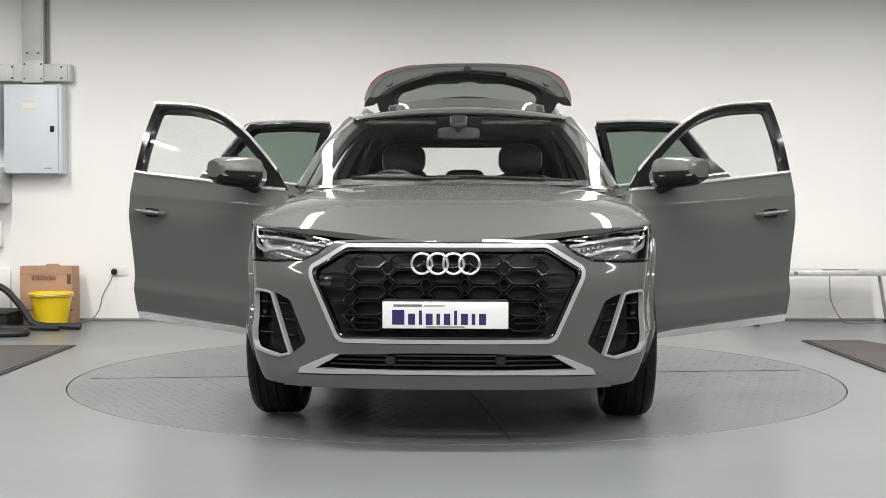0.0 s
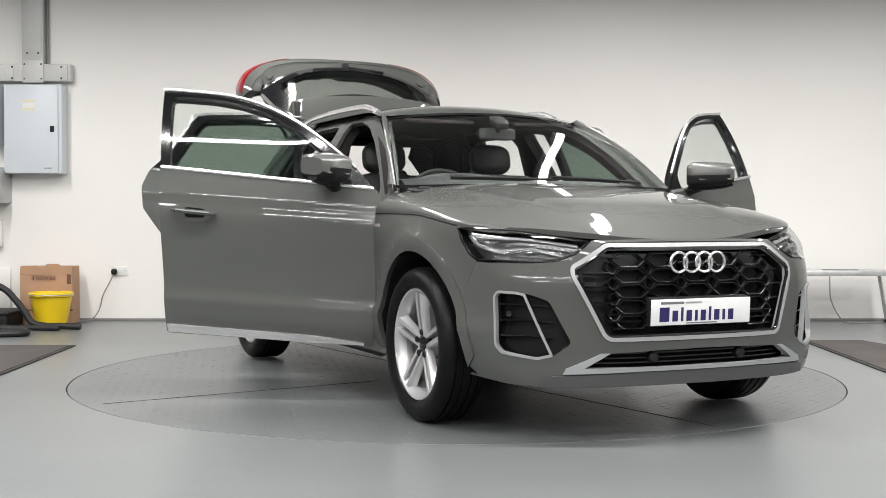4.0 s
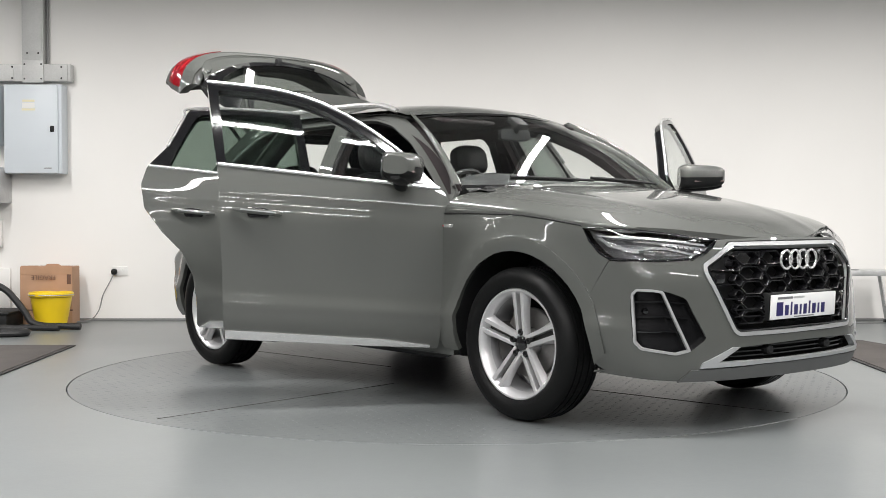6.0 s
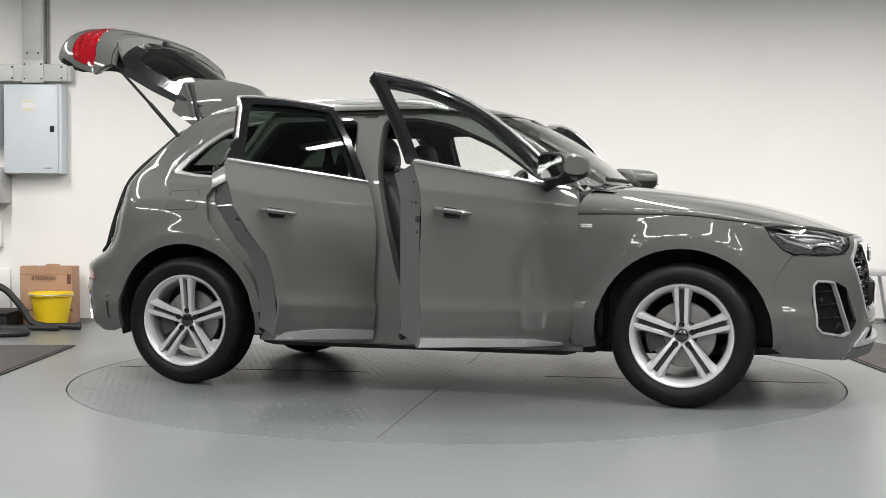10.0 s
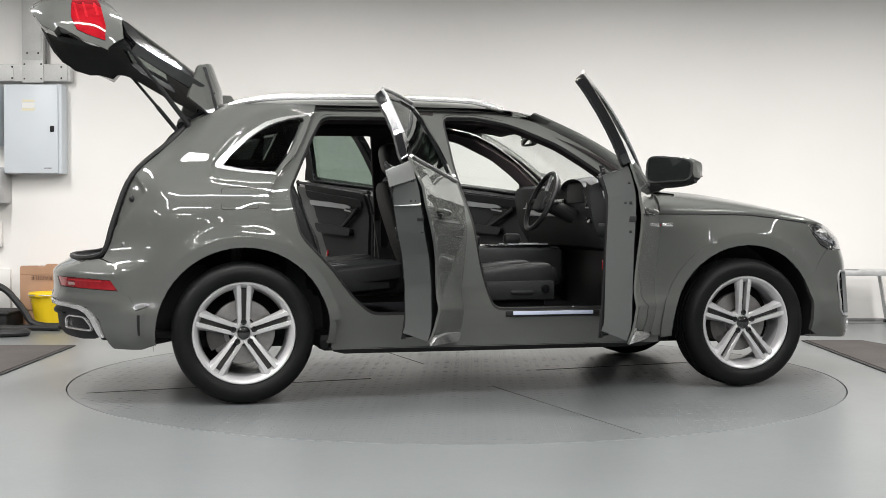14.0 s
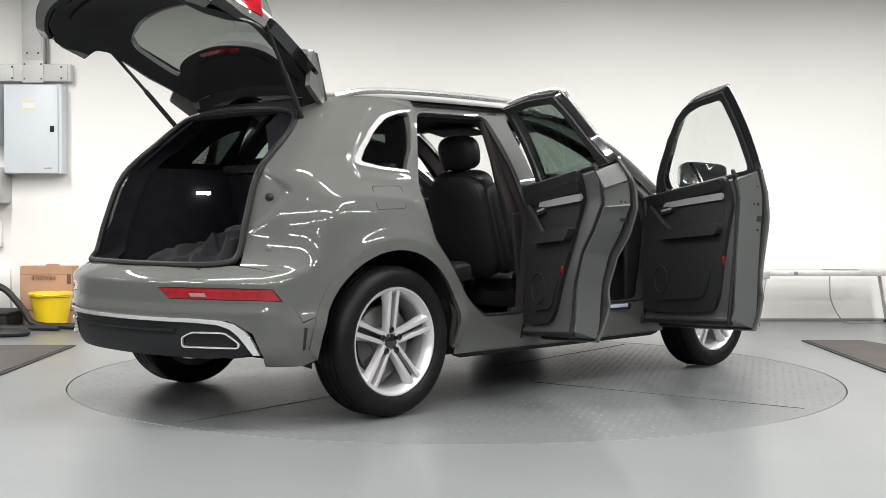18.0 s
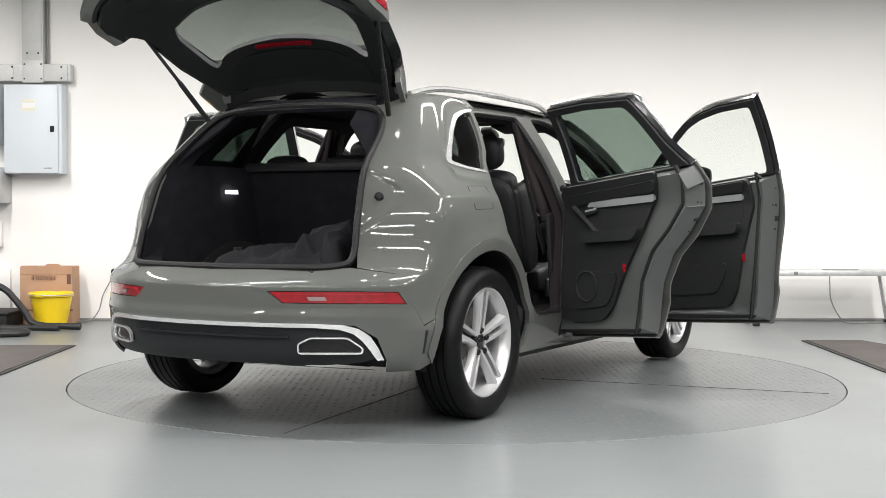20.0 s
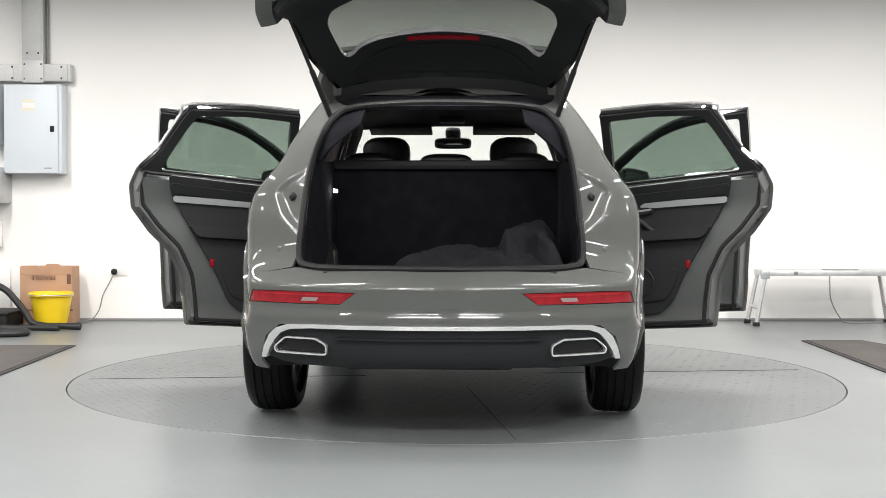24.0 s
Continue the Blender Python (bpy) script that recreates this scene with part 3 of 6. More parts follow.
def flank_y(x, z):
    """Half width of the body at x, z."""
    x, z = np.broadcast_arrays(np.asarray(x, float), np.asarray(z, float))
    s = np.clip((z - 1.0) / 0.25, 0, 1)
    s = s * s * (3 - 2 * s)
    rise = np.clip((-0.95 - x) / 0.6, 0, 1)
    rise = 0.045 * rise * rise * (3 - 2 * rise) * np.exp(-((z - 1.03) / 0.16) ** 4)
    side = flank(z - rise) + taper_low(x) * (1 - s) + taper_top(x) * s
    for ax in (AXLE, -AXLE):
        r = np.hypot(x - ax, z - HUB_Z)
        side = side + 0.024 * np.exp(-((r - 0.475) / 0.075) ** 2) * np.clip((z - 0.30) / 0.2, 0, 1)
    front = (np.maximum(nose(z) - x, 0) / 0.423) ** (1 / 2.74)
    back = (np.maximum(x - tail(z), 0) / 0.4816) ** (1 / 2.4)
    return np.maximum(smin(smin(side, front, 0.06), back, 0.06), 0)


def bisect(fn, lo, hi, shape, n=34):
    lo, hi = np.full(shape, lo, float), np.full(shape, hi, float)
    for _ in range(n):
        mid = (lo + hi) / 2
        out = fn(mid)
        hi, lo = np.where(out, mid, hi), np.where(out, lo, mid)
    return (lo + hi) / 2


def nose_x(y, z):
    y, z = np.broadcast_arrays(np.maximum(np.abs(np.asarray(y, float)), 0.004), np.asarray(z, float))
    return bisect(lambda x: flank_y(x, z) < y, 1.5, 2.42, y.shape)


def tail_x(y, z):
    y, z = np.broadcast_arrays(np.maximum(np.abs(np.asarray(y, float)), 0.004), np.asarray(z, float))
    return -bisect(lambda x: flank_y(-x, z) < y, 1.2, 2.45, y.shape)


class Corner:
    """The wrap of the body round one end: two numbers (way round, height)."""

    def __init__(self, end):
        self.end, self.cx, self.cy, self.k = end, 1.5 * end, 0.45, 0.75

    def surf(self, u, z):
        a = np.asarray(u, float) / self.k
        z = np.asarray(z, float)
        c, s = np.cos(a) * self.end, np.sin(a)

        def out(r):
            x, y = self.cx + r * c, self.cy + r * s
            return (np.maximum(np.abs(y), 0.002) > flank_y(x, z)) | (x > 2.42) | (x < -2.45)
        r = bisect(out, 0.0, 1.5, a.shape)
        return self.cx + r * c, self.cy + r * s, z

    def of(self, way, p, z):
        if way == "y":
            p = max(p, 0.004)
            x, y = float(nose_x(p, z) if self.end > 0 else tail_x(p, z)), p
        else:
            x, y = p, float(flank_y(p, z))
        return math.atan2(y - self.cy, (x - self.cx) * self.end) * self.k, z

    def line(self, *pts):
        full = []
        for a, b in zip(pts, pts[1:]):
            full.append(a)
            if a[0] == "y" == b[0] and a[1] < 0.01 and b[1] < 0.01:
                full += [("y", a[1], a[2] + (b[2] - a[2]) * k / 8) for k in range(1, 8)]
        return [self.of(*p) for p in full + [pts[-1]]]


FRONT, REAR = Corner(1), Corner(-1)


def arch_points(ax, a0, a1, n=14, r=ARCH_R):
    """Points on the edge of a wheel arch; degrees from forward, anticlockwise seen from the left mirrored to the flank."""
    return [(ax + r * math.cos(radians(a0 + (a1 - a0) * k / n)), HUB_Z + r * math.sin(radians(a0 + (a1 - a0) * k / n))) for k in range(n + 1)]


def flank_surf(x, z):
    return x, flank_y(x, z), z


def belt(x):
    return 1.135 - 0.038 * x


def closed_middle(shape):
    """Brings the inner edge of a half skin onto the middle plane."""
    return [(x, 0.0 if y < 0.010 else y, z) for x, y, z in shape[0]], shape[1]


def both(name, shape, mat, parent, label="", **kw):
    for side in (1, -1):
        part(name, sided(shape, side), mat, parent, label, **kw)


def body_panels():
    a = -math.degrees(math.asin((HUB_Z - 0.30) / ARCH_R))
    # front wing
    arch = [("x", x, z) for x, z in arch_points(AXLE, 26, 180 - a, 16)]
    wing = FRONT.line(("x", 0.852, 0.30), ("x", 0.858, 0.60), ("x", 0.868, 0.975), ("x", 1.1, 0.977), ("x", 1.43, 0.970), ("x", 1.59, 0.953), ("x", 1.75, 0.931),
                      ("x", 1.806, 0.922), ("x", 1.845, 0.86), ("x", 1.90, 0.80), ("x", 1.945, 0.776), *arch)
    both("front_wing", sheet(wing, FRONT.surf, step=0.04, thick=0.014, fine=4), PAINT, car)
    band = FRONT.line(*[("x", x, z) for x, z in arch_points(AXLE, 0, 180 - a, 22, 0.512)], *[("x", x, z) for x, z in reversed(arch_points(AXLE, -7, 180 - a, 24, 0.446))])
    both("arch_trim", sheet(band, FRONT.surf, step=0.03, thick=0.026, shift=0.008), ARCH_PAINT, car, "grey wheel arch moulding")
    # shut lines along the bonnet and behind the wing
    xs = np.linspace(0.875, 1.80, 24)
    both("bonnet_gap", tube([(x, float(flank_y(x, bonnet_rim(x))) + 0.0005, (float(bonnet_rim(x)) + float(np.interp(x, [0.868, 1.1, 1.43, 1.59, 1.75, 1.806], [0.975, 0.977, 0.970, 0.953, 0.931, 0.922]))) / 2) for x in xs], 0.0042, 6), GAP, car)
    zs = np.linspace(0.31, 0.97, 18)
    both("wing_gap", tube([(0.849 + 0.014 * (z - 0.3), float(flank_y(0.855, z)) - 0.006, z) for z in zs], 0.006, 6), GAP, car)
    # front bumper, both halves in one skin
    low = [("x", x, z) for x, z in arch_points(AXLE, -7, 26, 5)]
    half = FRONT.line(("y", 0.0, 0.872), ("y", 0.25, 0.871), ("y", 0.47, 0.866), ("y", 0.55, 0.806), ("y", 0.62, 0.776), ("y", 0.76, 0.768), ("x", 1.945, 0.772), *reversed(low),
                      ("x", 1.90, 0.280), ("y", 0.86, 0.272), ("y", 0.78, 0.254), ("y", 0.63, 0.243), ("y", 0.3, 0.248), ("y", 0.0, 0.25),
                      ("y", 0.0, 0.318), ("y", 0.3, 0.320), ("y", 0.55, 0.316), ("y", 0.60, 0.333), ("y", 0.46, 0.390), ("y", 0.2, 0.40), ("y", 0.0, 0.402),
                      ("y", 0.0, 0.437), ("y", 0.25, 0.437), ("y", 0.435, 0.441), ("y", 0.465, 0.46), ("y", 0.586, 0.715), ("y", 0.584, 0.755), ("y", 0.425, 0.858), ("y", 0.2, 0.862), ("y", 0.0, 0.862))
    fog = FRONT.line(*FOG_OUT)
    sh = sheet(half, FRONT.surf, [rounded(fog, 0.02)], step=0.035, thick=0.012, fine=2.5)
    sh = closed_middle(sh)
    part("front_bumper", joined(sh, mirrored(sh)), PAINT, car)
    # rear quarter with side window opening
    arch = [("x", x, z) for x, z in arch_points(-AXLE, -a, 158, 16)]
    band = REAR.line(*[("x", x, z) for x, z in arch_points(-AXLE, -a, 180, 22, 0.500)], *[("x", x, z) for x, z in reversed(arch_points(-AXLE, -a, 187, 24, 0.446))])
    both("arch_trim", sheet(band, REAR.surf, step=0.03, thick=0.026, shift=0.008), ARCH_PAINT, car, "grey wheel arch moulding")
    q = REAR.line(("x", -0.98, 0.30), *arch[1:], ("x", -1.95, 0.49), ("y", 0.86, 0.655), ("y", 0.82, 0.716), ("y", 0.66, 0.743), ("y", 0.635, 0.82), ("y", 0.624, 0.95), ("y", 0.602, 1.18), ("y", 0.568, 1.36), ("y", 0.515, 1.455), ("y", 0.44, 1.492),
                  ("x", -1.50, 1.555), ("x", -1.30, 1.575), ("x", -1.0, 1.575), ("x", -1.03, 1.50), ("x", -1.13, 1.29), ("x", -1.236, 1.165), ("x", -1.284, 1.08), ("x", -1.260, 0.95),
                  ("x", -1.154, 0.82), ("x", -1.042, 0.72), ("x", -0.965, 0.58), ("x", -0.945, 0.45), ("x", -0.935, 0.30))
    win = REAR.line(*QUARTER)
    rim = np.array(win)

    def quarter_surf(u, z):
        """The body's wrap with a raised edge round the side window."""
        d = edge_distance(u, z, rim)
        x, y, z = REAR.surf(u, z)
        shut = np.interp(z, [0.74, 0.876, 0.97, 1.076, 1.10, 1.172, 1.30], [-2.20, -2.075, -1.98, -1.902, -1.905, -1.944, -1.99])
        sunk = 0.010 * np.clip((shut - x) / 0.022, 0, 1) * np.clip((z - 0.77) / 0.04, 0, 1)
        return x + sunk, y - sunk + 0.012 * np.exp(-((d - 0.060) / 0.020) ** 2) * np.clip((z - 1.10) / 0.08, 0, 1), z
    both("rear_quarter", sheet(q, quarter_surf, [rounded(win, 0.03)], step=0.022, thick=0.014, fine=1.6), PAINT, car)
    both("quarter_window", sheet(inset(rounded(win, 0.03), 0.012), REAR.surf, step=0.05, thick=0.004, shift=-0.010), DARK_GLASS, car, "dark tinted side window")
    band = REAR.line(("x", -1.038, 1.515), ("x", -1.15, 1.501), ("x", -1.27, 1.468), ("x", -1.39, 1.388), ("x", -1.49, 1.298), ("x", -1.538, 1.248), ("x", -1.548, 1.224), ("x", -1.530, 1.212), ("x", -1.40, 1.192), ("x", -1.230, 1.180),
                     ("x", -1.242, 1.194), ("x", -1.40, 1.207), ("x", -1.500, 1.227), ("x", -1.506, 1.236), ("x", -1.46, 1.290), ("x", -1.37, 1.374), ("x", -1.26, 1.448), ("x", -1.15, 1.486), ("x", -1.046, 1.504))
    both("window_surround", sheet(rounded(band, 0.008, 2), REAR.surf, step=0.03, thick=0.014, shift=0.005), CHROME, car, "bright window surround")
    # rear bumper
    low = [("x", x, z) for x, z in arch_points(-AXLE, 158, 187, 5)]
    half = REAR.line(("y", 0.0, 0.735), ("y", 0.45, 0.735), ("y", 0.64, 0.742), ("y", 0.82, 0.715), ("y", 0.862, 0.65), ("x", -1.95, 0.485), *low, ("x", -1.92, 0.285), ("x", -2.06, 0.285), ("y", 0.80, 0.335),
                     ("y", 0.775, 0.44), ("y", 0.70, 0.497), ("y", 0.5, 0.500), ("y", 0.25, 0.500), ("y", 0.0, 0.500))
    lamp = REAR.line(*REFLECTOR)
    sh = sheet(half, REAR.surf, [lamp], step=0.035, thick=0.012, fine=3)
    sh = closed_middle(sh)
    part("rear_bumper", joined(sh, mirrored(sh)), PAINT, car)
    # sills
    sill = [(-0.940, 0.268), (0.86, 0.268), (0.86, 0.252), (0.80, 0.238), (-0.88, 0.238), (-0.94, 0.252)]
    both("sill_cover", sheet(sill, lambda x, z: (x, flank_y(x, 0.30) - 0.015 - (0.285 - z) * 0.5, z), step=0.08, thick=0.03), BLACK_PLASTIC, car)


ARCH_PAINT = PAINT
FOG_OUT = [("y", 0.853, 0.625), ("y", 0.836, 0.650), ("y", 0.78, 0.648), ("y", 0.735, 0.638), ("y", 0.672, 0.612), ("y", 0.592, 0.435), ("y", 0.665, 0.378), ("y", 0.72, 0.366), ("y", 0.836, 0.395), ("y", 0.856, 0.43)]
QUARTER = [("x", -1.540, 1.222), ("x", -1.47, 1.302), ("x", -1.38, 1.386), ("x", -1.27, 1.456), ("x", -1.15, 1.488), ("x", -1.062, 1.500), ("x", -1.155, 1.305), ("x", -1.238, 1.196), ("x", -1.38, 1.202)]
REFLECTOR = [("y", 0.352, 0.643), ("y", 0.45, 0.645), ("y", 0.70, 0.645), ("x", -2.075, 0.64), ("x", -2.035, 0.585), ("y", 0.8, 0.588), ("y", 0.6, 0.590), ("y", 0.42, 0.592)]
DARK_GLASS = material("tinted_glass", (0.10, 0.115, 0.108), 0.0, trans=1.0, ior=1.45)

# bonnet: over stations from the cowl forward
def bonnet():
    rows = []
    nt, na = 44, 57
    ends = nose_x(np.array([min(0.86 * abs(math.sin((j / (na - 1) * 2 - 1) * math.pi / 2)) ** 0.72, 0.845) for j in range(na)]), 0.878) + 0.008
    for i in range(nt):
        t = i / (nt - 1)
        row = []
        for j in range(na):
            a = (j / (na - 1) * 2 - 1) * math.pi / 2
            v = math.copysign(abs(math.sin(a)) ** 0.72, a)
            w = abs(math.cos(a)) ** 0.85
            # plan limits: cowl curve and nose curve
            x0 = 0.985 - 0.10 * abs(v) ** 2
            x1 = float(ends[j])
            x = x0 + (x1 - x0) * t
            ye = float(flank_y(x, bonnet_rim(x))) + 0.001
            y = v * ye
            zr, zm = float(bonnet_rim(x)), float(bonnet_mid(x + 0.10 * abs(v) ** 2.2))
            z = zr + max(zm - zr, 0.0) * w
            # raised ribs towards the nose
            rib = math.exp(-((abs(y) - (0.40 + 0.28 * (1 - t))) / 0.05) ** 2)
            z += 0.007 * rib * min(1, 4 * t) * (1 - 0.6 * t)
            row.append((x, y, z))
        rows.append(row)
    v, f = grid(rows)
    under = [(x, y * 0.995, z - 0.024) for x, y, z in v]
    n = len(v)
    edge = [i * na for i in range(nt)], [i * na + na - 1 for i in range(nt)], list(range(na)), [(nt - 1) * na + j for j in range(na)]
    rim = []
    for e, fl in zip(edge, (1, 0, 0, 1)):
        for p, q in zip(e, e[1:]):
            rim.append((p, q, q + n, p + n) if fl else (q, p, p + n, q + n))
    part("bonnet", (v + under, f + [tuple(i + n for i in reversed(q)) for q in f] + rim), PAINT, car, sharp=50)


# roof and glass of the cabin
roof_mid = spl([-1.62, -1.4, -1.0, -0.5, 0.0, 0.25, 0.36], [1.585, 1.612, 1.636, 1.645, 1.628, 1.590, 1.560])
ROOF_FRONT, ROOF_BACK = 0.36, -1.60


def roof_x(v, t):
    return ROOF_BACK + (ROOF_FRONT - 0.11 * abs(v) ** 2 - ROOF_BACK) * t


def roof():
    rows = []
    for i in range(40):
        t = i / 39
        row = []
        for j in range(41):
            v = j / 20 - 1
            x = roof_x(v, t)
            zr = 1.567 - 0.05 * max(0, (x - 0.0) / 0.3) ** 1.6 if x > 0 else 1.570 - 0.012 * max(0, (-1.25 - x) / 0.3)
            ye = float(flank_y(x, zr)) + 0.004
            z = zr + max(float(roof_mid(x + 0.11 * abs(v) ** 2 * t)) - zr, 0) * (1 - abs(v) ** 2.4)
            row.append((x, v * ye, z))
        rows.append(row)
    v, f = grid(rows)
    n = len(v)
    part("roof", (v + [(x, y, z - 0.02) for x, y, z in v], f + [tuple(i + n for i in reversed(q)) for q in f]), PAINT, car, sharp=50)
    rows = [[(x, y * 0.97, z - 0.035) for x, y, z in row[2:-2]] for row in rows[1:-1]]
    v, f = grid(rows)
    part("headlining", (v, [tuple(reversed(q)) for q in f]), HEADLINER, car)


def screen_point(v, w):
    """Windscreen: v across -1..1, w up 0..1."""
    xb, zb, yb = 1.015 - 0.105 * abs(v) ** 2, 1.135 - 0.012 * abs(v) ** 2, 0.832
    xt, zt, yt = 0.36 - 0.10 * abs(v) ** 2, 1.557 - 0.035 * abs(v) ** 2.2, 0.612
    bow = 0.035 * math.sin(math.pi * w)
    return (xb + (xt - xb) * w + bow * 0.5, v * (yb + (yt - yb) * w + 0.012 * math.sin(math.pi * w)), zb + (zt - zb) * w + bow)


def windscreen():
    rows = [[screen_point(-1 + 2 * j / 24, i / 16) for j in range(25)] for i in range(17)]
    v, f = grid(rows)
    n = len(v)
    back = [(x - 0.002, y, z - 0.004) for x, y, z in v]
    m = len(rows[0])
    loop = list(range(m)) + [i * m + m - 1 for i in range(1, 17)] + [16 * m + j for j in range(m - 2, -1, -1)] + [i * m for i in range(15, 0, -1)]
    rim = [(b, a, a + n, b + n) for a, b in zip(loop, loop[1:] + loop[:1])]
    ob = part("windscreen", (v + back, f + [tuple(i + n for i in reversed(q)) for q in f] + rim), SCREEN_GLASS, car)
    ob.visible_shadow = False
    # dark printed border and wiper cowl
    for name, w0, w1 in (("screen_border", -0.03, 0.0), ("screen_border", 0.955, 1.0)):
        rows = [[Vector(screen_point(-1 + 2 * j / 24, w)) + Vector((0.002, 0, 0.002)) for j in range(25)] for w in (w0, w1)]
        part(name, grid(rows, flip=True), BLACK_GLOSS, car)
    rows = [[Vector(screen_point(-0.93 + 1.86 * j / 24, -0.02)) + Vector((d, 0, h)) for j in range(25)] for d, h in ((-0.03, -0.01), (0.03, -0.012), (0.10, -0.02), (0.10, -0.05))]
    part("cowl", grid(rows, flip=True), BLACK_PLASTIC, car)
    for y0, y1 in ((0.62, 0.02), (0.02, -0.55)):
        p = [Vector(screen_point((y0 + (y1 - y0) * k / 8) / 0.832, 0.02 + 0.03 * k / 8)) + Vector((0.02, 0, 0.016)) for k in range(9)]
        arm = part("wiper", tube(p, 0.008, 6), BLACK_PLASTIC, car)
        part("blade", tube([q + Vector((-0.004, 0, -0.010)) for q in p[2:]], 0.005, 5), SEAL, arm)


def pillars():
    """A pillars with the cant rails, side frames with the door openings."""
    for side in (1, -1):
        rows = []
        for k in range(30):
            w = k / 29
            a = Vector(screen_point(1.0, w))
            xo = 0.86 + (0.235 - 0.86) * w
            zo = 1.118 + (1.548 - 1.118) * w + 0.040 * math.sin(math.pi * w)
            b = Vector((xo, float(flank_y(xo, zo)) - 0.004, zo))
            mid = (a + b) / 2 + Vector((0.012, 0.010, 0.010))
            inn = b + Vector((-0.02, -0.07, -0.035))
            rows.append([a + Vector((-0.015, -0.010, -0.02)), a + Vector((0, 0, 0.003)), a * 0.6 + mid * 0.4 + Vector((0.004, 0.003, 0.006)), mid, b * 0.55 + mid * 0.45 + Vector((0.003, 0.004, 0.004)), b, inn])
        part("a_pillar", sided(grid(rows, flip=True), side), PAINT, car, sharp=60)
    outer = [(0.90, 0.262), (0.89, 0.70), (0.885, 0.99), (0.865, 1.105), (0.70, 1.235), (0.52, 1.352), (0.36, 1.442), (0.20, 1.515), (0.0, 1.553), (-0.3, 1.572), (-1.0, 1.572), (-1.07, 1.50), (-1.16, 1.30), (-1.26, 1.165), (-1.31, 1.08),
             (-1.285, 0.95), (-1.175, 0.80), (-1.06, 0.70), (-0.985, 0.58), (-0.96, 0.45), (-0.95, 0.262)]
    front = rounded([(0.70, 0.455), (0.755, 0.62), (0.765, 0.95), (0.74, 1.10), (0.52, 1.262), (0.36, 1.370), (0.11, 1.478), (-0.10, 1.522), (-0.30, 1.520), (-0.275, 1.22), (-0.19, 0.92), (-0.14, 0.67), (-0.07, 0.455)], 0.06)
    rear = rounded([(-0.40, 0.44), (-0.36, 0.70), (-0.355, 0.95), (-0.40, 1.22), (-0.45, 1.515), (-0.965, 1.510), (-1.04, 1.38), (-1.115, 1.22), (-1.175, 1.10), (-1.12, 0.86), (-0.95, 0.68), (-0.84, 0.53), (-0.74, 0.44)], 0.05)
    frame_surf = lambda x, z: (x, flank_y(x, np.maximum(z, 0.34)) - 0.038, z)
    fr = sheet(outer, frame_surf, [front, rear], step=0.05, thick=0.030)
    both("side_frame", fr, PAINT, car, sharp=50)
    lining = [(0.84, 0.42), (0.84, 0.99), (0.82, 1.09), (0.52, 1.335), (0.36, 1.425), (0.20, 1.50), (0.0, 1.54), (-0.3, 1.558), (-1.02, 1.556), (-1.17, 1.28), (-1.25, 1.10), (-1.18, 0.84), (-1.0, 0.62), (-0.94, 0.42)]
    both("pillar_trim", sheet(lining, lambda x, z: (x, flank_y(x, np.maximum(z, 0.34)) - 0.070, z), [inset(front, 0.004), inset(rear, 0.004)], step=0.06, thick=0.050), HEADLINER, car, "dark inner pillar trim")
    for hole in (front, rear):
        x, y, z = frame_surf(np.array([p[0] for p in hole]), np.array([p[1] for p in hole]))
        path = [(p, q - 0.02, s) for p, q, s in zip(x, y, z)]
        both("door_seal", tube(resample_path(path, 0.03), 0.017, 7, closed=True), SEAL, car)
    for side in (1, -1):
        t = part("sill_plate", sided(rbox((0.27, 0.884, 0.436), (0.54, 0.045, 0.034), 0.006), side), BLACK_PLASTIC, car)
        part("tread_strip", sided(rbox((0.27, 0.9075, 0.440), (0.46, 0.004, 0.020), 0.0015), side), BLUE_LED, t, "lit metal tread strip")


def resample_path(path, step):
    p = [Vector(q) for q in path]
    out = []
    for a, b in zip(p, p[1:] + p[:1]):
        n = max(1, int((b - a).length / step))
        out += [a.lerp(b, k / n) for k in range(n)]
    return out


def roof_rails():
    for side in (1, -1):
        def at(x):
            return Vector((x, float(flank_y(x, 1.567)) - 0.035, 1.578))
        path = [at(0.02) + Vector((0.05, 0, -0.012)), at(-0.05) + Vector((0, 0, 0.022)), at(-0.2) + Vector((0, 0, 0.038)), at(-0.6) + Vector((0, 0, 0.044)), at(-1.0) + Vector((0, 0, 0.040)), at(-1.22) + Vector((0, 0, 0.030)), at(-1.36) + Vector((0, 0, 0.010)), at(-1.45) + Vector((0, 0, -0.012))]
        part("roof_rail", sided(tube(smooth_path(path, 6), 0.016, 8), side), CHROME, car, "bright roof rail")
    part("antenna", grid([[(-1.40 - 0.10 * k + 0.03 * w, 0.022 * (1 - w) * s, 1.606 + 0.062 * w * (1 if k else 0.15)) for s, w in ((-1, 0), (-0.8, 0.6), (0, 1), (0.8, 0.6), (1, 0))] for k in (0, 0.4, 1)]), PAINT, car)


SCREEN_GLASS = material("windscreen_glass", (0.92, 0.955, 0.935), 0.0, trans=1.0, ior=1.45)
body_panels()
bonnet()
roof()
windscreen()
pillars()
roof_rails()


# ---- wheels ----
RIM_BARREL = material("inner_alloy_barrel", (0.34, 0.34, 0.35), 0.42, 0.5, vary=0.06)
GRILLE_BLACK = material("satin_black_grille", (0.007, 0.007, 0.008), 0.26, spec=0.35, vary=0.1)
WHEEL_Y = 0.838


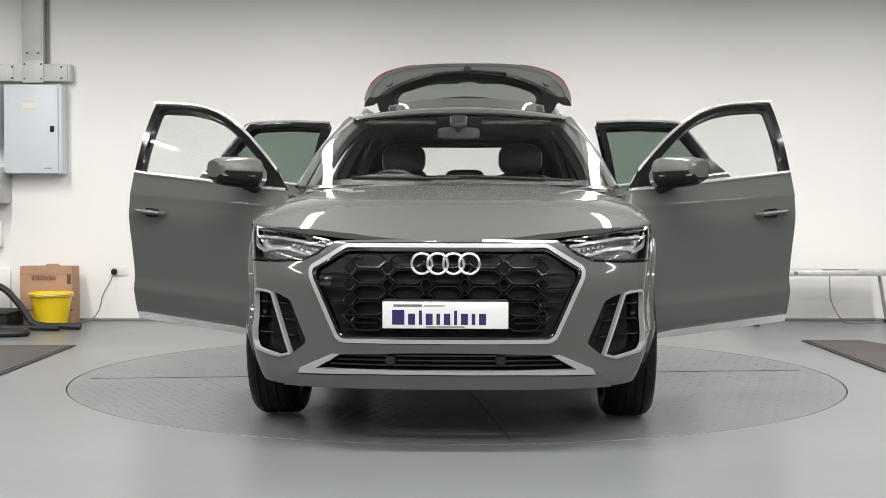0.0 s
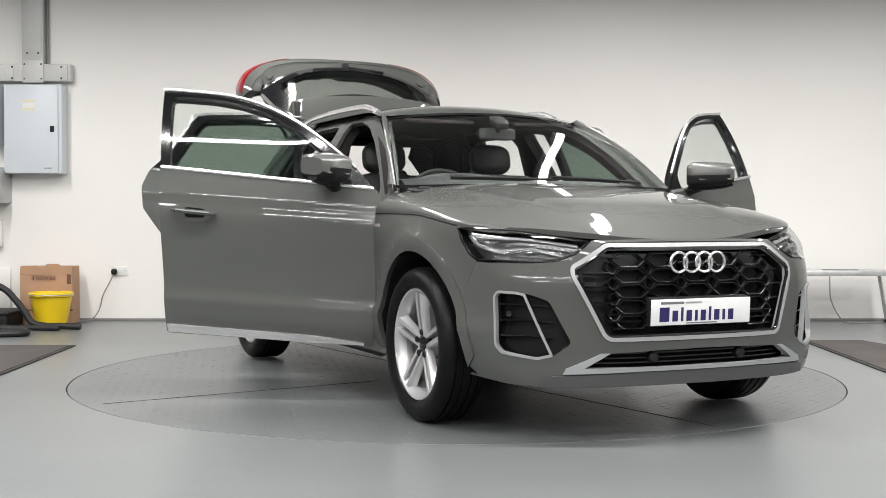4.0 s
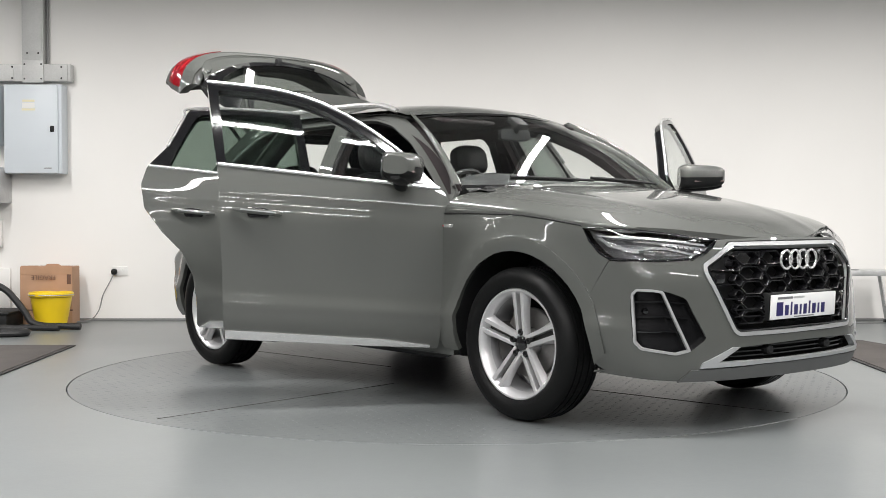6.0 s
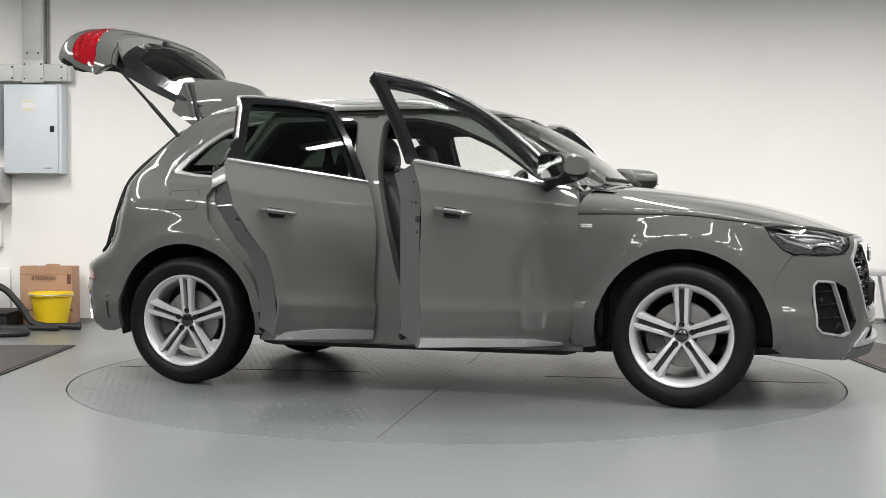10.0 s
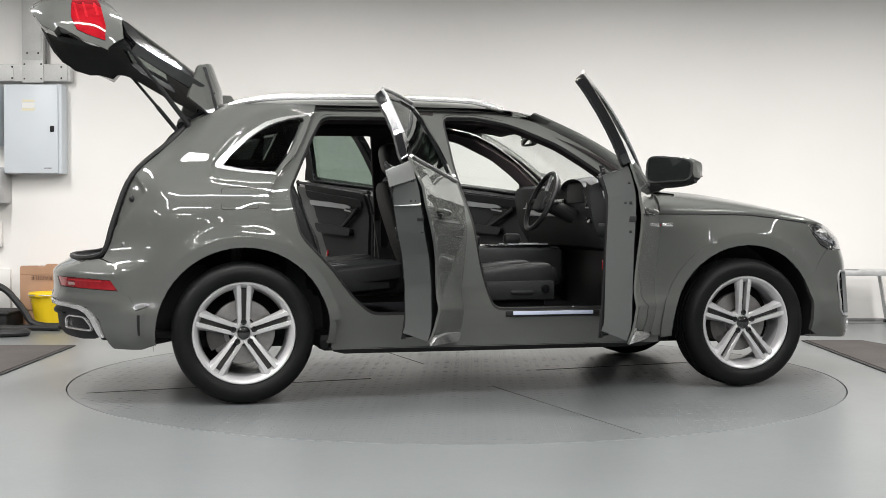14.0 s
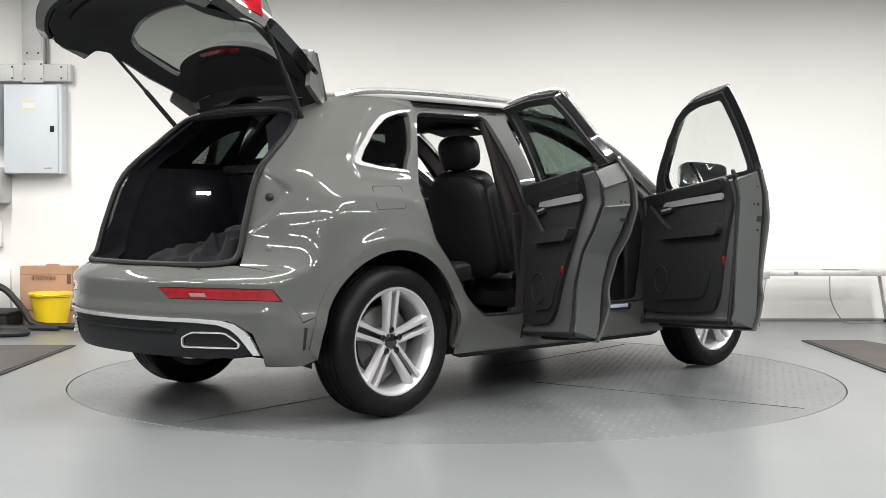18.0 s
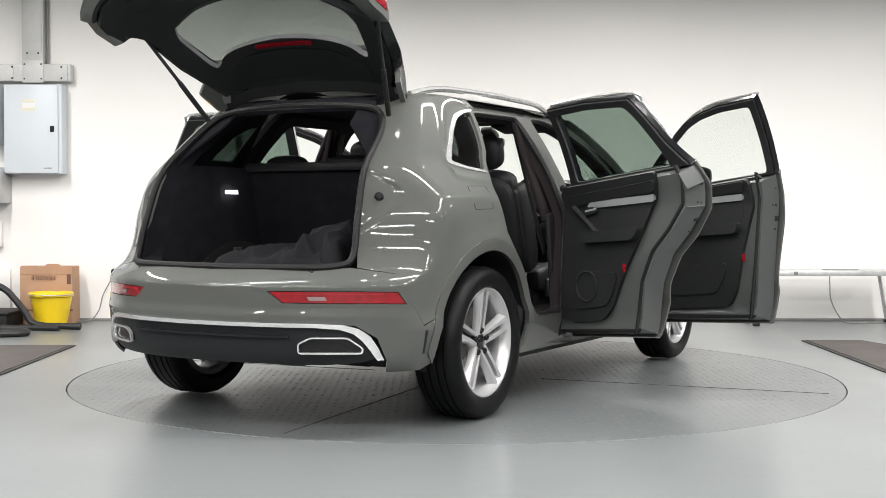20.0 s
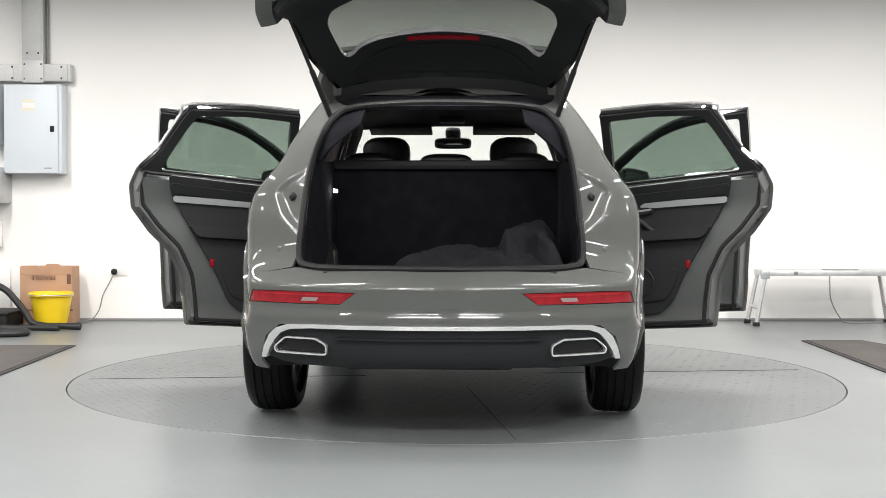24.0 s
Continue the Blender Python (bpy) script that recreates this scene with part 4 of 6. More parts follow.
def wheel_parts():
    tread = [(0.262, 0.086), (0.268, 0.104), (0.285, 0.115), (0.310, 0.119), (0.335, 0.115), (0.352, 0.100), (0.360, 0.086)]
    for y in (0.060, 0.022, -0.022, -0.060):
        tread += [(0.3645, y + 0.008), (0.3645, y + 0.005), (0.357, y + 0.004), (0.357, y - 0.004), (0.3645, y - 0.005), (0.3645, y - 0.008)]
    tread += [(0.360, -0.086), (0.352, -0.100), (0.335, -0.115), (0.285, -0.115), (0.262, -0.090)]
    out = {"tyre": lathe(tread, 72)}
    out["rim"] = lathe([(0.236, -0.098), (0.262, -0.092), (0.264, -0.080), (0.226, -0.060), (0.222, 0.0), (0.228, 0.045), (0.240, 0.072), (0.252, 0.088), (0.2635, 0.092), (0.265, 0.082), (0.262, 0.075)], 72)
    out["rim_lip"] = lathe([(0.228, 0.050), (0.234, 0.074), (0.243, 0.088), (0.254, 0.0985), (0.262, 0.0995), (0.2655, 0.094), (0.265, 0.082)], 72)
    out["hub"] = lathe([(0.001, 0.050), (0.030, 0.052), (0.052, 0.056), (0.060, 0.050), (0.064, 0.030), (0.068, -0.02)], 40)
    out["hub_cap"] = lathe([(0.0005, 0.076), (0.026, 0.074), (0.033, 0.069), (0.034, 0.050)], 28)
    out["brake_disc"] = lathe([(0.075, 0.004), (0.165, 0.004), (0.168, 0.0), (0.168, -0.022), (0.075, -0.022)], 48)
    out["bolt"] = lathe([(0.0005, 0.066), (0.008, 0.066), (0.009, 0.073), (0.0125, 0.076), (0.0155, 0.072), (0.0155, 0.045)], 14)
    # one spoke of a pair, along +z: flat machined face, slot wall inwards, steep flank outwards
    rows = []
    for k in range(9):
        t = k / 8
        r = 0.036 + (0.251 - 0.036) * t
        a = 0.0105 + 0.004 * t
        w = 0.0175 + 0.004 * t
        o = 0.004 + 0.022 * t ** 2.6
        y = 0.066 + 0.027 * t ** 0.85
        rows.append([(a, y - 0.034, r), (a, y - 0.002, r), (a + 0.002, y, r), (a + w, y - 0.001, r), (a + w + 0.0015, y - 0.003, r), (a + w + o, y - 0.026, r), (a + w + o, y - 0.036, r)])
    s = capped(rows)
    out["spoke"] = s
    out["spoke_twin"] = [(-x, y, z) for x, y, z in s[0]], [tuple(reversed(f)) for f in s[1]]
    web = []
    for k in range(5):
        t = k / 4
        r, y = 0.040 + 0.200 * t, 0.036 + 0.022 * t
        web.append([(-0.016, y, r), (0.016, y, r), (0.016, y - 0.012, r), (-0.016, y - 0.012, r)])
    out["web"] = capped(web)
    return out


def wheels():
    src = wheel_parts()
    shared = {}

    def piece(name, key, mat, parent, side, m=Matrix(), label=""):
        k = (key, side)
        if k not in shared:
            ob = part(name, sided(src[key], side), mat, parent, label)
            shared[k] = ob.data
        else:
            ob = new(name, shared[k])
            ob.parent = parent
            if label:
                ob["label"] = label
        ob.matrix_basis = m
        return ob

    for ax in (AXLE, -AXLE):
        for side in (1, -1):
            rim = piece("wheel", "rim", RIM_BARREL, car, side, pose(ax, side * WHEEL_Y, HUB_Z + 0.003), "silver twin-spoke alloy wheel")
            piece("tyre", "tyre", RUBBER, rim, side, label="black tyre")
            piece("rim_lip", "rim_lip", ALLOY, rim, side)
            piece("hub", "hub", ALLOY, rim, side)
            piece("hub_cap", "hub_cap", BLACK_GLOSS, rim, side)
            piece("brake_disc", "brake_disc", IRON, rim, side, label="grey brake disc")
            for k in range(5):
                m = pose(0, 0, 0, 0, 72 * k, 0)
                piece("spoke", "spoke", ALLOY, rim, side, m)
                piece("spoke", "spoke_twin", ALLOY, rim, side, m)
                piece("slot", "web", DARK_IRON, rim, side, m)
                piece("bolt", "bolt", BLACK_PLASTIC, rim, side, m @ Matrix.Translation((0, 0, 0.056)))
            rows = []
            for k in range(9):
                a = radians(150 + 60 * k / 8)
                rows.append([(r * math.cos(a), y, r * math.sin(a)) for r, y in ((0.10, -0.03), (0.185, -0.03), (0.188, 0.034), (0.16, 0.042), (0.10, 0.036))])
            part("caliper", sided(capped(rows), side), DARK_IRON, rim, "dark brake caliper")


# ---- underside and wheel housings ----
def underside():
    for ax in (AXLE, -AXLE):
        rows = []
        n = 24
        for k in range(n + 1):
            a = radians(-12 + 204 * k / n)
            x, z = ax + 0.462 * math.cos(a), HUB_Z + 0.462 * math.sin(a)
            ye = float(flank_y(x, max(z, 0.30))) - 0.016
            rows.append([(x, ye, z), (x, 0.75, z + 0.01), (x, 0.56, z + 0.01), (ax + 0.1 * math.cos(a), 0.52, HUB_Z + 0.1 * math.sin(a))])
        both("wheel_housing", grid(rows), BLACK_PLASTIC, car)
        part("axle_beam", rbox((ax, 0, 0.27), (0.22, 1.20, 0.10), 0.04), DARK_IRON, car)
        both("spring_strut", tube([(ax, 0.60, 0.30), (ax - 0.02, 0.58, 0.80)], 0.045, 10), DARK_IRON, car)
    part("floor_pan", rbox((-0.02, 0, 0.295), (1.98, 1.60, 0.10), 0.04), BLACK_PLASTIC, car)
    part("front_undertray", rbox((1.88, 0, 0.268), (0.56, 1.20, 0.05), 0.02), BLACK_PLASTIC, car)
    part("front_undertray", rbox((1.2, 0, 0.245), (0.75, 0.9, 0.06), 0.02), BLACK_PLASTIC, car)
    part("rear_undertray", rbox((-1.86, 0, 0.335), (0.55, 1.20, 0.05), 0.02), BLACK_PLASTIC, car)
    part("rear_undertray", rbox((-1.3, 0, 0.29), (0.75, 0.9, 0.10), 0.03), BLACK_PLASTIC, car)
    part("silencer", rbox((-1.94, 0.05, 0.318), (0.26, 0.78, 0.08), 0.038, 4), DARK_IRON, car)
    part("engine_block", rbox((1.62, 0, 0.55), (0.95, 0.90, 0.50), 0.05), BLACK_PLASTIC, car)


# ---- nose ----
HEADLAMP = [("y", 0.476, 0.862), ("y", 0.60, 0.884), ("y", 0.67, 0.897), ("y", 0.75, 0.908), ("x", 1.96, 0.916), ("x", 1.88, 0.921), ("x", 1.812, 0.919), ("x", 1.845, 0.862), ("x", 1.90, 0.803), ("x", 1.955, 0.776), ("y", 0.75, 0.772), ("y", 0.63, 0.778), ("y", 0.553, 0.808)]


def nose_sheet(pts, **kw):
    return sheet(pts, lambda y, z: (nose_x(y, z), y, z), ref=(1.0, 0, 0.6), **kw)


def headlamps():
    line = FRONT.line(*HEADLAMP)
    for side in (1, -1):
        base = part("headlight", sided(sheet(inset(line, 0.001), FRONT.surf, step=0.035, thick=0.008, shift=-0.055), side), LAMP_BOWL, car, "clear headlight with white light strips over a dark housing")
        rim = resample_path([Vector([float(c) for c in FRONT.surf(np.array(p[0]), np.array(p[1]))]) + Vector((-0.008, -0.004, 0)) for p in inset(line, 0.004)], 0.03)
        part("rim", sided(tube(rim, 0.006, 6, closed=True), side), BLACK_GLOSS, base)
        ob = part("lens", sided(sheet(inset(line, 0.003), FRONT.surf, step=0.03, thick=0.003, shift=-0.002), side), LAMP_GLASS, base)
        ob.visible_shadow = False

        def strip(pts, w, mat, name, depth=-0.040, t=0.012):
            a = FRONT.line(*pts)
            up = [(p[0], p[1] + w / 2) for p in a]
            dn = [(p[0], p[1] - w / 2) for p in a]
            part(name, sided(sheet(up + dn[::-1], FRONT.surf, step=0.03, thick=t, shift=depth), side), mat, base)
        strip([("y", 0.53, 0.857), ("y", 0.64, 0.876), ("y", 0.74, 0.890), ("x", 1.97, 0.895), ("x", 1.87, 0.893)], 0.011, LAMP_GUIDE, "light_strip", -0.025)
        strip([("x", 1.875, 0.885), ("x", 1.93, 0.845), ("y", 0.815, 0.822)], 0.014, LAMP_GUIDE, "light_strip", -0.028)
        strip([("y", 0.815, 0.832), ("y", 0.76, 0.843), ("y", 0.70, 0.840), ("y", 0.645, 0.820), ("y", 0.60, 0.805)], 0.012, LAMP_GUIDE, "reflector_edge", -0.028)
        strip([("y", 0.80, 0.80), ("y", 0.72, 0.792), ("y", 0.64, 0.794)], 0.016, DARK_PLASTIC, "bezel", -0.030)
        for k in range(7):
            y = 0.545 + 0.022 * k
            strip([("y", y, 0.838 + 0.004 * k), ("y", y + 0.012, 0.840 + 0.004 * k)], 0.010, LAMP_GUIDE, "light_cell", -0.035, 0.008)
        for y, z in ((0.70, 0.815), (0.765, 0.815)):
            x = float(nose_x(y, z)) - 0.055
            part("projector", sided(moved(lathe([(0.0005, 0.012), (0.014, 0.009), (0.022, 0.002), (0.025, -0.01)], 20), pose(x, y, z, 0, 0, -75)), side), LAMP_GLASS, base)


def grille():
    g_out = [(-0.425, 0.853), (0.425, 0.853), (0.584, 0.757), (0.586, 0.715), (0.465, 0.458), (0.437, 0.440), (-0.437, 0.440), (-0.465, 0.458), (-0.586, 0.715), (-0.584, 0.757)]
    g_out = rounded(g_out, 0.02, 3)
    g_in = inset(g_out, 0.017)
    base = part("grille", nose_sheet(inset(g_out, 0.008), step=0.05, thick=0.01, shift=-0.075), BLACK_PLASTIC, car, "black honeycomb grille in a satin silver frame")
    part("grille_frame", nose_sheet(g_out, holes=[g_in], step=0.03, thick=0.03, shift=0.005), FRAME, base)
    edge = resample_path([(float(nose_x(y, z)) - 0.002, y, z) for y, z in inset(g_in, 0.004)], 0.04)
    part("inner_edge", tube(edge, 0.008, 6, closed=True), BLACK_GLOSS, base)
    # honeycomb: wide cells in columns, small ones at their corners
    pitch_x, pitch_z = 0.1625, 0.066
    zone = np.array(inset(g_in, 0.006))

    def cell(cy, cz, w, h, tip, name):
        ring = [(cy - w / 2, cz), (cy - w / 2 + tip, cz + h / 2), (cy + w / 2 - tip, cz + h / 2), (cy + w / 2, cz), (cy + w / 2 - tip, cz - h / 2), (cy - w / 2 + tip, cz - h / 2)]
        if not inside([p[0] for p in ring], [p[1] for p in ring], zone).all():
            return
        inner = inset(ring, 0.0075)
        rows = []
        for q, d in ((ring, -0.045), (ring, -0.020), (inset(ring, 0.002), -0.014), (inset(ring, 0.005), -0.016), (inner, -0.026), (inner, -0.060)):
            ys, zs = np.array(q).T
            rows.append([(x + d, y, z) for x, y, z in zip(nose_x(ys, zs), ys, zs)])
        part(name, grid(rows, closed_v=True), GRILLE_BLACK, base, sharp=30)
    for i in range(-4, 4):
        for j in range(-4, 3):
            cell(i * pitch_x, 0.717 + j * pitch_z, pitch_x - 0.005, pitch_z - 0.005, 0.036, "grille_cell")
            cell((i + 0.5) * pitch_x, 0.750 + j * pitch_z, 0.058, pitch_z * 0.80, 0.019, "grille_cell")
    # thin blades at the outer ends, where the cells close up
    for side in (1, -1):
        for z, y0, y1 in ((0.80, 0.36, 0.44), (0.735, 0.42, 0.53), (0.67, 0.42, 0.53), (0.605, 0.40, 0.49), (0.555, 0.29, 0.44), (0.525, 0.29, 0.44), (0.495, 0.28, 0.42)):
            bar = [(y0, z - 0.003), (y1, z - 0.003), (y1, z + 0.003), (y0, z + 0.003)]
            part("grille_blade", sided(nose_sheet(bar, step=0.04, thick=0.03, shift=-0.016), side), BLACK_GLOSS, base)
    # plate carrier and plate
    tilt = pose(2.352, 0, 0.560, 0, 3, 0)
    part("plate_carrier", moved(rbox((-0.035, 0, 0), (0.05, 0.52, 0.125), 0.01), tilt), BLACK_PLASTIC, base)
    plate = part("plate", moved(rbox((0, 0, 0), (0.008, 0.522, 0.112), 0.003), tilt), PLATE_WHITE, car, "white dealer plate with dark blue bars")
    # plain bars in place of the dealer's words
    y = -0.225
    for w, h in ((0.060, 0.062), (0.038, 0.047), (0.022, 0.060), (0.038, 0.047), (0.024, 0.047), (0.036, 0.047), (0.022, 0.060), (0.038, 0.047), (0.024, 0.047), (0.038, 0.047)):
        part("printed_bar", moved(rbox((0.0046, y + w / 2, -0.040 + h / 2), (0.0014, w - 0.009, h), 0.0006, 1), tilt), NAVY, plate)
        y += w + 0.0065
    part("printed_bar", moved(rbox((0.0046, -0.155, 0.040), (0.0012, 0.12, 0.010), 0), tilt), GREY_PRINT, plate)
    part("printed_bar", moved(rbox((0.0046, -0.045, 0.040), (0.0012, 0.085, 0.008), 0), tilt), GALV, plate)
    part("printed_bar", moved(rbox((0.0046, 0.0, -0.0485), (0.0012, 0.16, 0.005), 0), tilt), GREY_PRINT, plate)
    # four bright rings
    badge = part("badge", tube([(float(nose_x(0, 0.77)) + 0.002, y, 0.772) for y in (-0.10, 0.10)], 0.006, 6), BLACK_GLOSS, base, "bright ring badge")
    for k, y in enumerate((-0.099, -0.033, 0.033, 0.099)):
        xx = float(nose_x(abs(y), 0.772)) + 0.012 + 0.002 * (k % 2)
        ring = [(xx, y + 0.0425 * math.cos(a), z) for a in [2 * math.pi * q / 36 for q in range(36)] for z in [0.772 + 0.0425 * math.sin(a)]]
        ob = part("badge_ring", tube(ring, 0.0062, 8, closed=True), CHROME, car, "bright metal ring")
    # sensor square and lower blade
    part("sensor", rbox((float(nose_x(0.50, 0.70)) - 0.012, -0.51, 0.695), (0.02, 0.055, 0.04), 0.006), BLACK_GLOSS, base)
    back = part("lower_intake", nose_sheet([(-0.62, 0.31), (0.62, 0.31), (0.60, 0.35), (0.46, 0.41), (-0.46, 0.41), (-0.60, 0.35)], step=0.06, thick=0.01, shift=-0.07), BLACK_PLASTIC, car, "dark lower air intake")
    for k in range(3):
        z = 0.345 + 0.02 * k
        part("slat", nose_sheet([(-0.50, z), (0.50, z), (0.50, z + 0.006), (-0.50, z + 0.006)], step=0.06, thick=0.03, shift=-0.035), BLACK_GLOSS, back)
    for y in (-0.23, 0.23):
        part("sensor", moved(lathe([(0.0005, 0.008), (0.018, 0.006), (0.024, 0.0), (0.024, -0.05)], 18), pose(float(nose_x(y, 0.37)) - 0.02, y, 0.368, 0, 0, -90)), BLACK_PLASTIC, back)
    blade = [(-0.625, 0.306), (-0.3, 0.314), (0.3, 0.314), (0.625, 0.306), (0.615, 0.329), (0.475, 0.392), (0.44, 0.392), (0.545, 0.330), (0.3, 0.329), (-0.3, 0.329), (-0.545, 0.330), (-0.44, 0.392), (-0.475, 0.392), (-0.615, 0.329)]
    part("front_blade", nose_sheet(blade, step=0.04, thick=0.03, shift=0.012), SATIN, car, "satin silver lower blade")
    lip = [(-0.70, 0.246), (-0.3, 0.250), (0.3, 0.250), (0.70, 0.246), (0.66, 0.297), (0.3, 0.311), (-0.3, 0.311), (-0.66, 0.297)]
    part("front_lip", nose_sheet(lip, step=0.05, thick=0.03, shift=0.006), LIP_GREY, car, "mid-grey lower lip")


LIP_GREY = material("grey_lip_plastic", (0.080, 0.082, 0.082), 0.5, vary=0.05)


def fog_frames():
    line = rounded(FRONT.line(*FOG_OUT), 0.02)
    frame_out = rounded(FRONT.line(("y", 0.852, 0.63), ("y", 0.842, 0.654), ("y", 0.79, 0.651), ("y", 0.757, 0.643), ("y", 0.662, 0.380), ("y", 0.72, 0.364), ("y", 0.836, 0.388), ("y", 0.853, 0.42)), 0.010)
    frame_in = rounded(inset(frame_out, 0.0105), 0.006, 2)
    for side in (1, -1):
        base = part("bumper_vent", sided(sheet(line, FRONT.surf, step=0.04, thick=0.01, shift=-0.055), side), GRILLE_BLACK, car, "black bumper vent in a satin silver frame")
        wall = [Vector([float(c) for c in FRONT.surf(np.array(u), np.array(z))]) for u, z in line]
        part("side_wall", sided(grid([wall, [p + Vector((-0.05, -0.022, 0)) for p in wall]], closed_v=True), side), GRILLE_BLACK, base)
        part("vent_frame", sided(sheet(frame_out, FRONT.surf, [frame_in], step=0.025, thick=0.022, shift=0.006), side), FRAME, base)
        for z in (0.465, 0.53, 0.595):
            fin = FRONT.line(("y", 0.845, z + 0.004), ("y", 0.75, z + 0.006), ("y", 0.66, z - 0.004), ("y", 0.66, z - 0.010), ("y", 0.75, z), ("y", 0.845, z - 0.004))
            part("fin", sided(sheet(fin, FRONT.surf, step=0.04, thick=0.03, shift=-0.022), side), BLACK_GLOSS, base)
        x, y = float(nose_x(0.80, 0.55)) - 0.035, 0.80
        part("sensor", sided(moved(lathe([(0.0005, 0.006), (0.012, 0.004), (0.015, -0.01)], 16), pose(x, y, 0.555, 0, 0, -60)), side), BLACK_GLOSS, base)


# ---- tail ----
def tail_sheet(pts, **kw):
    return sheet(pts, lambda y, z: (tail_x(y, z), y, z), ref=(-1.0, 0, 0.5), **kw)


def tail_details():
    line = REAR.line(*REFLECTOR)
    for side in (1, -1):
        base = part("rear_lamp", sided(sheet(inset(line, 0.003), REAR.surf, step=0.03, thick=0.02, shift=-0.004), side), RED_LAMP, car, "slim red bumper lamp with a pale reversing light")
        pale = REAR.line(("y", 0.52, 0.620), ("y", 0.59, 0.620), ("y", 0.60, 0.604), ("y", 0.53, 0.604))
        part("reversing_light", sided(sheet(pale, REAR.surf, step=0.03, thick=0.004, shift=-0.001), side), LAMP_WHITE, base)
        line2 = REAR.line(("y", 0.40, 0.634), ("y", 0.80, 0.634), ("y", 0.80, 0.628), ("y", 0.40, 0.628))
        part("lamp_rib", sided(sheet(line2, REAR.surf, step=0.03, thick=0.004, shift=-0.001), side), RED_LAMP_DARK, base)
        # side vent of the bumper
        vent = REAR.line(("x", -1.945, 0.465), ("x", -1.930, 0.465), ("x", -1.928, 0.36), ("x", -1.940, 0.36))
        part("side_vent", sided(sheet(vent, REAR.surf, step=0.03, thick=0.01, shift=0.001), side), BLACK_PLASTIC, car)
    top = [(0.0, 0.507), (0.30, 0.507), (0.55, 0.506), (0.66, 0.500), (0.715, 0.482), (0.752, 0.448), (0.778, 0.395), (0.792, 0.345)]
    low = [(0.768, 0.345), (0.748, 0.388), (0.722, 0.430), (0.692, 0.462), (0.645, 0.480), (0.55, 0.488), (0.30, 0.490), (0.0, 0.490)]
    strip = top + low + [(-y, z) for y, z in reversed(low[:-1])] + [(-y, z) for y, z in reversed(top[1:])]
    part("rear_trim", tail_sheet(strip, step=0.03, thick=0.025, shift=0.008), CHROME, car, "bright trim along the rear bumper")
    dif = [(-0.685, 0.490), (0.685, 0.490), (0.750, 0.445), (0.765, 0.345), (0.70, 0.325), (0.56, 0.312), (-0.56, 0.312), (-0.70, 0.325), (-0.765, 0.345), (-0.750, 0.445)]
    base = part("diffuser", tail_sheet(dif, step=0.04, thick=0.02, shift=-0.014), DIFFUSER, car, "dark grey rear diffuser")
    part("ledge", tail_sheet([(-0.44, 0.45), (0.44, 0.45), (0.44, 0.442), (-0.44, 0.442)], step=0.05, thick=0.02, shift=0.004), DIFFUSER, base)
    for side in (1, -1):
        tip = rounded([(0.478, 0.372), (0.722, 0.372), (0.728, 0.398), (0.672, 0.446), (0.530, 0.446), (0.478, 0.418)], 0.014, 3)
        e = part("exhaust_trim", sided(tail_sheet(tip, holes=[inset(tip, 0.0065)], step=0.03, thick=0.014, shift=0.008), side), CHROME, car, "bright exhaust trim with a dark mouth")
        part("mouth", sided(tail_sheet(inset(tip, 0.005), step=0.04, thick=0.01, shift=-0.010), side), GRILLE_BLACK, e)
    # loading sill, opening flange and its seal
    part("load_sill", rbox((-2.17, 0, 0.716), (0.14, 1.02, 0.03), 0.012), BLACK_PLASTIC, car)
    part("sill_trim", rbox((-2.215, 0, 0.734), (0.03, 0.98, 0.005), 0.002), SATIN, car)
    edge = []
    for y, z in ((0.0, 0.742), (0.40, 0.742), (0.58, 0.750), (0.628, 0.79), (0.621, 0.95), (0.599, 1.18), (0.564, 1.36), (0.510, 1.450), (0.43, 1.487), (0.25, 1.502), (0.0, 1.508)):
        edge.append((float(tail_x(max(y, 0.004), z)) - 0.004, y, z))
    path = [Vector(p) for p in edge] + [Vector((p[0], -p[1], p[2])) for p in reversed(edge[1:-1])]
    part("boot_seal", tube(smooth_path(path, 5, closed=True), 0.016, 8, closed=True), SEAL, car, "black boot seal")
    rows = []
    for d in (0.0, 0.06, 0.14):
        rows.append([(p.x + d, p.y * (1 - 0.4 * d), p.z + (0 if p.z < 1.3 else -0.1 * d)) for p in smooth_path(path, 5, closed=True)])
    part("boot_surround", grid(rows, closed_v=True), CARPET, car)
    # body-coloured header; carpet black stands in for the shade over the opening
    head = sheet([(-0.46, 1.490), (0.46, 1.490), (0.42, 1.548), (-0.42, 1.548)], lambda y, z: (tail_x(y, z), y, z), step=0.05, thick=0.02, ref=(-1, 0, 1))
    part("boot_header", head, CARPET, car)
    seam = REAR.line(("y", 0.635, 0.926), ("y", 0.80, 0.922), ("x", -2.03, 0.918), ("x", -2.03, 0.914), ("y", 0.80, 0.918), ("y", 0.635, 0.922))
    both("panel_seam", sheet(seam, REAR.surf, step=0.03, thick=0.008, shift=-0.0095), GAP, car)
    badge_y = float(flank_y(0.925, 0.920))
    part("wing_badge", sided(moved(rbox((0, 0, 0), (0.062, 0.006, 0.019), 0.002), pose(0.925, badge_y + 0.001, 0.920)), -1), CHROME, car, "small bright wing badge")
    part("wing_badge_bar", sided(moved(rbox((0, 0, 0), (0.014, 0.006, 0.010), 0.002), pose(0.880, badge_y + 0.001, 0.920)), -1), RED_LAMP, car)
    flap = rounded(REAR.line(("x", -1.33, 1.115), ("x", -1.52, 1.110), ("x", -1.525, 1.0), ("x", -1.335, 1.005)), 0.02, 3)
    ring = [Vector([float(c) for c in REAR.surf(np.array(u), np.array(z))]) for u, z in flap]
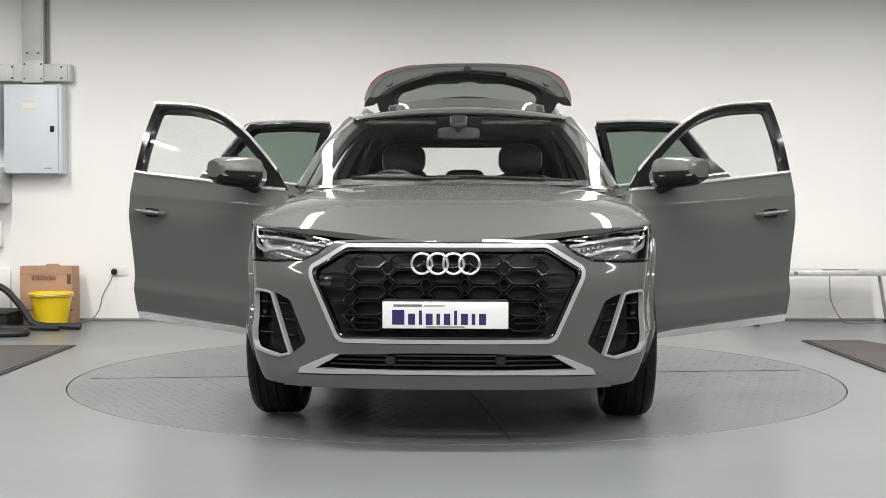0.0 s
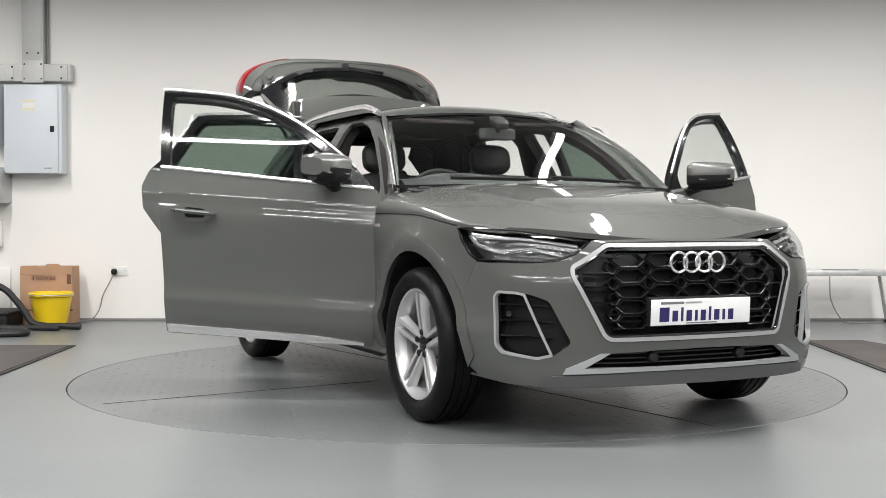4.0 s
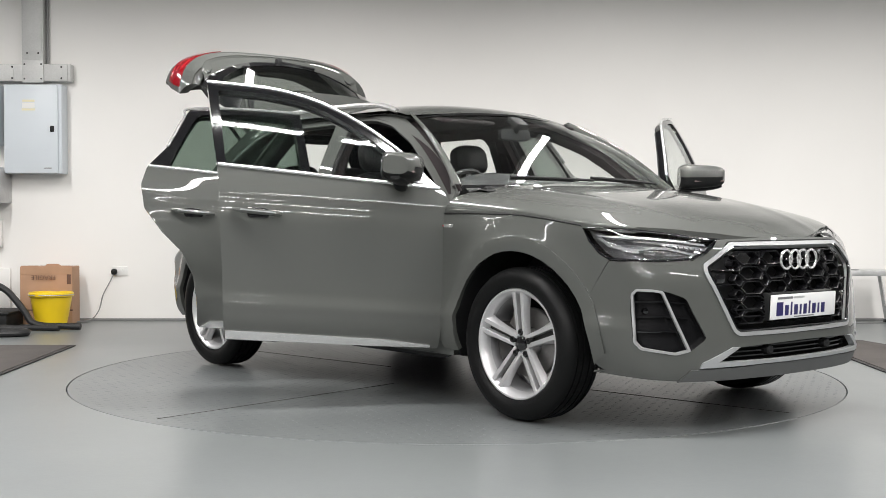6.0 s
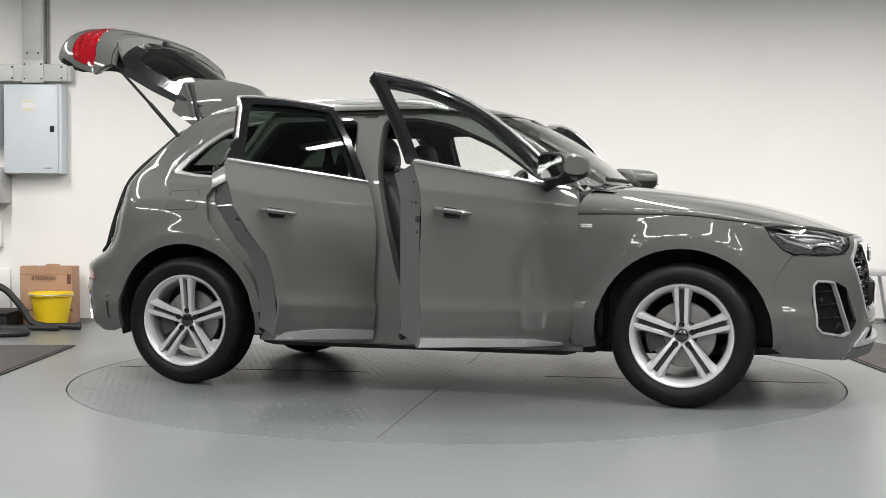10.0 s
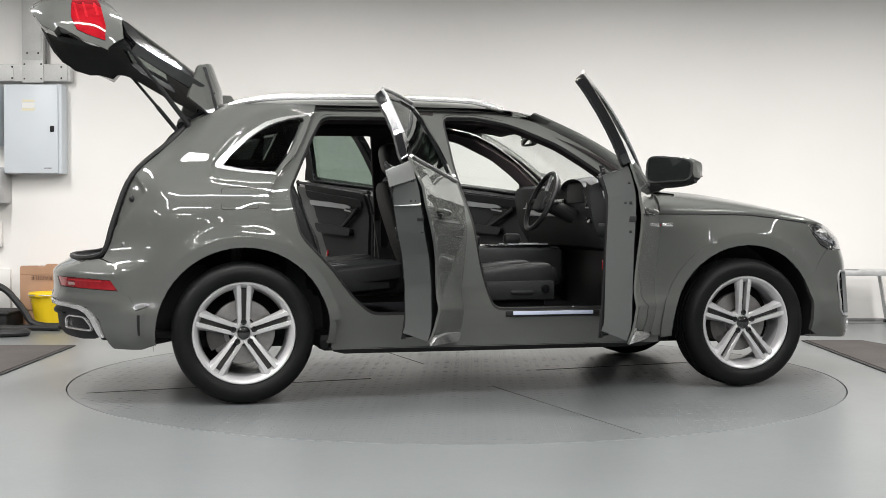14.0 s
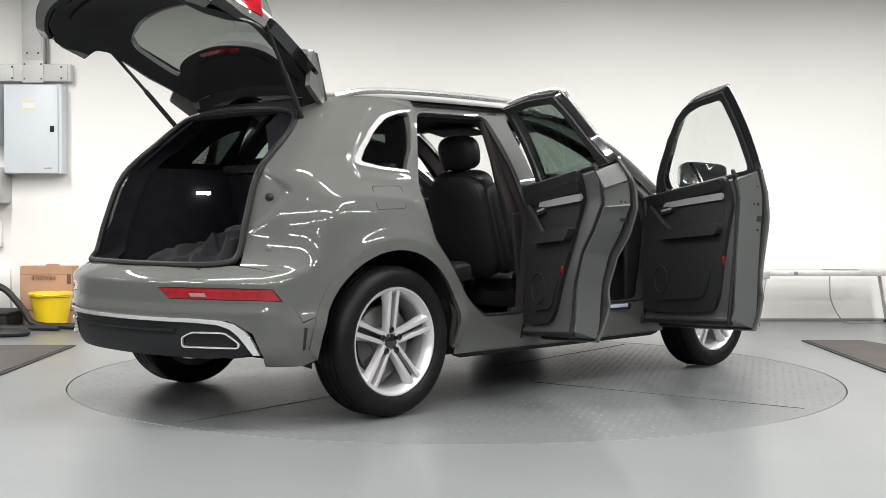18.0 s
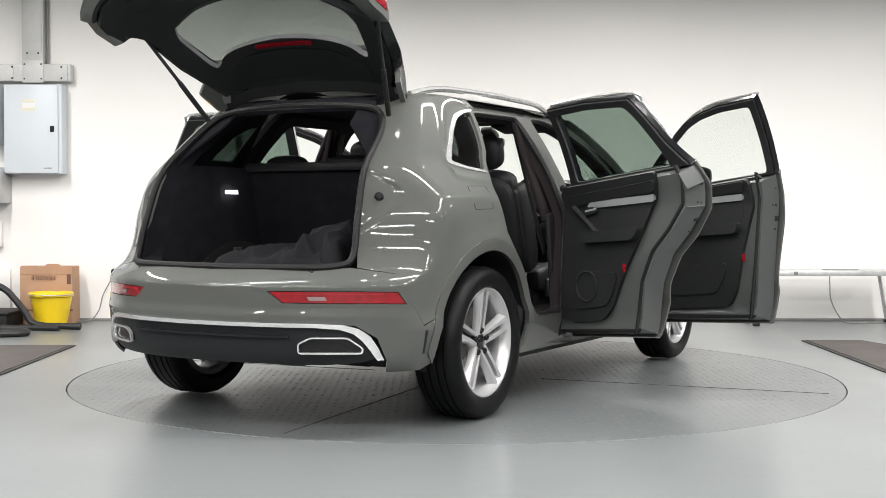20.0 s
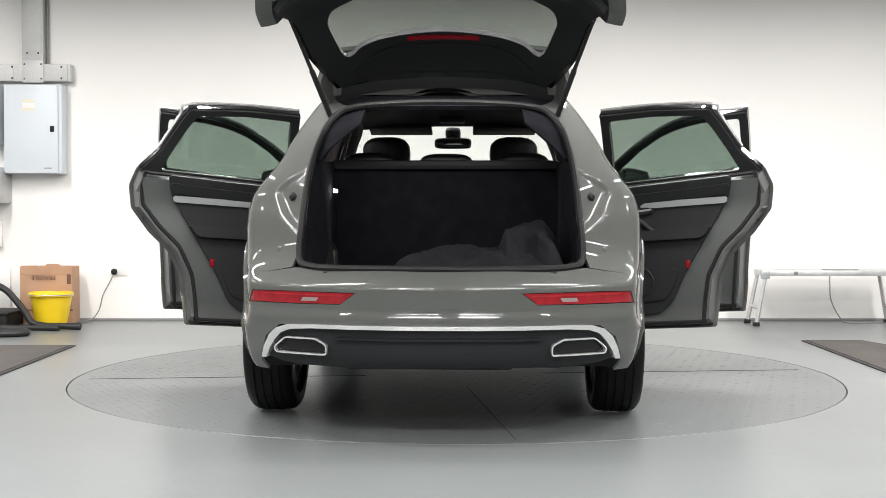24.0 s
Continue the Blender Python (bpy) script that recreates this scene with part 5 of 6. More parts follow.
    part("fuel_flap_seam", sided(tube(resample_path(ring, 0.02), 0.0022, 5, closed=True), -1), GAP, car)
    for side in (1, -1):
        for y, z, r in ((0.685, 1.055, 0.017), (0.735, 0.815, 0.020)):
            x = float(tail_x(y, z))
            part("buffer", sided(moved(lathe([(0.0005, 0.016), (r * 0.6, 0.015), (r, 0.004), (r * 1.3, 0.0)], 16), pose(x + 0.009, y - 0.008, z, 0, 0, 60)), side), BLACK_PLASTIC if r < 0.018 else LIP_GREY, car)
        part("gas_strut", sided(tube([(-1.66, 0.540, 1.440), (-1.822, 0.610, 1.645)], 0.013, 10), side), BLACK_PLASTIC, car, "black tailgate strut")
        part("gas_strut_rod", sided(tube([(-1.822, 0.610, 1.645), (-1.985, 0.680, 1.845)], 0.009, 10), side), BLACK_PLASTIC, car)


DIFFUSER = material("dark_diffuser_plastic", (0.012, 0.013, 0.0145), 0.5, spec=0.25, vary=0.08)

wheels()
underside()
headlamps()
grille()
fog_frames()
tail_details()


# ---- doors ----
F_HINGE, R_HINGE = (0.84, 0.89, 0.80), (-0.27, 0.89, 0.80)


def split(z):
    """Line between front and rear doors."""
    return float(np.interp(z, [0.29, 0.70, 1.00, 1.135, 1.55], [-0.234, -0.272, -0.302, -0.316, -0.385]))


def door_shapes(front):
    if front:
        low = [(0.846, 0.292), (0.852, 0.60), (0.862, 0.985), (0.85, 1.04), (0.815, belt(0.80) - 0.002), (split(1.15) + 0.004, belt(-0.34)), (split(1.0) + 0.004, 1.0), (split(0.7) + 0.004, 0.70), (split(0.29) + 0.004, 0.292)]
        top = [(0.80, belt(0.80)), (0.70, 1.205), (0.58, 1.292), (0.40, 1.405), (0.22, 1.487), (0.08, 1.527), (-0.08, 1.550), (split(1.55) + 0.004, 1.557), (split(1.15) + 0.004, belt(-0.34))]
        win = [(0.655, belt(0.655) + 0.010), (0.64, 1.190), (0.52, 1.280), (0.36, 1.386), (0.20, 1.462), (0.06, 1.502), (-0.10, 1.523), (-0.328, 1.526), (-0.272, belt(-0.272) + 0.010)]
    else:
        low = [(split(0.29) - 0.004, 0.292), (split(0.7) - 0.004, 0.70), (split(1.0) - 0.004, 1.0), (split(1.15) - 0.004, belt(-0.34)), (-1.250, belt(-1.250)), (-1.280, 1.08), (-1.256, 0.95), (-1.150, 0.822), (-1.038, 0.72), (-0.964, 0.58), (-0.940, 0.45), (-0.925, 0.30)]
        top = [(split(1.15) - 0.004, belt(-0.34)), (split(1.55) - 0.004, 1.557), (-0.70, 1.556), (-1.025, 1.530), (-1.06, 1.470), (-1.145, 1.30), (-1.250, belt(-1.250))]
        win = [(-0.378, belt(-0.378) + 0.010), (-0.432, 1.524), (-0.70, 1.526), (-0.975, 1.503), (-1.02, 1.43), (-1.095, 1.275), (-1.135, belt(-1.135) + 0.010)]
    return low, top, win


soft = spl([0.28, 0.36, 0.50, 0.75, 0.95, 1.05, 1.20], [0.880, 0.906, 0.908, 0.906, 0.908, 0.893, 0.835])


def soft_surf(x, z):
    """Smooth inner side of a door, behind its outer skin."""
    return x, soft(z) + 0 * x, z


def build_door(front, side):
    hinge = F_HINGE if front else R_HINGE
    angle = 62.0 if front else 64.3
    low, top, win = door_shapes(front)
    off = Matrix.Translation((-hinge[0], -hinge[1], -hinge[2]))

    def put(name, shape, mat, parent, label="", **kw):
        return part(name, sided(moved(shape, off), side), mat, parent, label, **kw)

    low = rounded(low, 0.012, 2)
    low_in = inset(low, 0.016)
    pos = "front" if front else "rear"
    door = put("door", sheet(low, flank_surf, step=0.045, thick=0.012, fine=4.5), PAINT, car, "grey %s door standing wide open" % pos)
    door.matrix_basis = pose(hinge[0], side * hinge[1], hinge[2], 0, 0, -side * angle) @ pose(-0.010, 0.008 * side if front else 0.004 * side, 0, -side * (2.2 if front else 1.6), 3.7, 0)
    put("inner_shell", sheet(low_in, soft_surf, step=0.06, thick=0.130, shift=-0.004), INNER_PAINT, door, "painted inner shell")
    # upper frame
    winr = rounded(win, 0.03, 3)
    put("window_frame", sheet(rounded(top, 0.012, 2), flank_surf, [winr], step=0.04, thick=0.038, shift=-0.004), BLACK_GLOSS, door, "black window frame")
    put("inner_window_frame", sheet(inset(rounded(top, 0.012, 2), 0.006), flank_surf, [inset(winr, 0.004)], step=0.04, thick=0.012, shift=-0.043), DARK_PLASTIC, door)
    ob = put("window_glass", sheet(inset(winr, -0.006), flank_surf, step=0.06, thick=0.004, shift=-0.014), GLASS if front else REAR_SIDE_GLASS, door, "greenish window glass")
    ob.visible_shadow = False
    # bright strips
    upper = [p for p in top if p[1] > belt(p[0]) + 0.004]
    pts = [Vector((x, float(flank_y(x, z)) + 0.002, z)) for x, z in upper]
    put("bright_strip", tube(smooth_path(pts, 5), 0.0085, 6), CHROME, door, "bright trim strip")
    xs = np.linspace(0.80, split(1.15) + 0.01, 16) if front else np.linspace(split(1.15) - 0.01, -1.240, 16)
    put("bright_strip", tube([(x, float(flank_y(x, belt(x))) + 0.004, belt(x) + 0.002) for x in xs], 0.0095, 6), CHROME, door, "bright trim strip")
    # lower blade
    if front:
        blade = [(0.80, 0.300), (0.80, 0.312), (0.55, 0.332), (-0.20, 0.342), (split(0.34) + 0.012, 0.340), (split(0.30) + 0.012, 0.300), (0.5, 0.296)]
    else:
        blade = [(split(0.30) - 0.006, 0.296), (split(0.34) - 0.006, 0.345), (-0.62, 0.352), (-0.86, 0.335), (-0.915, 0.300)]
    put("sill_blade", sheet(blade, flank_surf, step=0.05, thick=0.02, shift=0.009), CHROME, door, "bright silver sill blade")
    # handle
    hx = -0.11 if front else -0.99
    hz = 0.925 if front else 0.938
    cup = sheet(rounded([(hx - 0.055, hz + 0.026), (hx + 0.055, hz + 0.022), (hx + 0.06, hz - 0.02), (hx - 0.045, hz - 0.026)], 0.02, 4), flank_surf, step=0.02, thick=0.006, shift=0.003)
    put("handle_cup", cup, BLACK_GLOSS, door)
    hp = []
    for k in range(9):
        t = k / 8
        x = hx - 0.115 + 0.23 * t
        hp.append(Vector((x, float(flank_y(x, hz)) + 0.012 + 0.030 * math.sin(math.pi * t) ** 0.6, hz + 0.010 - 0.008 * t)))
    put("handle", tube(hp, [0.010, 0.014, 0.015, 0.016, 0.016, 0.016, 0.016, 0.015, 0.011], 8, flat=0.8), PAINT, door, "grey pull handle")
    put("handle_strip", tube([p + Vector((0, 0.012, 0.004)) for p in hp[1:-1]], 0.004, 5), SATIN, door)
    # inner trim
    zt = lambda x: belt(x) - 0.005
    if front:
        card = [(0.79, 0.40), (0.80, 0.95), (0.72, zt(0.72) + 0.02), (-0.22, zt(-0.22) + 0.02), (-0.22, 0.95), (-0.13, 0.66), (-0.09, 0.48), (-0.03, 0.39), (0.6, 0.37)]
    else:
        card = [(-0.315, 0.40), (-0.36, 0.95), (-0.39, zt(-0.39) + 0.02), (-1.10, zt(-1.10) + 0.02), (-1.05, 1.02), (-0.95, 0.84), (-0.80, 0.62), (-0.72, 0.46), (-0.64, 0.39), (-0.40, 0.37)]
    put("door_card", sheet(rounded(card, 0.03, 3), soft_surf, step=0.06, thick=0.022, shift=-0.134), DARK_PLASTIC, door, "dark inner door trim")
    xa, xb = (0.70, -0.16) if front else (-0.42, -1.06)
    d = (xb - xa)

    def reach(z):
        return 1.0 if front else float(np.interp(z, [0.45, 0.66, 0.85, 1.0, 1.06], [0.56, 0.66, 0.86, 0.97, 1.0]))

    def shape(pts, depth, thick, name, mat, label="", r=0.02):
        poly = [(xa + d * u * reach(z), z) for u, z in pts]
        put(name, sheet(rounded(poly, r, 3), soft_surf, step=0.04, thick=thick, shift=depth), mat, door, label)
    shape([(0.0, 1.06), (1.02, 1.10), (1.04, 1.155), (0.0, 1.115)], -0.146, 0.022, "upper_trim", SOFT_TRIM)
    shape([(0.22, 1.035), (0.27, 1.062), (1.0, 1.066), (1.0, 1.032), (0.36, 1.028)], -0.154, 0.014, "metal_inlay", SATIN, "satin metal inlay", 0.008)
    shape([(0.10, 1.0), (0.30, 1.02), (0.36, 0.985), (0.16, 0.97)], -0.154, 0.02, "release_recess", BLACK_PLASTIC)
    shape([(0.20, 1.005), (0.33, 1.015), (0.33, 1.003), (0.20, 0.993)], -0.168, 0.008, "release_lever", SATIN, "bright release lever", 0.004)
    shape([(0.28, 0.985), (0.98, 1.01), (1.0, 0.90), (0.86, 0.845), (0.40, 0.86)], -0.142, 0.016, "padded_panel", SOFT_TRIM, "charcoal padded panel", 0.03)
    shape([(0.18, 0.855), (0.98, 0.865), (0.96, 0.80), (0.20, 0.80)], -0.144, 0.05, "armrest", DARK_PLASTIC, "padded armrest", 0.03)
    grip = [Vector((xa + d * u, float(soft(z)) - 0.178, z)) for u, z in ((0.06, 1.00), (0.17, 0.94), (0.34, 0.850))]
    put("grab_bar", tube(smooth_path(grip, 5), 0.014, 8), DARK_PLASTIC, door)
    shape([(0.02, 0.66), (0.86, 0.64), (0.76, 0.47), (0.04, 0.45)], -0.144, 0.02, "door_pocket", DARK_PLASTIC, "deep door pocket", 0.05)
    sx = xa + d * 0.18
    ring = [Vector((sx + 0.080 * math.cos(q), float(soft(0.62)) - 0.166, 0.57 + 0.080 * math.sin(q))) for q in [2 * math.pi * k / 28 for k in range(28)]]
    put("speaker_ring", tube(ring, 0.005, 6, closed=True), BLACK_PLASTIC, door)
    rx, rz = (-0.155, 0.665) if front else (-0.82, 0.66)
    ry = float(soft(rz)) - 0.160
    put("reflector", rbox((rx, ry, rz), (0.022, 0.004, 0.045), 0.002), RED_LAMP, door, "small red door reflector")
    # latch, plugs and rubber seal on the shell's edge
    face = (lambda z: split(z) + 0.0225) if front else (lambda z: float(np.interp(z, [0.72, 0.82, 0.95, 1.08], [-1.010, -1.122, -1.232, -1.260])))
    for dz, dy, h in ((0.0, 0.052, 0.030), (0.075, 0.055, 0.016), (0.075, 0.080, 0.012), (-0.06, 0.058, 0.014), (0.17, 0.045, 0.016)):
        z = 0.885 + dz if front else 0.90 + dz
        put("latch" if h > 0.02 else "plug", rbox((face(z), float(flank_y(face(z), z)) - dy, z), (0.008, 0.034 if h > 0.02 else h, h), 0.003), BLACK_PLASTIC, door)
    rub = inset(low, 0.040)
    pr = [Vector((x, float(soft(z)) - 0.134, z)) for x, z in rub]
    put("door_rubber", tube(resample_path(pr, 0.04), 0.011, 6, closed=True), SEAL, door, "black rubber seal")
    if front:
        mirror_on(door, put)


def mirror_on(door, put):
    """Door mirror: housing, foot, glass."""
    c = Vector((0.555, 1.000, 1.195))
    turn = Matrix.Translation(c) @ pose(0, 0, 0, 0, 0, 20) @ Matrix.Diagonal((1.18, 1.42, 1.02, 1)) @ Matrix.Translation(-c - Vector((0, -0.018, 0)))
    plain = put

    def put(name, shape, mat, parent, label="", **kw):
        return plain(name, moved(shape, turn) if name not in ("mirror_foot", "mirror_corner") else shape, mat, parent, label, **kw)

    def shell(y0, y1, n=15, m=20, cut=None):
        rows = []
        for i in range(n):
            t = i / (n - 1)
            y = y0 + (y1 - y0) * t
            g = (1 - (2 * t - 1) ** 4) ** 0.45 if 0 < t < 1 else 0.25
            hh = (0.078 - 0.018 * t) * (0.62 + 0.38 * g)
            row = []
            for k in range(m):
                a = 2 * math.pi * k / m
                ca, sa = math.cos(a), math.sin(a)
                bx = 0.105 * (0.45 + 0.55 * g) if ca > 0 else 0.045
                row.append((c.x + bx * math.copysign(abs(ca) ** 0.62, ca), y, c.z + hh * math.copysign(abs(sa) ** 0.58, sa) + 0.008 * t))
            rows.append(row)
        return capped(rows, flip=True)
    v, f = shell(0.895, 1.085)
    high = [q for q in f if sum(v[i][2] for i in q) / len(q) > c.z - 0.006]
    put("mirror_housing", (v, [q for q in f if q not in high]), BLACK_PLASTIC, door, "black mirror housing with a grey cap")
    put("mirror_cap", ([(x + 0.002, y, z + 0.002) for x, y, z in v], high), PAINT, door, "grey mirror cap")
    foot = [Vector((c.x + 0.05, 0.86, 1.09)), Vector((c.x + 0.04, 0.905, 1.105)), Vector((c.x + 0.02, 0.955, 1.125))]
    put("mirror_foot", tube(smooth_path(foot, 5), 0.034, 10, flat=0.75), BLACK_PLASTIC, door, "black mirror foot")
    base = [Vector((c.x + 0.012, y, c.z - 0.066 + 0.02 * ((y - 0.9) / 0.18) ** 2)) for y in np.linspace(0.90, 1.078, 9)]
    put("mirror_base", tube(base, [0.03, 0.036, 0.038, 0.038, 0.038, 0.037, 0.035, 0.03, 0.02], 10, flat=0.62), BLACK_PLASTIC, door)
    glass = rounded([(0.905, 1.135), (1.075, 1.150), (1.078, 1.245), (0.965, 1.262), (0.908, 1.262)], 0.03, 4)
    put("mirror_rim", sheet(inset(glass, -0.008), lambda y, z: (c.x - 0.046 + 0 * y, y, z), step=0.04, thick=0.01, ref=(c.x + 1, 1, 1.2)), BLACK_PLASTIC, door)
    put("mirror_glass", sheet(glass, lambda y, z: (c.x - 0.050 + 0 * y, y, z), step=0.05, thick=0.003, ref=(c.x + 1, 1, 1.2)), MIRROR, door, "mirror glass")
    ind = [Vector((c.x + 0.100 - 0.25 * max(0, y - 0.95) ** 1.4, y, c.z - 0.020 + 0.02 * (y - 0.9))) for y in np.linspace(0.95, 1.078, 8)]
    put("indicator", tube(ind, 0.005, 6), LAMP_WHITE, door)
    corner = [(0.80, belt(0.80) + 0.004), (0.665, belt(0.665) + 0.004), (0.665, 1.21)]
    put("mirror_corner", sheet(corner, flank_surf, step=0.04, thick=0.02, shift=0.002), BLACK_GLOSS, door)


for SIDE in (1, -1):
    build_door(True, SIDE)
    build_door(False, SIDE)


# ---- tailgate ----
def build_tailgate():
    hx, hz = -1.51, 1.562
    off = Matrix.Translation((-hx, 0, -hz))

    def put(name, shape, mat, parent, label="", **kw):
        return part(name, moved(shape, off), mat, parent, label, **kw)

    def two(sh):
        sh = closed_middle(sh)
        return joined(sh, mirrored(sh))
    depth = spl([0.74, 0.80, 0.90, 0.96, 1.0, 1.06, 1.12, 1.17, 1.22], [0.44, 0.455, 0.462, 0.452, 0.435, 0.415, 0.385, 0.335, 0.29])
    width = spl([0.74, 0.80, 0.86, 0.90, 1.08, 1.13, 1.17, 1.22], [0.66, 0.74, 0.79, 0.806, 0.800, 0.778, 0.755, 0.72])
    p = 0.62

    def skin(u, z):
        a = np.clip(np.asarray(u, float) / 0.9, 0.0, math.pi / 2)
        return -1.85 - depth(z) * np.cos(a) ** p, width(z) * np.sin(a) ** p, np.asarray(z, float)

    def at(way, v, z):
        if way == "y":
            return 0.9 * math.asin(min(1.0, (max(v, 0.004) / float(width(z))) ** (1 / p))), z
        return 0.9 * math.acos(min(1.0, ((-1.85 - v) / float(depth(z))) ** (1 / p))), z
    edge = [("y", 0.0, 0.752), ("y", 0.25, 0.752), ("y", 0.45, 0.754), ("y", 0.60, 0.768), ("y", 0.70, 0.800), ("y", 0.765, 0.850), ("x", -2.075, 0.876), ("x", -1.98, 0.970), ("x", -1.902, 1.076), ("x", -1.944, 1.172), ("y", 0.665, 1.195), ("y", 0.60, 1.165), ("y", 0.4, 1.155), ("y", 0.2, 1.152), ("y", 0.0, 1.150), ("y", 0.0, 1.05), ("y", 0.0, 0.95), ("y", 0.0, 0.85)]
    line = [at(*q) for q in edge]
    lamp = rounded([at(*q) for q in (("y", 0.40, 1.062), ("y", 0.54, 1.092), ("y", 0.68, 1.106), ("x", -2.02, 1.102), ("x", -1.946, 1.080), ("x", -1.996, 1.004), ("x", -2.036, 0.958), ("y", 0.768, 0.948), ("y", 0.68, 0.972), ("y", 0.55, 1.015), ("y", 0.43, 1.046))], 0.010, 2)
    gate = put("tailgate", two(sheet(line, skin, [lamp], step=0.03, thick=0.012)), PAINT, car, "raised grey tailgate with red lamps and a dark inner trim")
    gate.matrix_basis = pose(hx, 0, hz, 0, 74.5, 0)
    # returned flange behind the outer skin
    rim = [at(*q) for q in edge[:15]]
    rim = [r for a, b in zip(rim, rim[1:]) for r in [(a[0] + (b[0] - a[0]) * k / 4, a[1] + (b[1] - a[1]) * k / 4) for k in range(4)]]
    rows = []
    for d, pull in ((0.0, 0.008), (0.006, 0.03), (0.03, 0.075), (0.08, 0.10)):
        row = []
        for u, z in rim:
            zc, uc = 0.98, 0.45
            q = Vector([float(w) for w in skin(u + (uc - u) * d, z + (zc - z) * d * 1.5)])
            n = Vector((q.x + 1.85, q.y * 0.6, 0)).normalized()
            row.append(q - n * pull)
        rows.append(row)
    # painted shelf from the skin's upper edge to the window frame
    ys = np.linspace(0, 0.66, 20)
    top = np.interp(ys, [0, 0.2, 0.4, 0.60, 0.66], [1.150, 1.152, 1.155, 1.165, 1.192])
    rows_top = []
    for k in range(4):
        t = k / 3
        rows_top.append([(float(skin(*at("y", y, z))[0]) * (1 - t) + (float(tail_x(y, z + 0.012)) - 0.034) * t, y, z + 0.014 * t - 0.004) for y, z in zip(ys, top)])
    for side in (1, -1):
        put("upper_ledge", sided(grid(rows_top, flip=True), side), PAINT, gate)
    for side in (1, -1):
        put("edge_return", sided(grid(rows[:3]), side), PAINT, gate)
        put("inner_flange", sided(grid(rows[2:]), side), DARK_PLASTIC, gate)
    # upper frame round the glass
    def whole(half):
        return [(y, z) for y, z in half] + [(-y, z) for y, z in reversed(half) if y > 0]
    out = whole([(0.0, 1.146), (0.4, 1.151), (0.60, 1.161), (0.685, 1.200), (0.640, 1.35), (0.575, 1.47), (0.525, 1.530), (0.2, 1.560), (0.0, 1.562)])
    pane = whole([(0.0, 1.20), (0.35, 1.205), (0.53, 1.225), (0.56, 1.26), (0.50, 1.40), (0.455, 1.480), (0.40, 1.496), (0.0, 1.50)])
    put("upper_frame", tail_sheet(out, holes=[pane], step=0.04, thick=0.055, shift=0.040), BLACK_GLOSS, gate, "black frame of the rear window")
    ob = put("rear_glass", tail_sheet(inset(pane, -0.004), step=0.05, thick=0.004, shift=0.036), REAR_GLASS, gate, "greenish rear window")
    ob.visible_shadow = False
    # inner trim, with the window opening
    inn = whole([(0.0, 0.785), (0.40, 0.79), (0.58, 0.81), (0.68, 0.87), (0.72, 0.95), (0.70, 1.08), (0.665, 1.20), (0.622, 1.35), (0.556, 1.47), (0.505, 1.528), (0.2, 1.552), (0.0, 1.555)])
    pane2 = whole([(0.0, 1.185), (0.35, 1.19), (0.51, 1.215), (0.535, 1.255), (0.505, 1.345), (0.484, 1.400), (0.462, 1.426), (0.432, 1.426), (0.395, 1.404), (0.32, 1.394), (0.0, 1.384)])
    put("inner_trim", tail_sheet(inn, holes=[rounded(pane2, 0.03)], step=0.05, thick=0.03, shift=0.005), DARK_PLASTIC, gate, "dark grey tailgate lining")
    put("lining_panel", tail_sheet(rounded(whole([(0.0, 0.86), (0.50, 0.87), (0.55, 0.95), (0.50, 1.10), (0.0, 1.12)]), 0.04), step=0.05, thick=0.012, shift=-0.026), SOFT_TRIM, gate)
    put("header_panel", tail_sheet(rounded(whole([(0.0, 1.426), (0.27, 1.430), (0.37, 1.455), (0.43, 1.490), (0.44, 1.520), (0.0, 1.535)]), 0.02), step=0.05, thick=0.012, shift=-0.022), SOFT_TRIM, gate)
    put("brake_light", tail_sheet([(-0.17, 1.398), (0.17, 1.398), (0.17, 1.412), (-0.17, 1.412)], step=0.04, thick=0.01, shift=-0.022), RED_LAMP, gate, "red high brake light")
    put("pull_recess", tail_sheet([(0.18, 0.805), (0.34, 0.81), (0.34, 0.848), (0.18, 0.848)], step=0.04, thick=0.012, shift=-0.022), BLACK_PLASTIC, gate)
    put("latch", rbox((-2.30, 0, 0.79), (0.05, 0.10, 0.05), 0.01), DARK_IRON, gate)
    for side in (1, -1):
        lp = put("tail_lamp", sided(sheet(inset(lamp, 0.0015), skin, step=0.022, thick=0.030, shift=0.004), side), RED_LAMP, gate, "red tail lamp")
        for y0, y1, z0, z1 in ((0.62, -2.08, 1.082, 1.070), (0.66, -2.085, 1.030, 1.018), (0.70, -2.05, 0.986, 0.976)):
            r = [at("y", y0, z0), at("y", y0 + 0.06, z0), at("x", y1, z0), at("x", y1 - 0.004, z1), at("y", y0 + 0.06, z1), at("y", y0, z1)]
            put("lamp_rib", sided(sheet(r, skin, step=0.022, thick=0.006, shift=0.0062), side), RED_LAMP_DARK, gate)
        # spoiler end
        fin = [(-1.748, 1.528), (-1.738, 1.510), (-1.588, 1.414), (-1.478, 1.500), (-1.500, 1.560)]
        put("spoiler_end", sided(sheet(rounded(fin, 0.012, 2), lambda x, z: (x, 0.560 + 0.45 * (1.53 - z), z), step=0.04, thick=0.025, ref=(-1.6, 0, 1.55)), side), PAINT, gate)
    rows = []
    for t in np.linspace(-1, 1, 25):
        y = 0.572 * t
        back = -1.765 + 0.025 * t * t
        z = 1.624 - 0.096 * abs(t) ** 3.2
        rows.append([(-1.515, y, z - 0.004), (-1.60, y, z + 0.006), (back + 0.02, y, z - 0.004), (back, y, z - 0.012), (back + 0.015, y, z - 0.026), (-1.60, y, z - 0.035), (-1.515, y, z - 0.03)])
    put("spoiler", capped(rows), PAINT, gate, "roof spoiler")
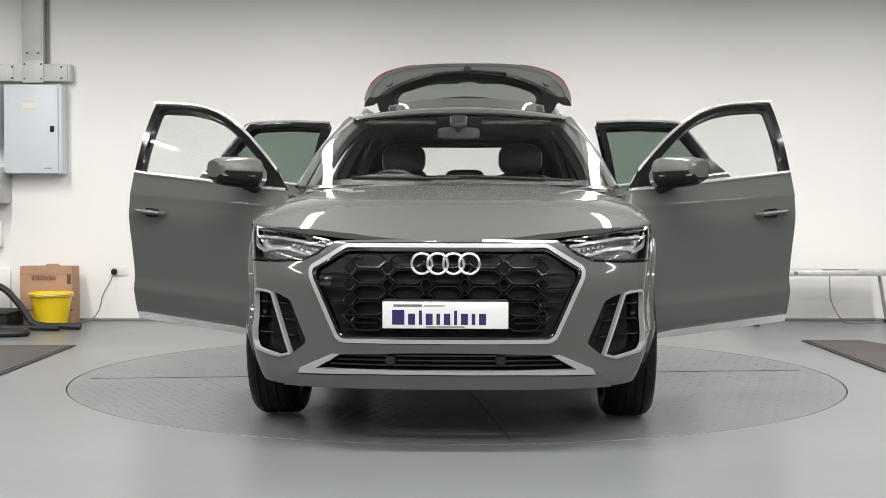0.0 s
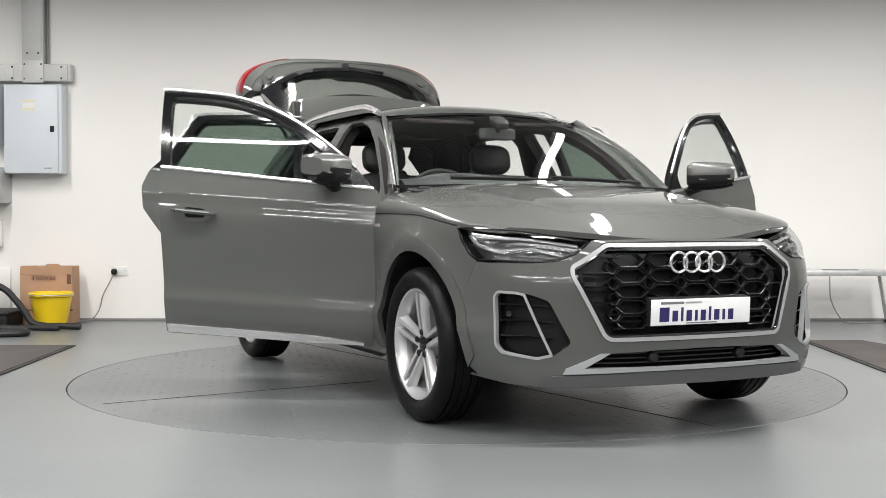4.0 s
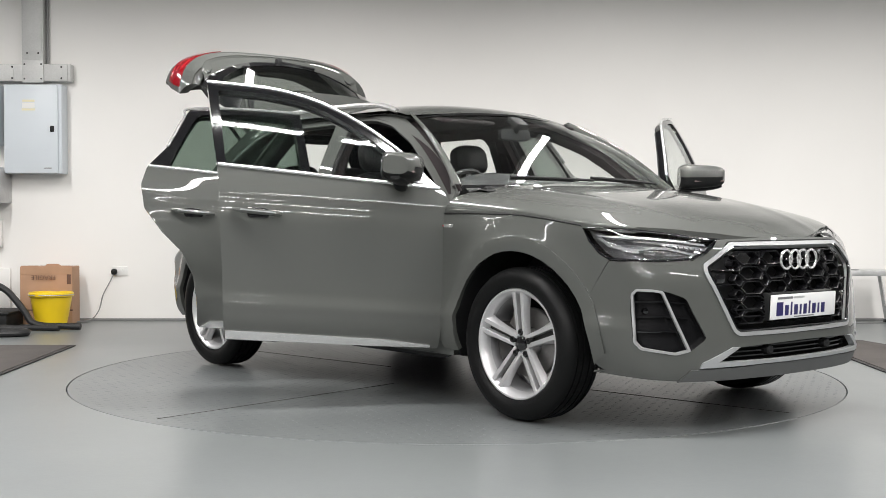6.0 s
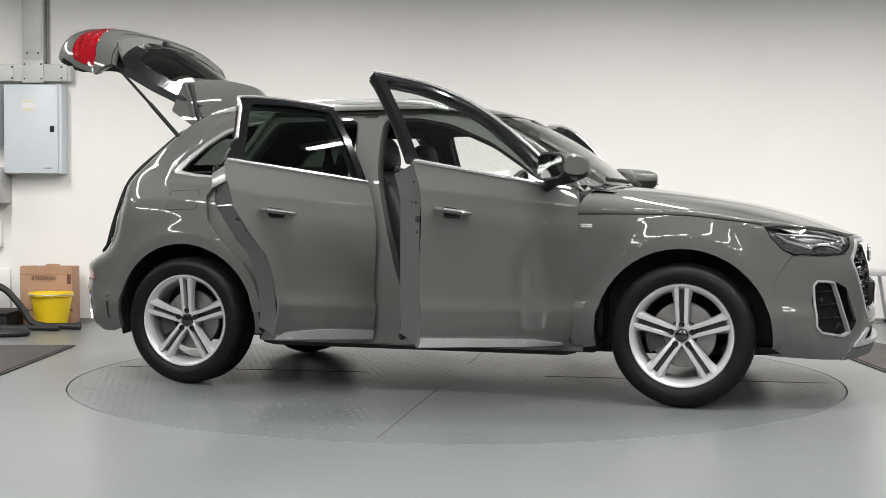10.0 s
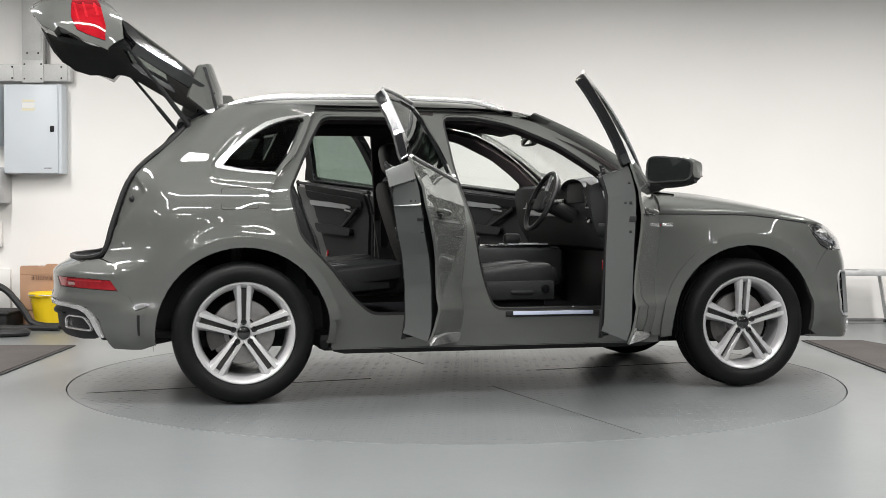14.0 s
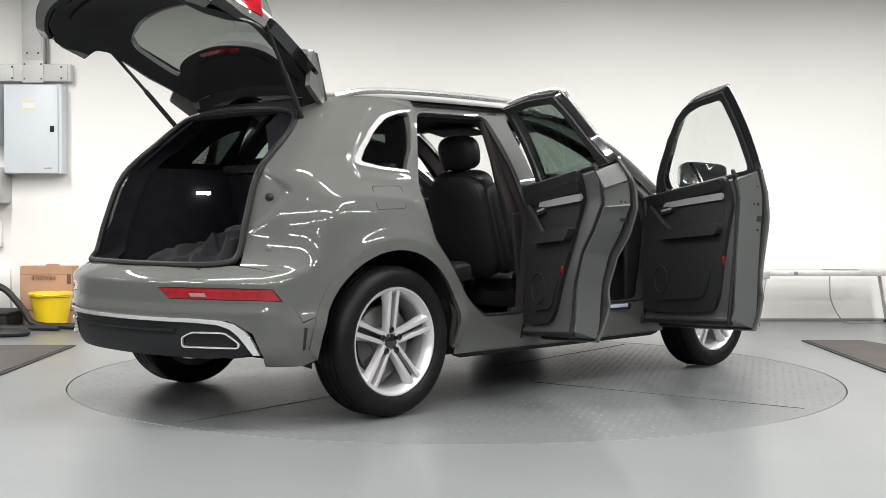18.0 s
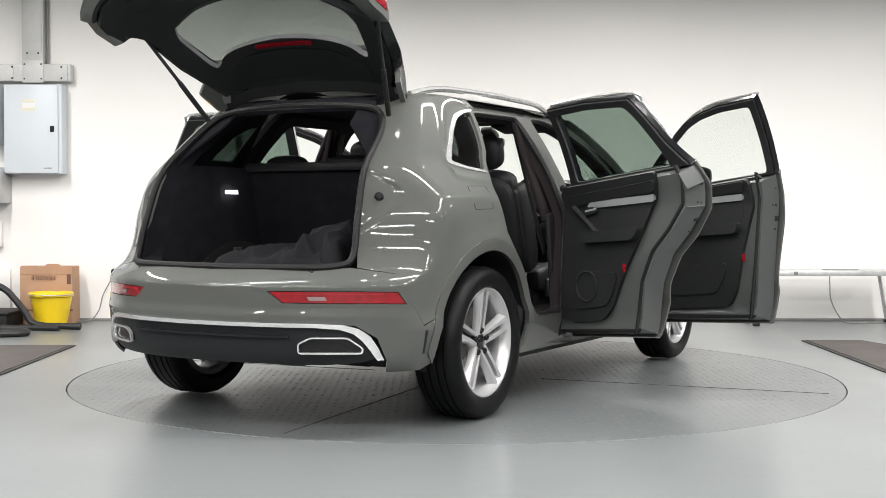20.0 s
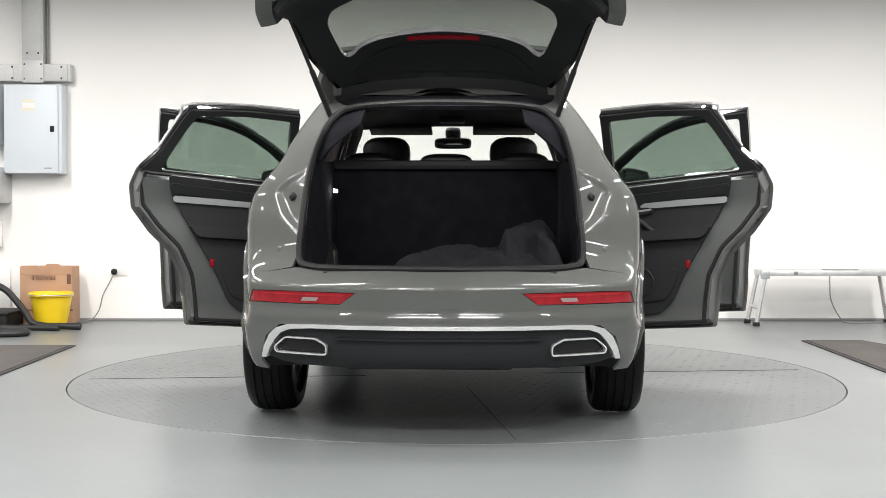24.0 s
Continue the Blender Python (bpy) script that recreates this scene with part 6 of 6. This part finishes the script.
    put("brake_light", rbox((-1.725, 0, 1.600), (0.02, 0.34, 0.012), 0.004), RED_LAMP_DARK, gate, "dark red high brake light")
    under = sheet([(-0.36, -1.70), (0.36, -1.70), (0.36, -1.53), (-0.36, -1.53)], lambda y, x: (x, y, 1.572 + 0 * x), step=0.08, thick=0.014, ref=(-1.6, 0, 2))
    put("spoiler_underside", under, BLACK_GLOSS, gate)
    put("hinge_cover", rbox((-1.605, 0, 1.541), (0.25, 1.12, 0.024), 0.010), DARK_PLASTIC, gate, "dark trim along the hinges")
    put("wiper", tube([(-2.16, 0.0, 1.175), (-2.13, 0.3, 1.185)], 0.010, 6), BLACK_PLASTIC, gate)
    put("wiper_boss", rbox((-2.165, 0, 1.17), (0.05, 0.05, 0.04), 0.012), BLACK_PLASTIC, gate)


REAR_GLASS = material("rear_window_glass", (0.36, 0.40, 0.37), 0.0, trans=1.0, ior=1.45)
build_tailgate()


# ---- cabin ----
def cushion(c, s, tilt=0.0, e=0.42, n=12, m=16):
    """A soft padded block: centre, size, lean in degrees about y, roundness."""
    rows = []
    for i in range(n + 1):
        a = -math.pi / 2 + math.pi * i / n
        row = []
        for j in range(m):
            b = 2 * math.pi * j / m
            ca, sa, cb, sb = math.cos(a), math.sin(a), math.cos(b), math.sin(b)
            p = lambda q, k: math.copysign(abs(q) ** k, q)
            row.append((s[0] / 2 * p(ca, e) * p(cb, e), s[1] / 2 * p(ca, e) * p(sb, e), s[2] / 2 * p(sa, e)))
        rows.append(row)
    v, f = grid(rows, closed_v=True)
    return moved((v, f), pose(*c, 0, tilt, 0))


def front_seat(side):
    y = 0.37 * side
    t = part("front_seat", cushion((0.15, y, 0.590), (0.52, 0.36, 0.13), -6), LEATHER, car, "black leather front seat")
    part("thigh_rest", cushion((0.36, y, 0.612), (0.16, 0.34, 0.11), -10), LEATHER, t)
    for e in (1, -1):
        part("seat_bolster", cushion((0.13, y + e * 0.20, 0.612), (0.50, 0.11, 0.15), -6), LEATHER, t)
        part("back_bolster", cushion((-0.26, y + e * 0.20, 0.90), (0.17, 0.11, 0.52), -18), LEATHER, t)
    part("backrest", cushion((-0.27, y, 0.92), (0.14, 0.37, 0.62), -18, 0.52), LEATHER, t)
    part("back_shell", cushion((-0.335, y, 0.90), (0.12, 0.46, 0.60), -18, 0.55), BLACK_PLASTIC, t)
    part("shoulder", cushion((-0.345, y, 1.140), (0.13, 0.42, 0.18), -18, 0.62), LEATHER, t)
    part("headrest", cushion((-0.385, y, 1.325), (0.125, 0.28, 0.20), -12, 0.66), LEATHER, t)
    for e in (0.06, -0.06):
        part("headrest_post", tube([(-0.375, y + e, 1.16), (-0.385, y + e, 1.27)], 0.007, 6), SATIN, t)
    part("seat_base", rbox((0.12, y, 0.49), (0.44, 0.40, 0.12), 0.03), BLACK_PLASTIC, t)
    part("side_panel", rbox((0.16, y + 0.255 * side, 0.545), (0.42, 0.03, 0.11), 0.02), DARK_PLASTIC, t)
    part("seat_knob", moved(lathe([(0.001, 0.015), (0.022, 0.013), (0.025, 0.0)], 18), pose(0.31, y + 0.272 * side, 0.555, 0, 0, 0 if side > 0 else 180)), BLACK_GLOSS, t)
    part("adjust_lever", rbox((0.17, y + 0.275 * side, 0.535), (0.13, 0.014, 0.02), 0.006), BLACK_PLASTIC, t)
    for e in (0.07, -0.07):
        part("seam", tube([(0.36, y + e, 0.672), (0.16, y + e, 0.656), (-0.05, y + e, 0.642)], 0.004, 5), BLACK_PLASTIC, t)
        part("rail", rbox((0.12, y + e * 2.4, 0.415), (0.52, 0.04, 0.05), 0.01), DARK_IRON, t)


def rear_bench():
    t = part("rear_bench", cushion((-0.78, 0, 0.60), (0.58, 1.26, 0.17), -5), LEATHER, car, "black leather rear bench")
    for y in (0.40, -0.40):
        part("outer_cushion", cushion((-0.77, y, 0.635), (0.58, 0.46, 0.13), -6), LEATHER, t)
        part("outer_backrest", cushion((-1.09, y, 0.90), (0.14, 0.46, 0.60), -20), LEATHER, t)
        part("headrest", cushion((-1.19, y, 1.215), (0.11, 0.27, 0.16), -10, 0.66), LEATHER, t)
        for e in (0.05, -0.05):
            part("headrest_post", tube([(-1.18, y + e, 1.12), (-1.19, y + e, 1.18)], 0.006, 6), SATIN, t)
        for e in (0.09, -0.09):
            part("seam", tube([(-0.55, y + e, 0.704), (-0.90, y + e, 0.690)], 0.004, 5), GREY_PRINT, t)
    part("middle_backrest", cushion((-1.095, 0, 0.89), (0.13, 0.30, 0.56), -20), LEATHER, t)
    part("middle_headrest", cushion((-1.20, 0, 1.238), (0.10, 0.27, 0.10), -10, 0.62), LEATHER, t)
    part("seat_back_panel", rbox((0, 0, 0), (0.03, 1.24, 0.60), 0.012), CARPET, t).matrix_basis = pose(-1.235, 0, 0.95, 0, -14, 0)
    part("load_cover", rbox((-1.30, 0, 1.225), (0.10, 1.16, 0.05), 0.02), BLACK_PLASTIC, t)


def dashboard():
    sec = [(0.90, 1.10), (0.78, 1.155), (0.66, 1.165), (0.60, 1.145), (0.585, 1.09), (0.60, 1.00), (0.62, 0.90), (0.70, 0.78), (0.92, 0.74)]
    rows = []
    for y in np.linspace(-0.72, 0.72, 25):
        hump = 0.035 * math.exp(-((y + 0.37) / 0.2) ** 4)
        k = 1 - 0.10 * (abs(y) / 0.72) ** 3
        rows.append([(x * k + 0.02, y, z + hump * (1 if z > 1.05 else 0)) for x, z in sec])
    d = part("dashboard", capped(rows, flip=True), SOFT_TRIM, car, "charcoal dashboard")
    part("dash_inlay", rbox((0.598, 0.18, 0.985), (0.02, 0.95, 0.04), 0.008), SATIN, d)
    part("screen", rbox((0.575, 0.0, 1.145), (0.02, 0.24, 0.10), 0.008), BLACK_PLASTIC, d, "dark centre screen")
    part("instrument_cluster", rbox((0.60, -0.37, 1.105), (0.03, 0.30, 0.12), 0.01), BLACK_PLASTIC, d)
    for y in (0.62, 0.10, -0.10, -0.62):
        part("air_vent", rbox((0.592, y, 1.045), (0.02, 0.13, 0.055), 0.008), BLACK_GLOSS, d)
        part("vent_edge", rbox((0.584, y, 1.016), (0.012, 0.12, 0.008), 0.002), SATIN, d)
    con = part("centre_console", rbox((0.18, 0, 0.66), (0.85, 0.24, 0.24), 0.04), DARK_PLASTIC, car, "dark centre console")
    part("console_panel", rbox((0.33, 0, 0.785), (0.40, 0.20, 0.012), 0.005), BLACK_GLOSS, con)
    part("gear_lever", rbox((0.30, -0.02, 0.825), (0.11, 0.06, 0.07), 0.025), LEATHER, con)
    for y in (0.095, -0.095):
        part("console_trim", rbox((0.38, y, 0.793), (0.26, 0.008, 0.008), 0.003), SATIN, con)
    part("armrest", cushion((-0.08, 0, 0.815), (0.34, 0.21, 0.08)), LEATHER, con)
    rear = part("rear_vents", rbox((-0.262, 0, 0.77), (0.03, 0.20, 0.12), 0.012), BLACK_PLASTIC, con)
    for y in (0.045, -0.045):
        part("vent_frame", rbox((-0.280, y, 0.795), (0.010, 0.075, 0.05), 0.006), SATIN, rear)
        part("vent_slat", rbox((-0.286, y, 0.795), (0.008, 0.06, 0.035), 0.004), BLACK_GLOSS, rear)
    part("climate_panel", rbox((-0.280, 0, 0.735), (0.012, 0.16, 0.03), 0.005), SATIN, rear)
    # steering wheel
    m = pose(0.375, -0.37, 1.055, 0, -66, 0)
    ring = [m @ Vector((0.178 * math.cos(a), 0.185 * math.sin(a), 0)) for a in [2 * math.pi * k / 40 for k in range(40)]]
    sw = part("steering_wheel", tube(ring, 0.0155, 8, closed=True), LEATHER, car, "black leather steering wheel")
    part("boss", moved(cushion((0, 0, -0.012), (0.13, 0.16, 0.06)), m), BLACK_PLASTIC, sw)
    for a in (0, 180, 270):
        c, s = math.cos(radians(a + 90)), math.sin(radians(a + 90))
        part("spoke", moved(tube([(0.05 * c, 0.05 * s, -0.005), (0.175 * c, 0.175 * s, 0.0)], 0.018, 6, flat=0.5), m), SATIN if a == 270 else BLACK_PLASTIC, sw)
    part("column", tube([m @ Vector((0, 0, -0.02)), m @ Vector((0, 0, -0.22))], 0.045, 12), BLACK_PLASTIC, sw)
    # mirror and roof console
    rm = part("rear_view_mirror", cushion((0.42, 0, 1.435), (0.04, 0.24, 0.07)), BLACK_PLASTIC, car, "black rear-view mirror")
    part("mirror_glass", rbox((0.398, 0, 1.435), (0.004, 0.21, 0.05), 0.0015), MIRROR, rm)
    part("mirror_stem", tube([(0.43, 0, 1.45), (0.47, 0, 1.50)], 0.018, 8), BLACK_PLASTIC, rm)
    part("sensor_box", cushion((0.45, 0, 1.50), (0.11, 0.10, 0.045), 30), BLACK_PLASTIC, rm)
    for y in (0.33, -0.33):
        part("sun_visor", rbox((0, 0, 0), (0.20, 0.40, 0.02), 0.009), HEADLINER, car, "dark sun visor").matrix_basis = pose(0.30, y, 1.512, 0, 10, 0)
    part("roof_console", rbox((0.18, 0, 1.565), (0.20, 0.16, 0.03), 0.01), DARK_PLASTIC, car)
    hood = [[(0.70 - 0.10 * k, y, 1.150 + 0.052 * math.sin(math.pi * (y + 0.57) / 0.40) ** 0.5 - 0.012 * k) for y in np.linspace(-0.57, -0.17, 13)] for k in (0, 0.5, 1, 1.35)]
    part("binnacle_hood", grid(hood + [[(0.585, y, z - 0.014) for x, y, z in hood[-1]]], flip=False), SOFT_TRIM, d)
    for e in (1, -1):
        part("column_stalk", tube([(0.43, -0.37 + 0.05 * e, 1.035), (0.425, -0.37 + 0.19 * e, 1.045)], 0.008, 6), BLACK_PLASTIC, d)
        part("vent_rim", rbox((0.586, 0.62 * e, 1.076), (0.012, 0.12, 0.006), 0.002), SATIN, d)
    part("light_switch", rbox((0.594, -0.60, 0.945), (0.014, 0.11, 0.035), 0.005), BLACK_GLOSS, d)
    part("pedal", rbox((0.80, -0.30, 0.50), (0.02, 0.05, 0.10), 0.006), DARK_PLASTIC, car)
    part("pedal", rbox((0.80, -0.42, 0.53), (0.02, 0.08, 0.05), 0.006), DARK_PLASTIC, car)
    part("firewall", rbox((0.95, 0, 0.72), (0.06, 1.46, 0.80), 0.02), BLACK_PLASTIC, car)
    part("cabin_carpet", rbox((0.0, 0, 0.36), (1.84, 1.60, 0.05), 0.01), CARPET, car)
    for side in (1, -1):
        part("kick_panel", sided(rbox((0.80, 0.74, 0.72), (0.20, 0.03, 0.62), 0.01), side), BLACK_PLASTIC, car)
        part("b_pillar_trim", sided(moved(rbox((0, 0, 0), (0.14, 0.035, 0.62), 0.012), pose(-0.375, 0.690, 1.24, 17, -6, 0)), side), HEADLINER, car)
        part("b_pillar_trim", sided(moved(rbox((0, 0, 0), (0.19, 0.03, 0.55), 0.012), pose(-0.29, 0.80, 0.72, 0, -8, 0)), side), BLACK_PLASTIC, car)
        part("seat_belt", sided(moved(rbox((0, 0, 0), (0.05, 0.006, 0.75), 0.002), pose(-0.37, 0.665, 1.12, 14, -3, 0)), side), SEAL, car)
        rows = []
        for w in np.linspace(0, 1, 12):
            a = Vector(screen_point(0.985, w)) + Vector((-0.03, -0.01, -0.025))
            b = a + Vector((-0.05, 0.05, -0.02))
            rows.append([a, b])
        part("a_pillar_trim", sided(grid(rows), side), HEADLINER, car)


LOAD = []


def boot():
    part("boot_floor", rbox((-1.66, 0, 0.695), (1.12, 1.10, 0.03), 0.008), CARPET, car, "black boot carpet")
    for side in (1, -1):
        wall = [(-1.16, 0.69), (-2.10, 0.72), (-2.07, 0.85), (-1.945, 1.15), (-1.89, 1.225), (-1.16, 1.225)]
        t = part("boot_side", sided(sheet(wall, lambda x, z: (x, 0.560 + 0.045 * np.clip((-1.65 - x) / 0.35, 0, 1) + 0 * z, z), step=0.08, thick=0.015, ref=(-1.6, 2.0, 1.0)), side), CARPET, car, "black boot side lining")
        up = [(-1.16, 1.225), (-1.885, 1.225), (-1.76, 1.40), (-1.60, 1.53), (-1.16, 1.55)]
        hole = [(-1.27, 1.26), (-1.48, 1.26), (-1.37, 1.385), (-1.27, 1.44), (-1.15 - 0.03, 1.46)]
        part("pillar_lining", sided(sheet(up, lambda x, z: (x, flank_y(x, z) - 0.085, z), [rounded(hole, 0.02)], step=0.05, thick=0.01, ref=(-1.6, 2.0, 1.3)), side), CARPET, car)
        if side > 0:
            part("boot_lamp", rbox((-1.50, 0.537, 1.092), (0.095, 0.012, 0.018), 0.004), LED, t, "lit white boot lamp")
        part("tie_ring", sided(rbox((-1.18, 0.36, 0.985), (0.02, 0.06, 0.012), 0.004), side), SATIN, t)
    # folded cloth lying on the boot floor
    n, m = 60, 80
    for label, cx, cy, lx, ly, h, seed in (("crumpled charcoal cloth cover in the boot", -1.88, -0.16, 0.46, 0.72, 0.13, 3.0), ("heaped charcoal cloth in the corner of the boot", -1.92, -0.40, 0.34, 0.28, 0.24, 9.0)):
        rows = []
        for i in range(n):
            row = []
            for j in range(m):
                u, w = i / (n - 1) * 2 - 1, j / (m - 1) * 2 - 1
                x, y = cx + lx / 2 * u, cy + ly / 2 * w
                fall = max(0.0, (1 - abs(u) ** 3)) ** 0.5 * max(0.0, (1 - abs(w) ** 4)) ** 0.5
                q = noise.noise(Vector((x * 4 + seed, y * 3.5, seed))) * 0.5 + 0.5
                fold = max(0.0, 1 - 2.2 * abs(noise.noise(Vector((x * 4 + y * 4.5, y * 2 - x * 2, seed + 4)))))
                crease = max(0.0, 1 - 3.0 * abs(noise.noise(Vector((x * 8 - y * 7, y * 6 + x * 3, seed + 8)))))
                row.append((x + 0.02 * math.sin(y * 30), y + 0.02 * math.sin(x * 26 + seed), 0.711 + h * fall * (0.16 + 0.55 * q + 0.42 * fold + 0.13 * crease)))
            rows.append(row)
        LOAD.append(tagged(part("cloth_cover", grid(rows), CLOTH), label, "cloth", "cloths in the boot"))


for SIDE in (1, -1):
    front_seat(SIDE)
rear_bench()
dashboard()
boot()


def motions():
    rows = []
    for t, a in TURN:
        c, s = math.cos(radians(a)), math.sin(radians(a))
        rows.append((t, pose(-(c * CAR_OFF[0] - s * CAR_OFF[1]), -(s * CAR_OFF[0] + c * CAR_OFF[1]), 0.0032, 0, 0, a)))
    for carried in (car, *LOAD):
        walk(carried, rows)
    walk(turntable, [(t, pose(0, 0, 0, 0, 0, a)) for t, a in TURN])


motions()
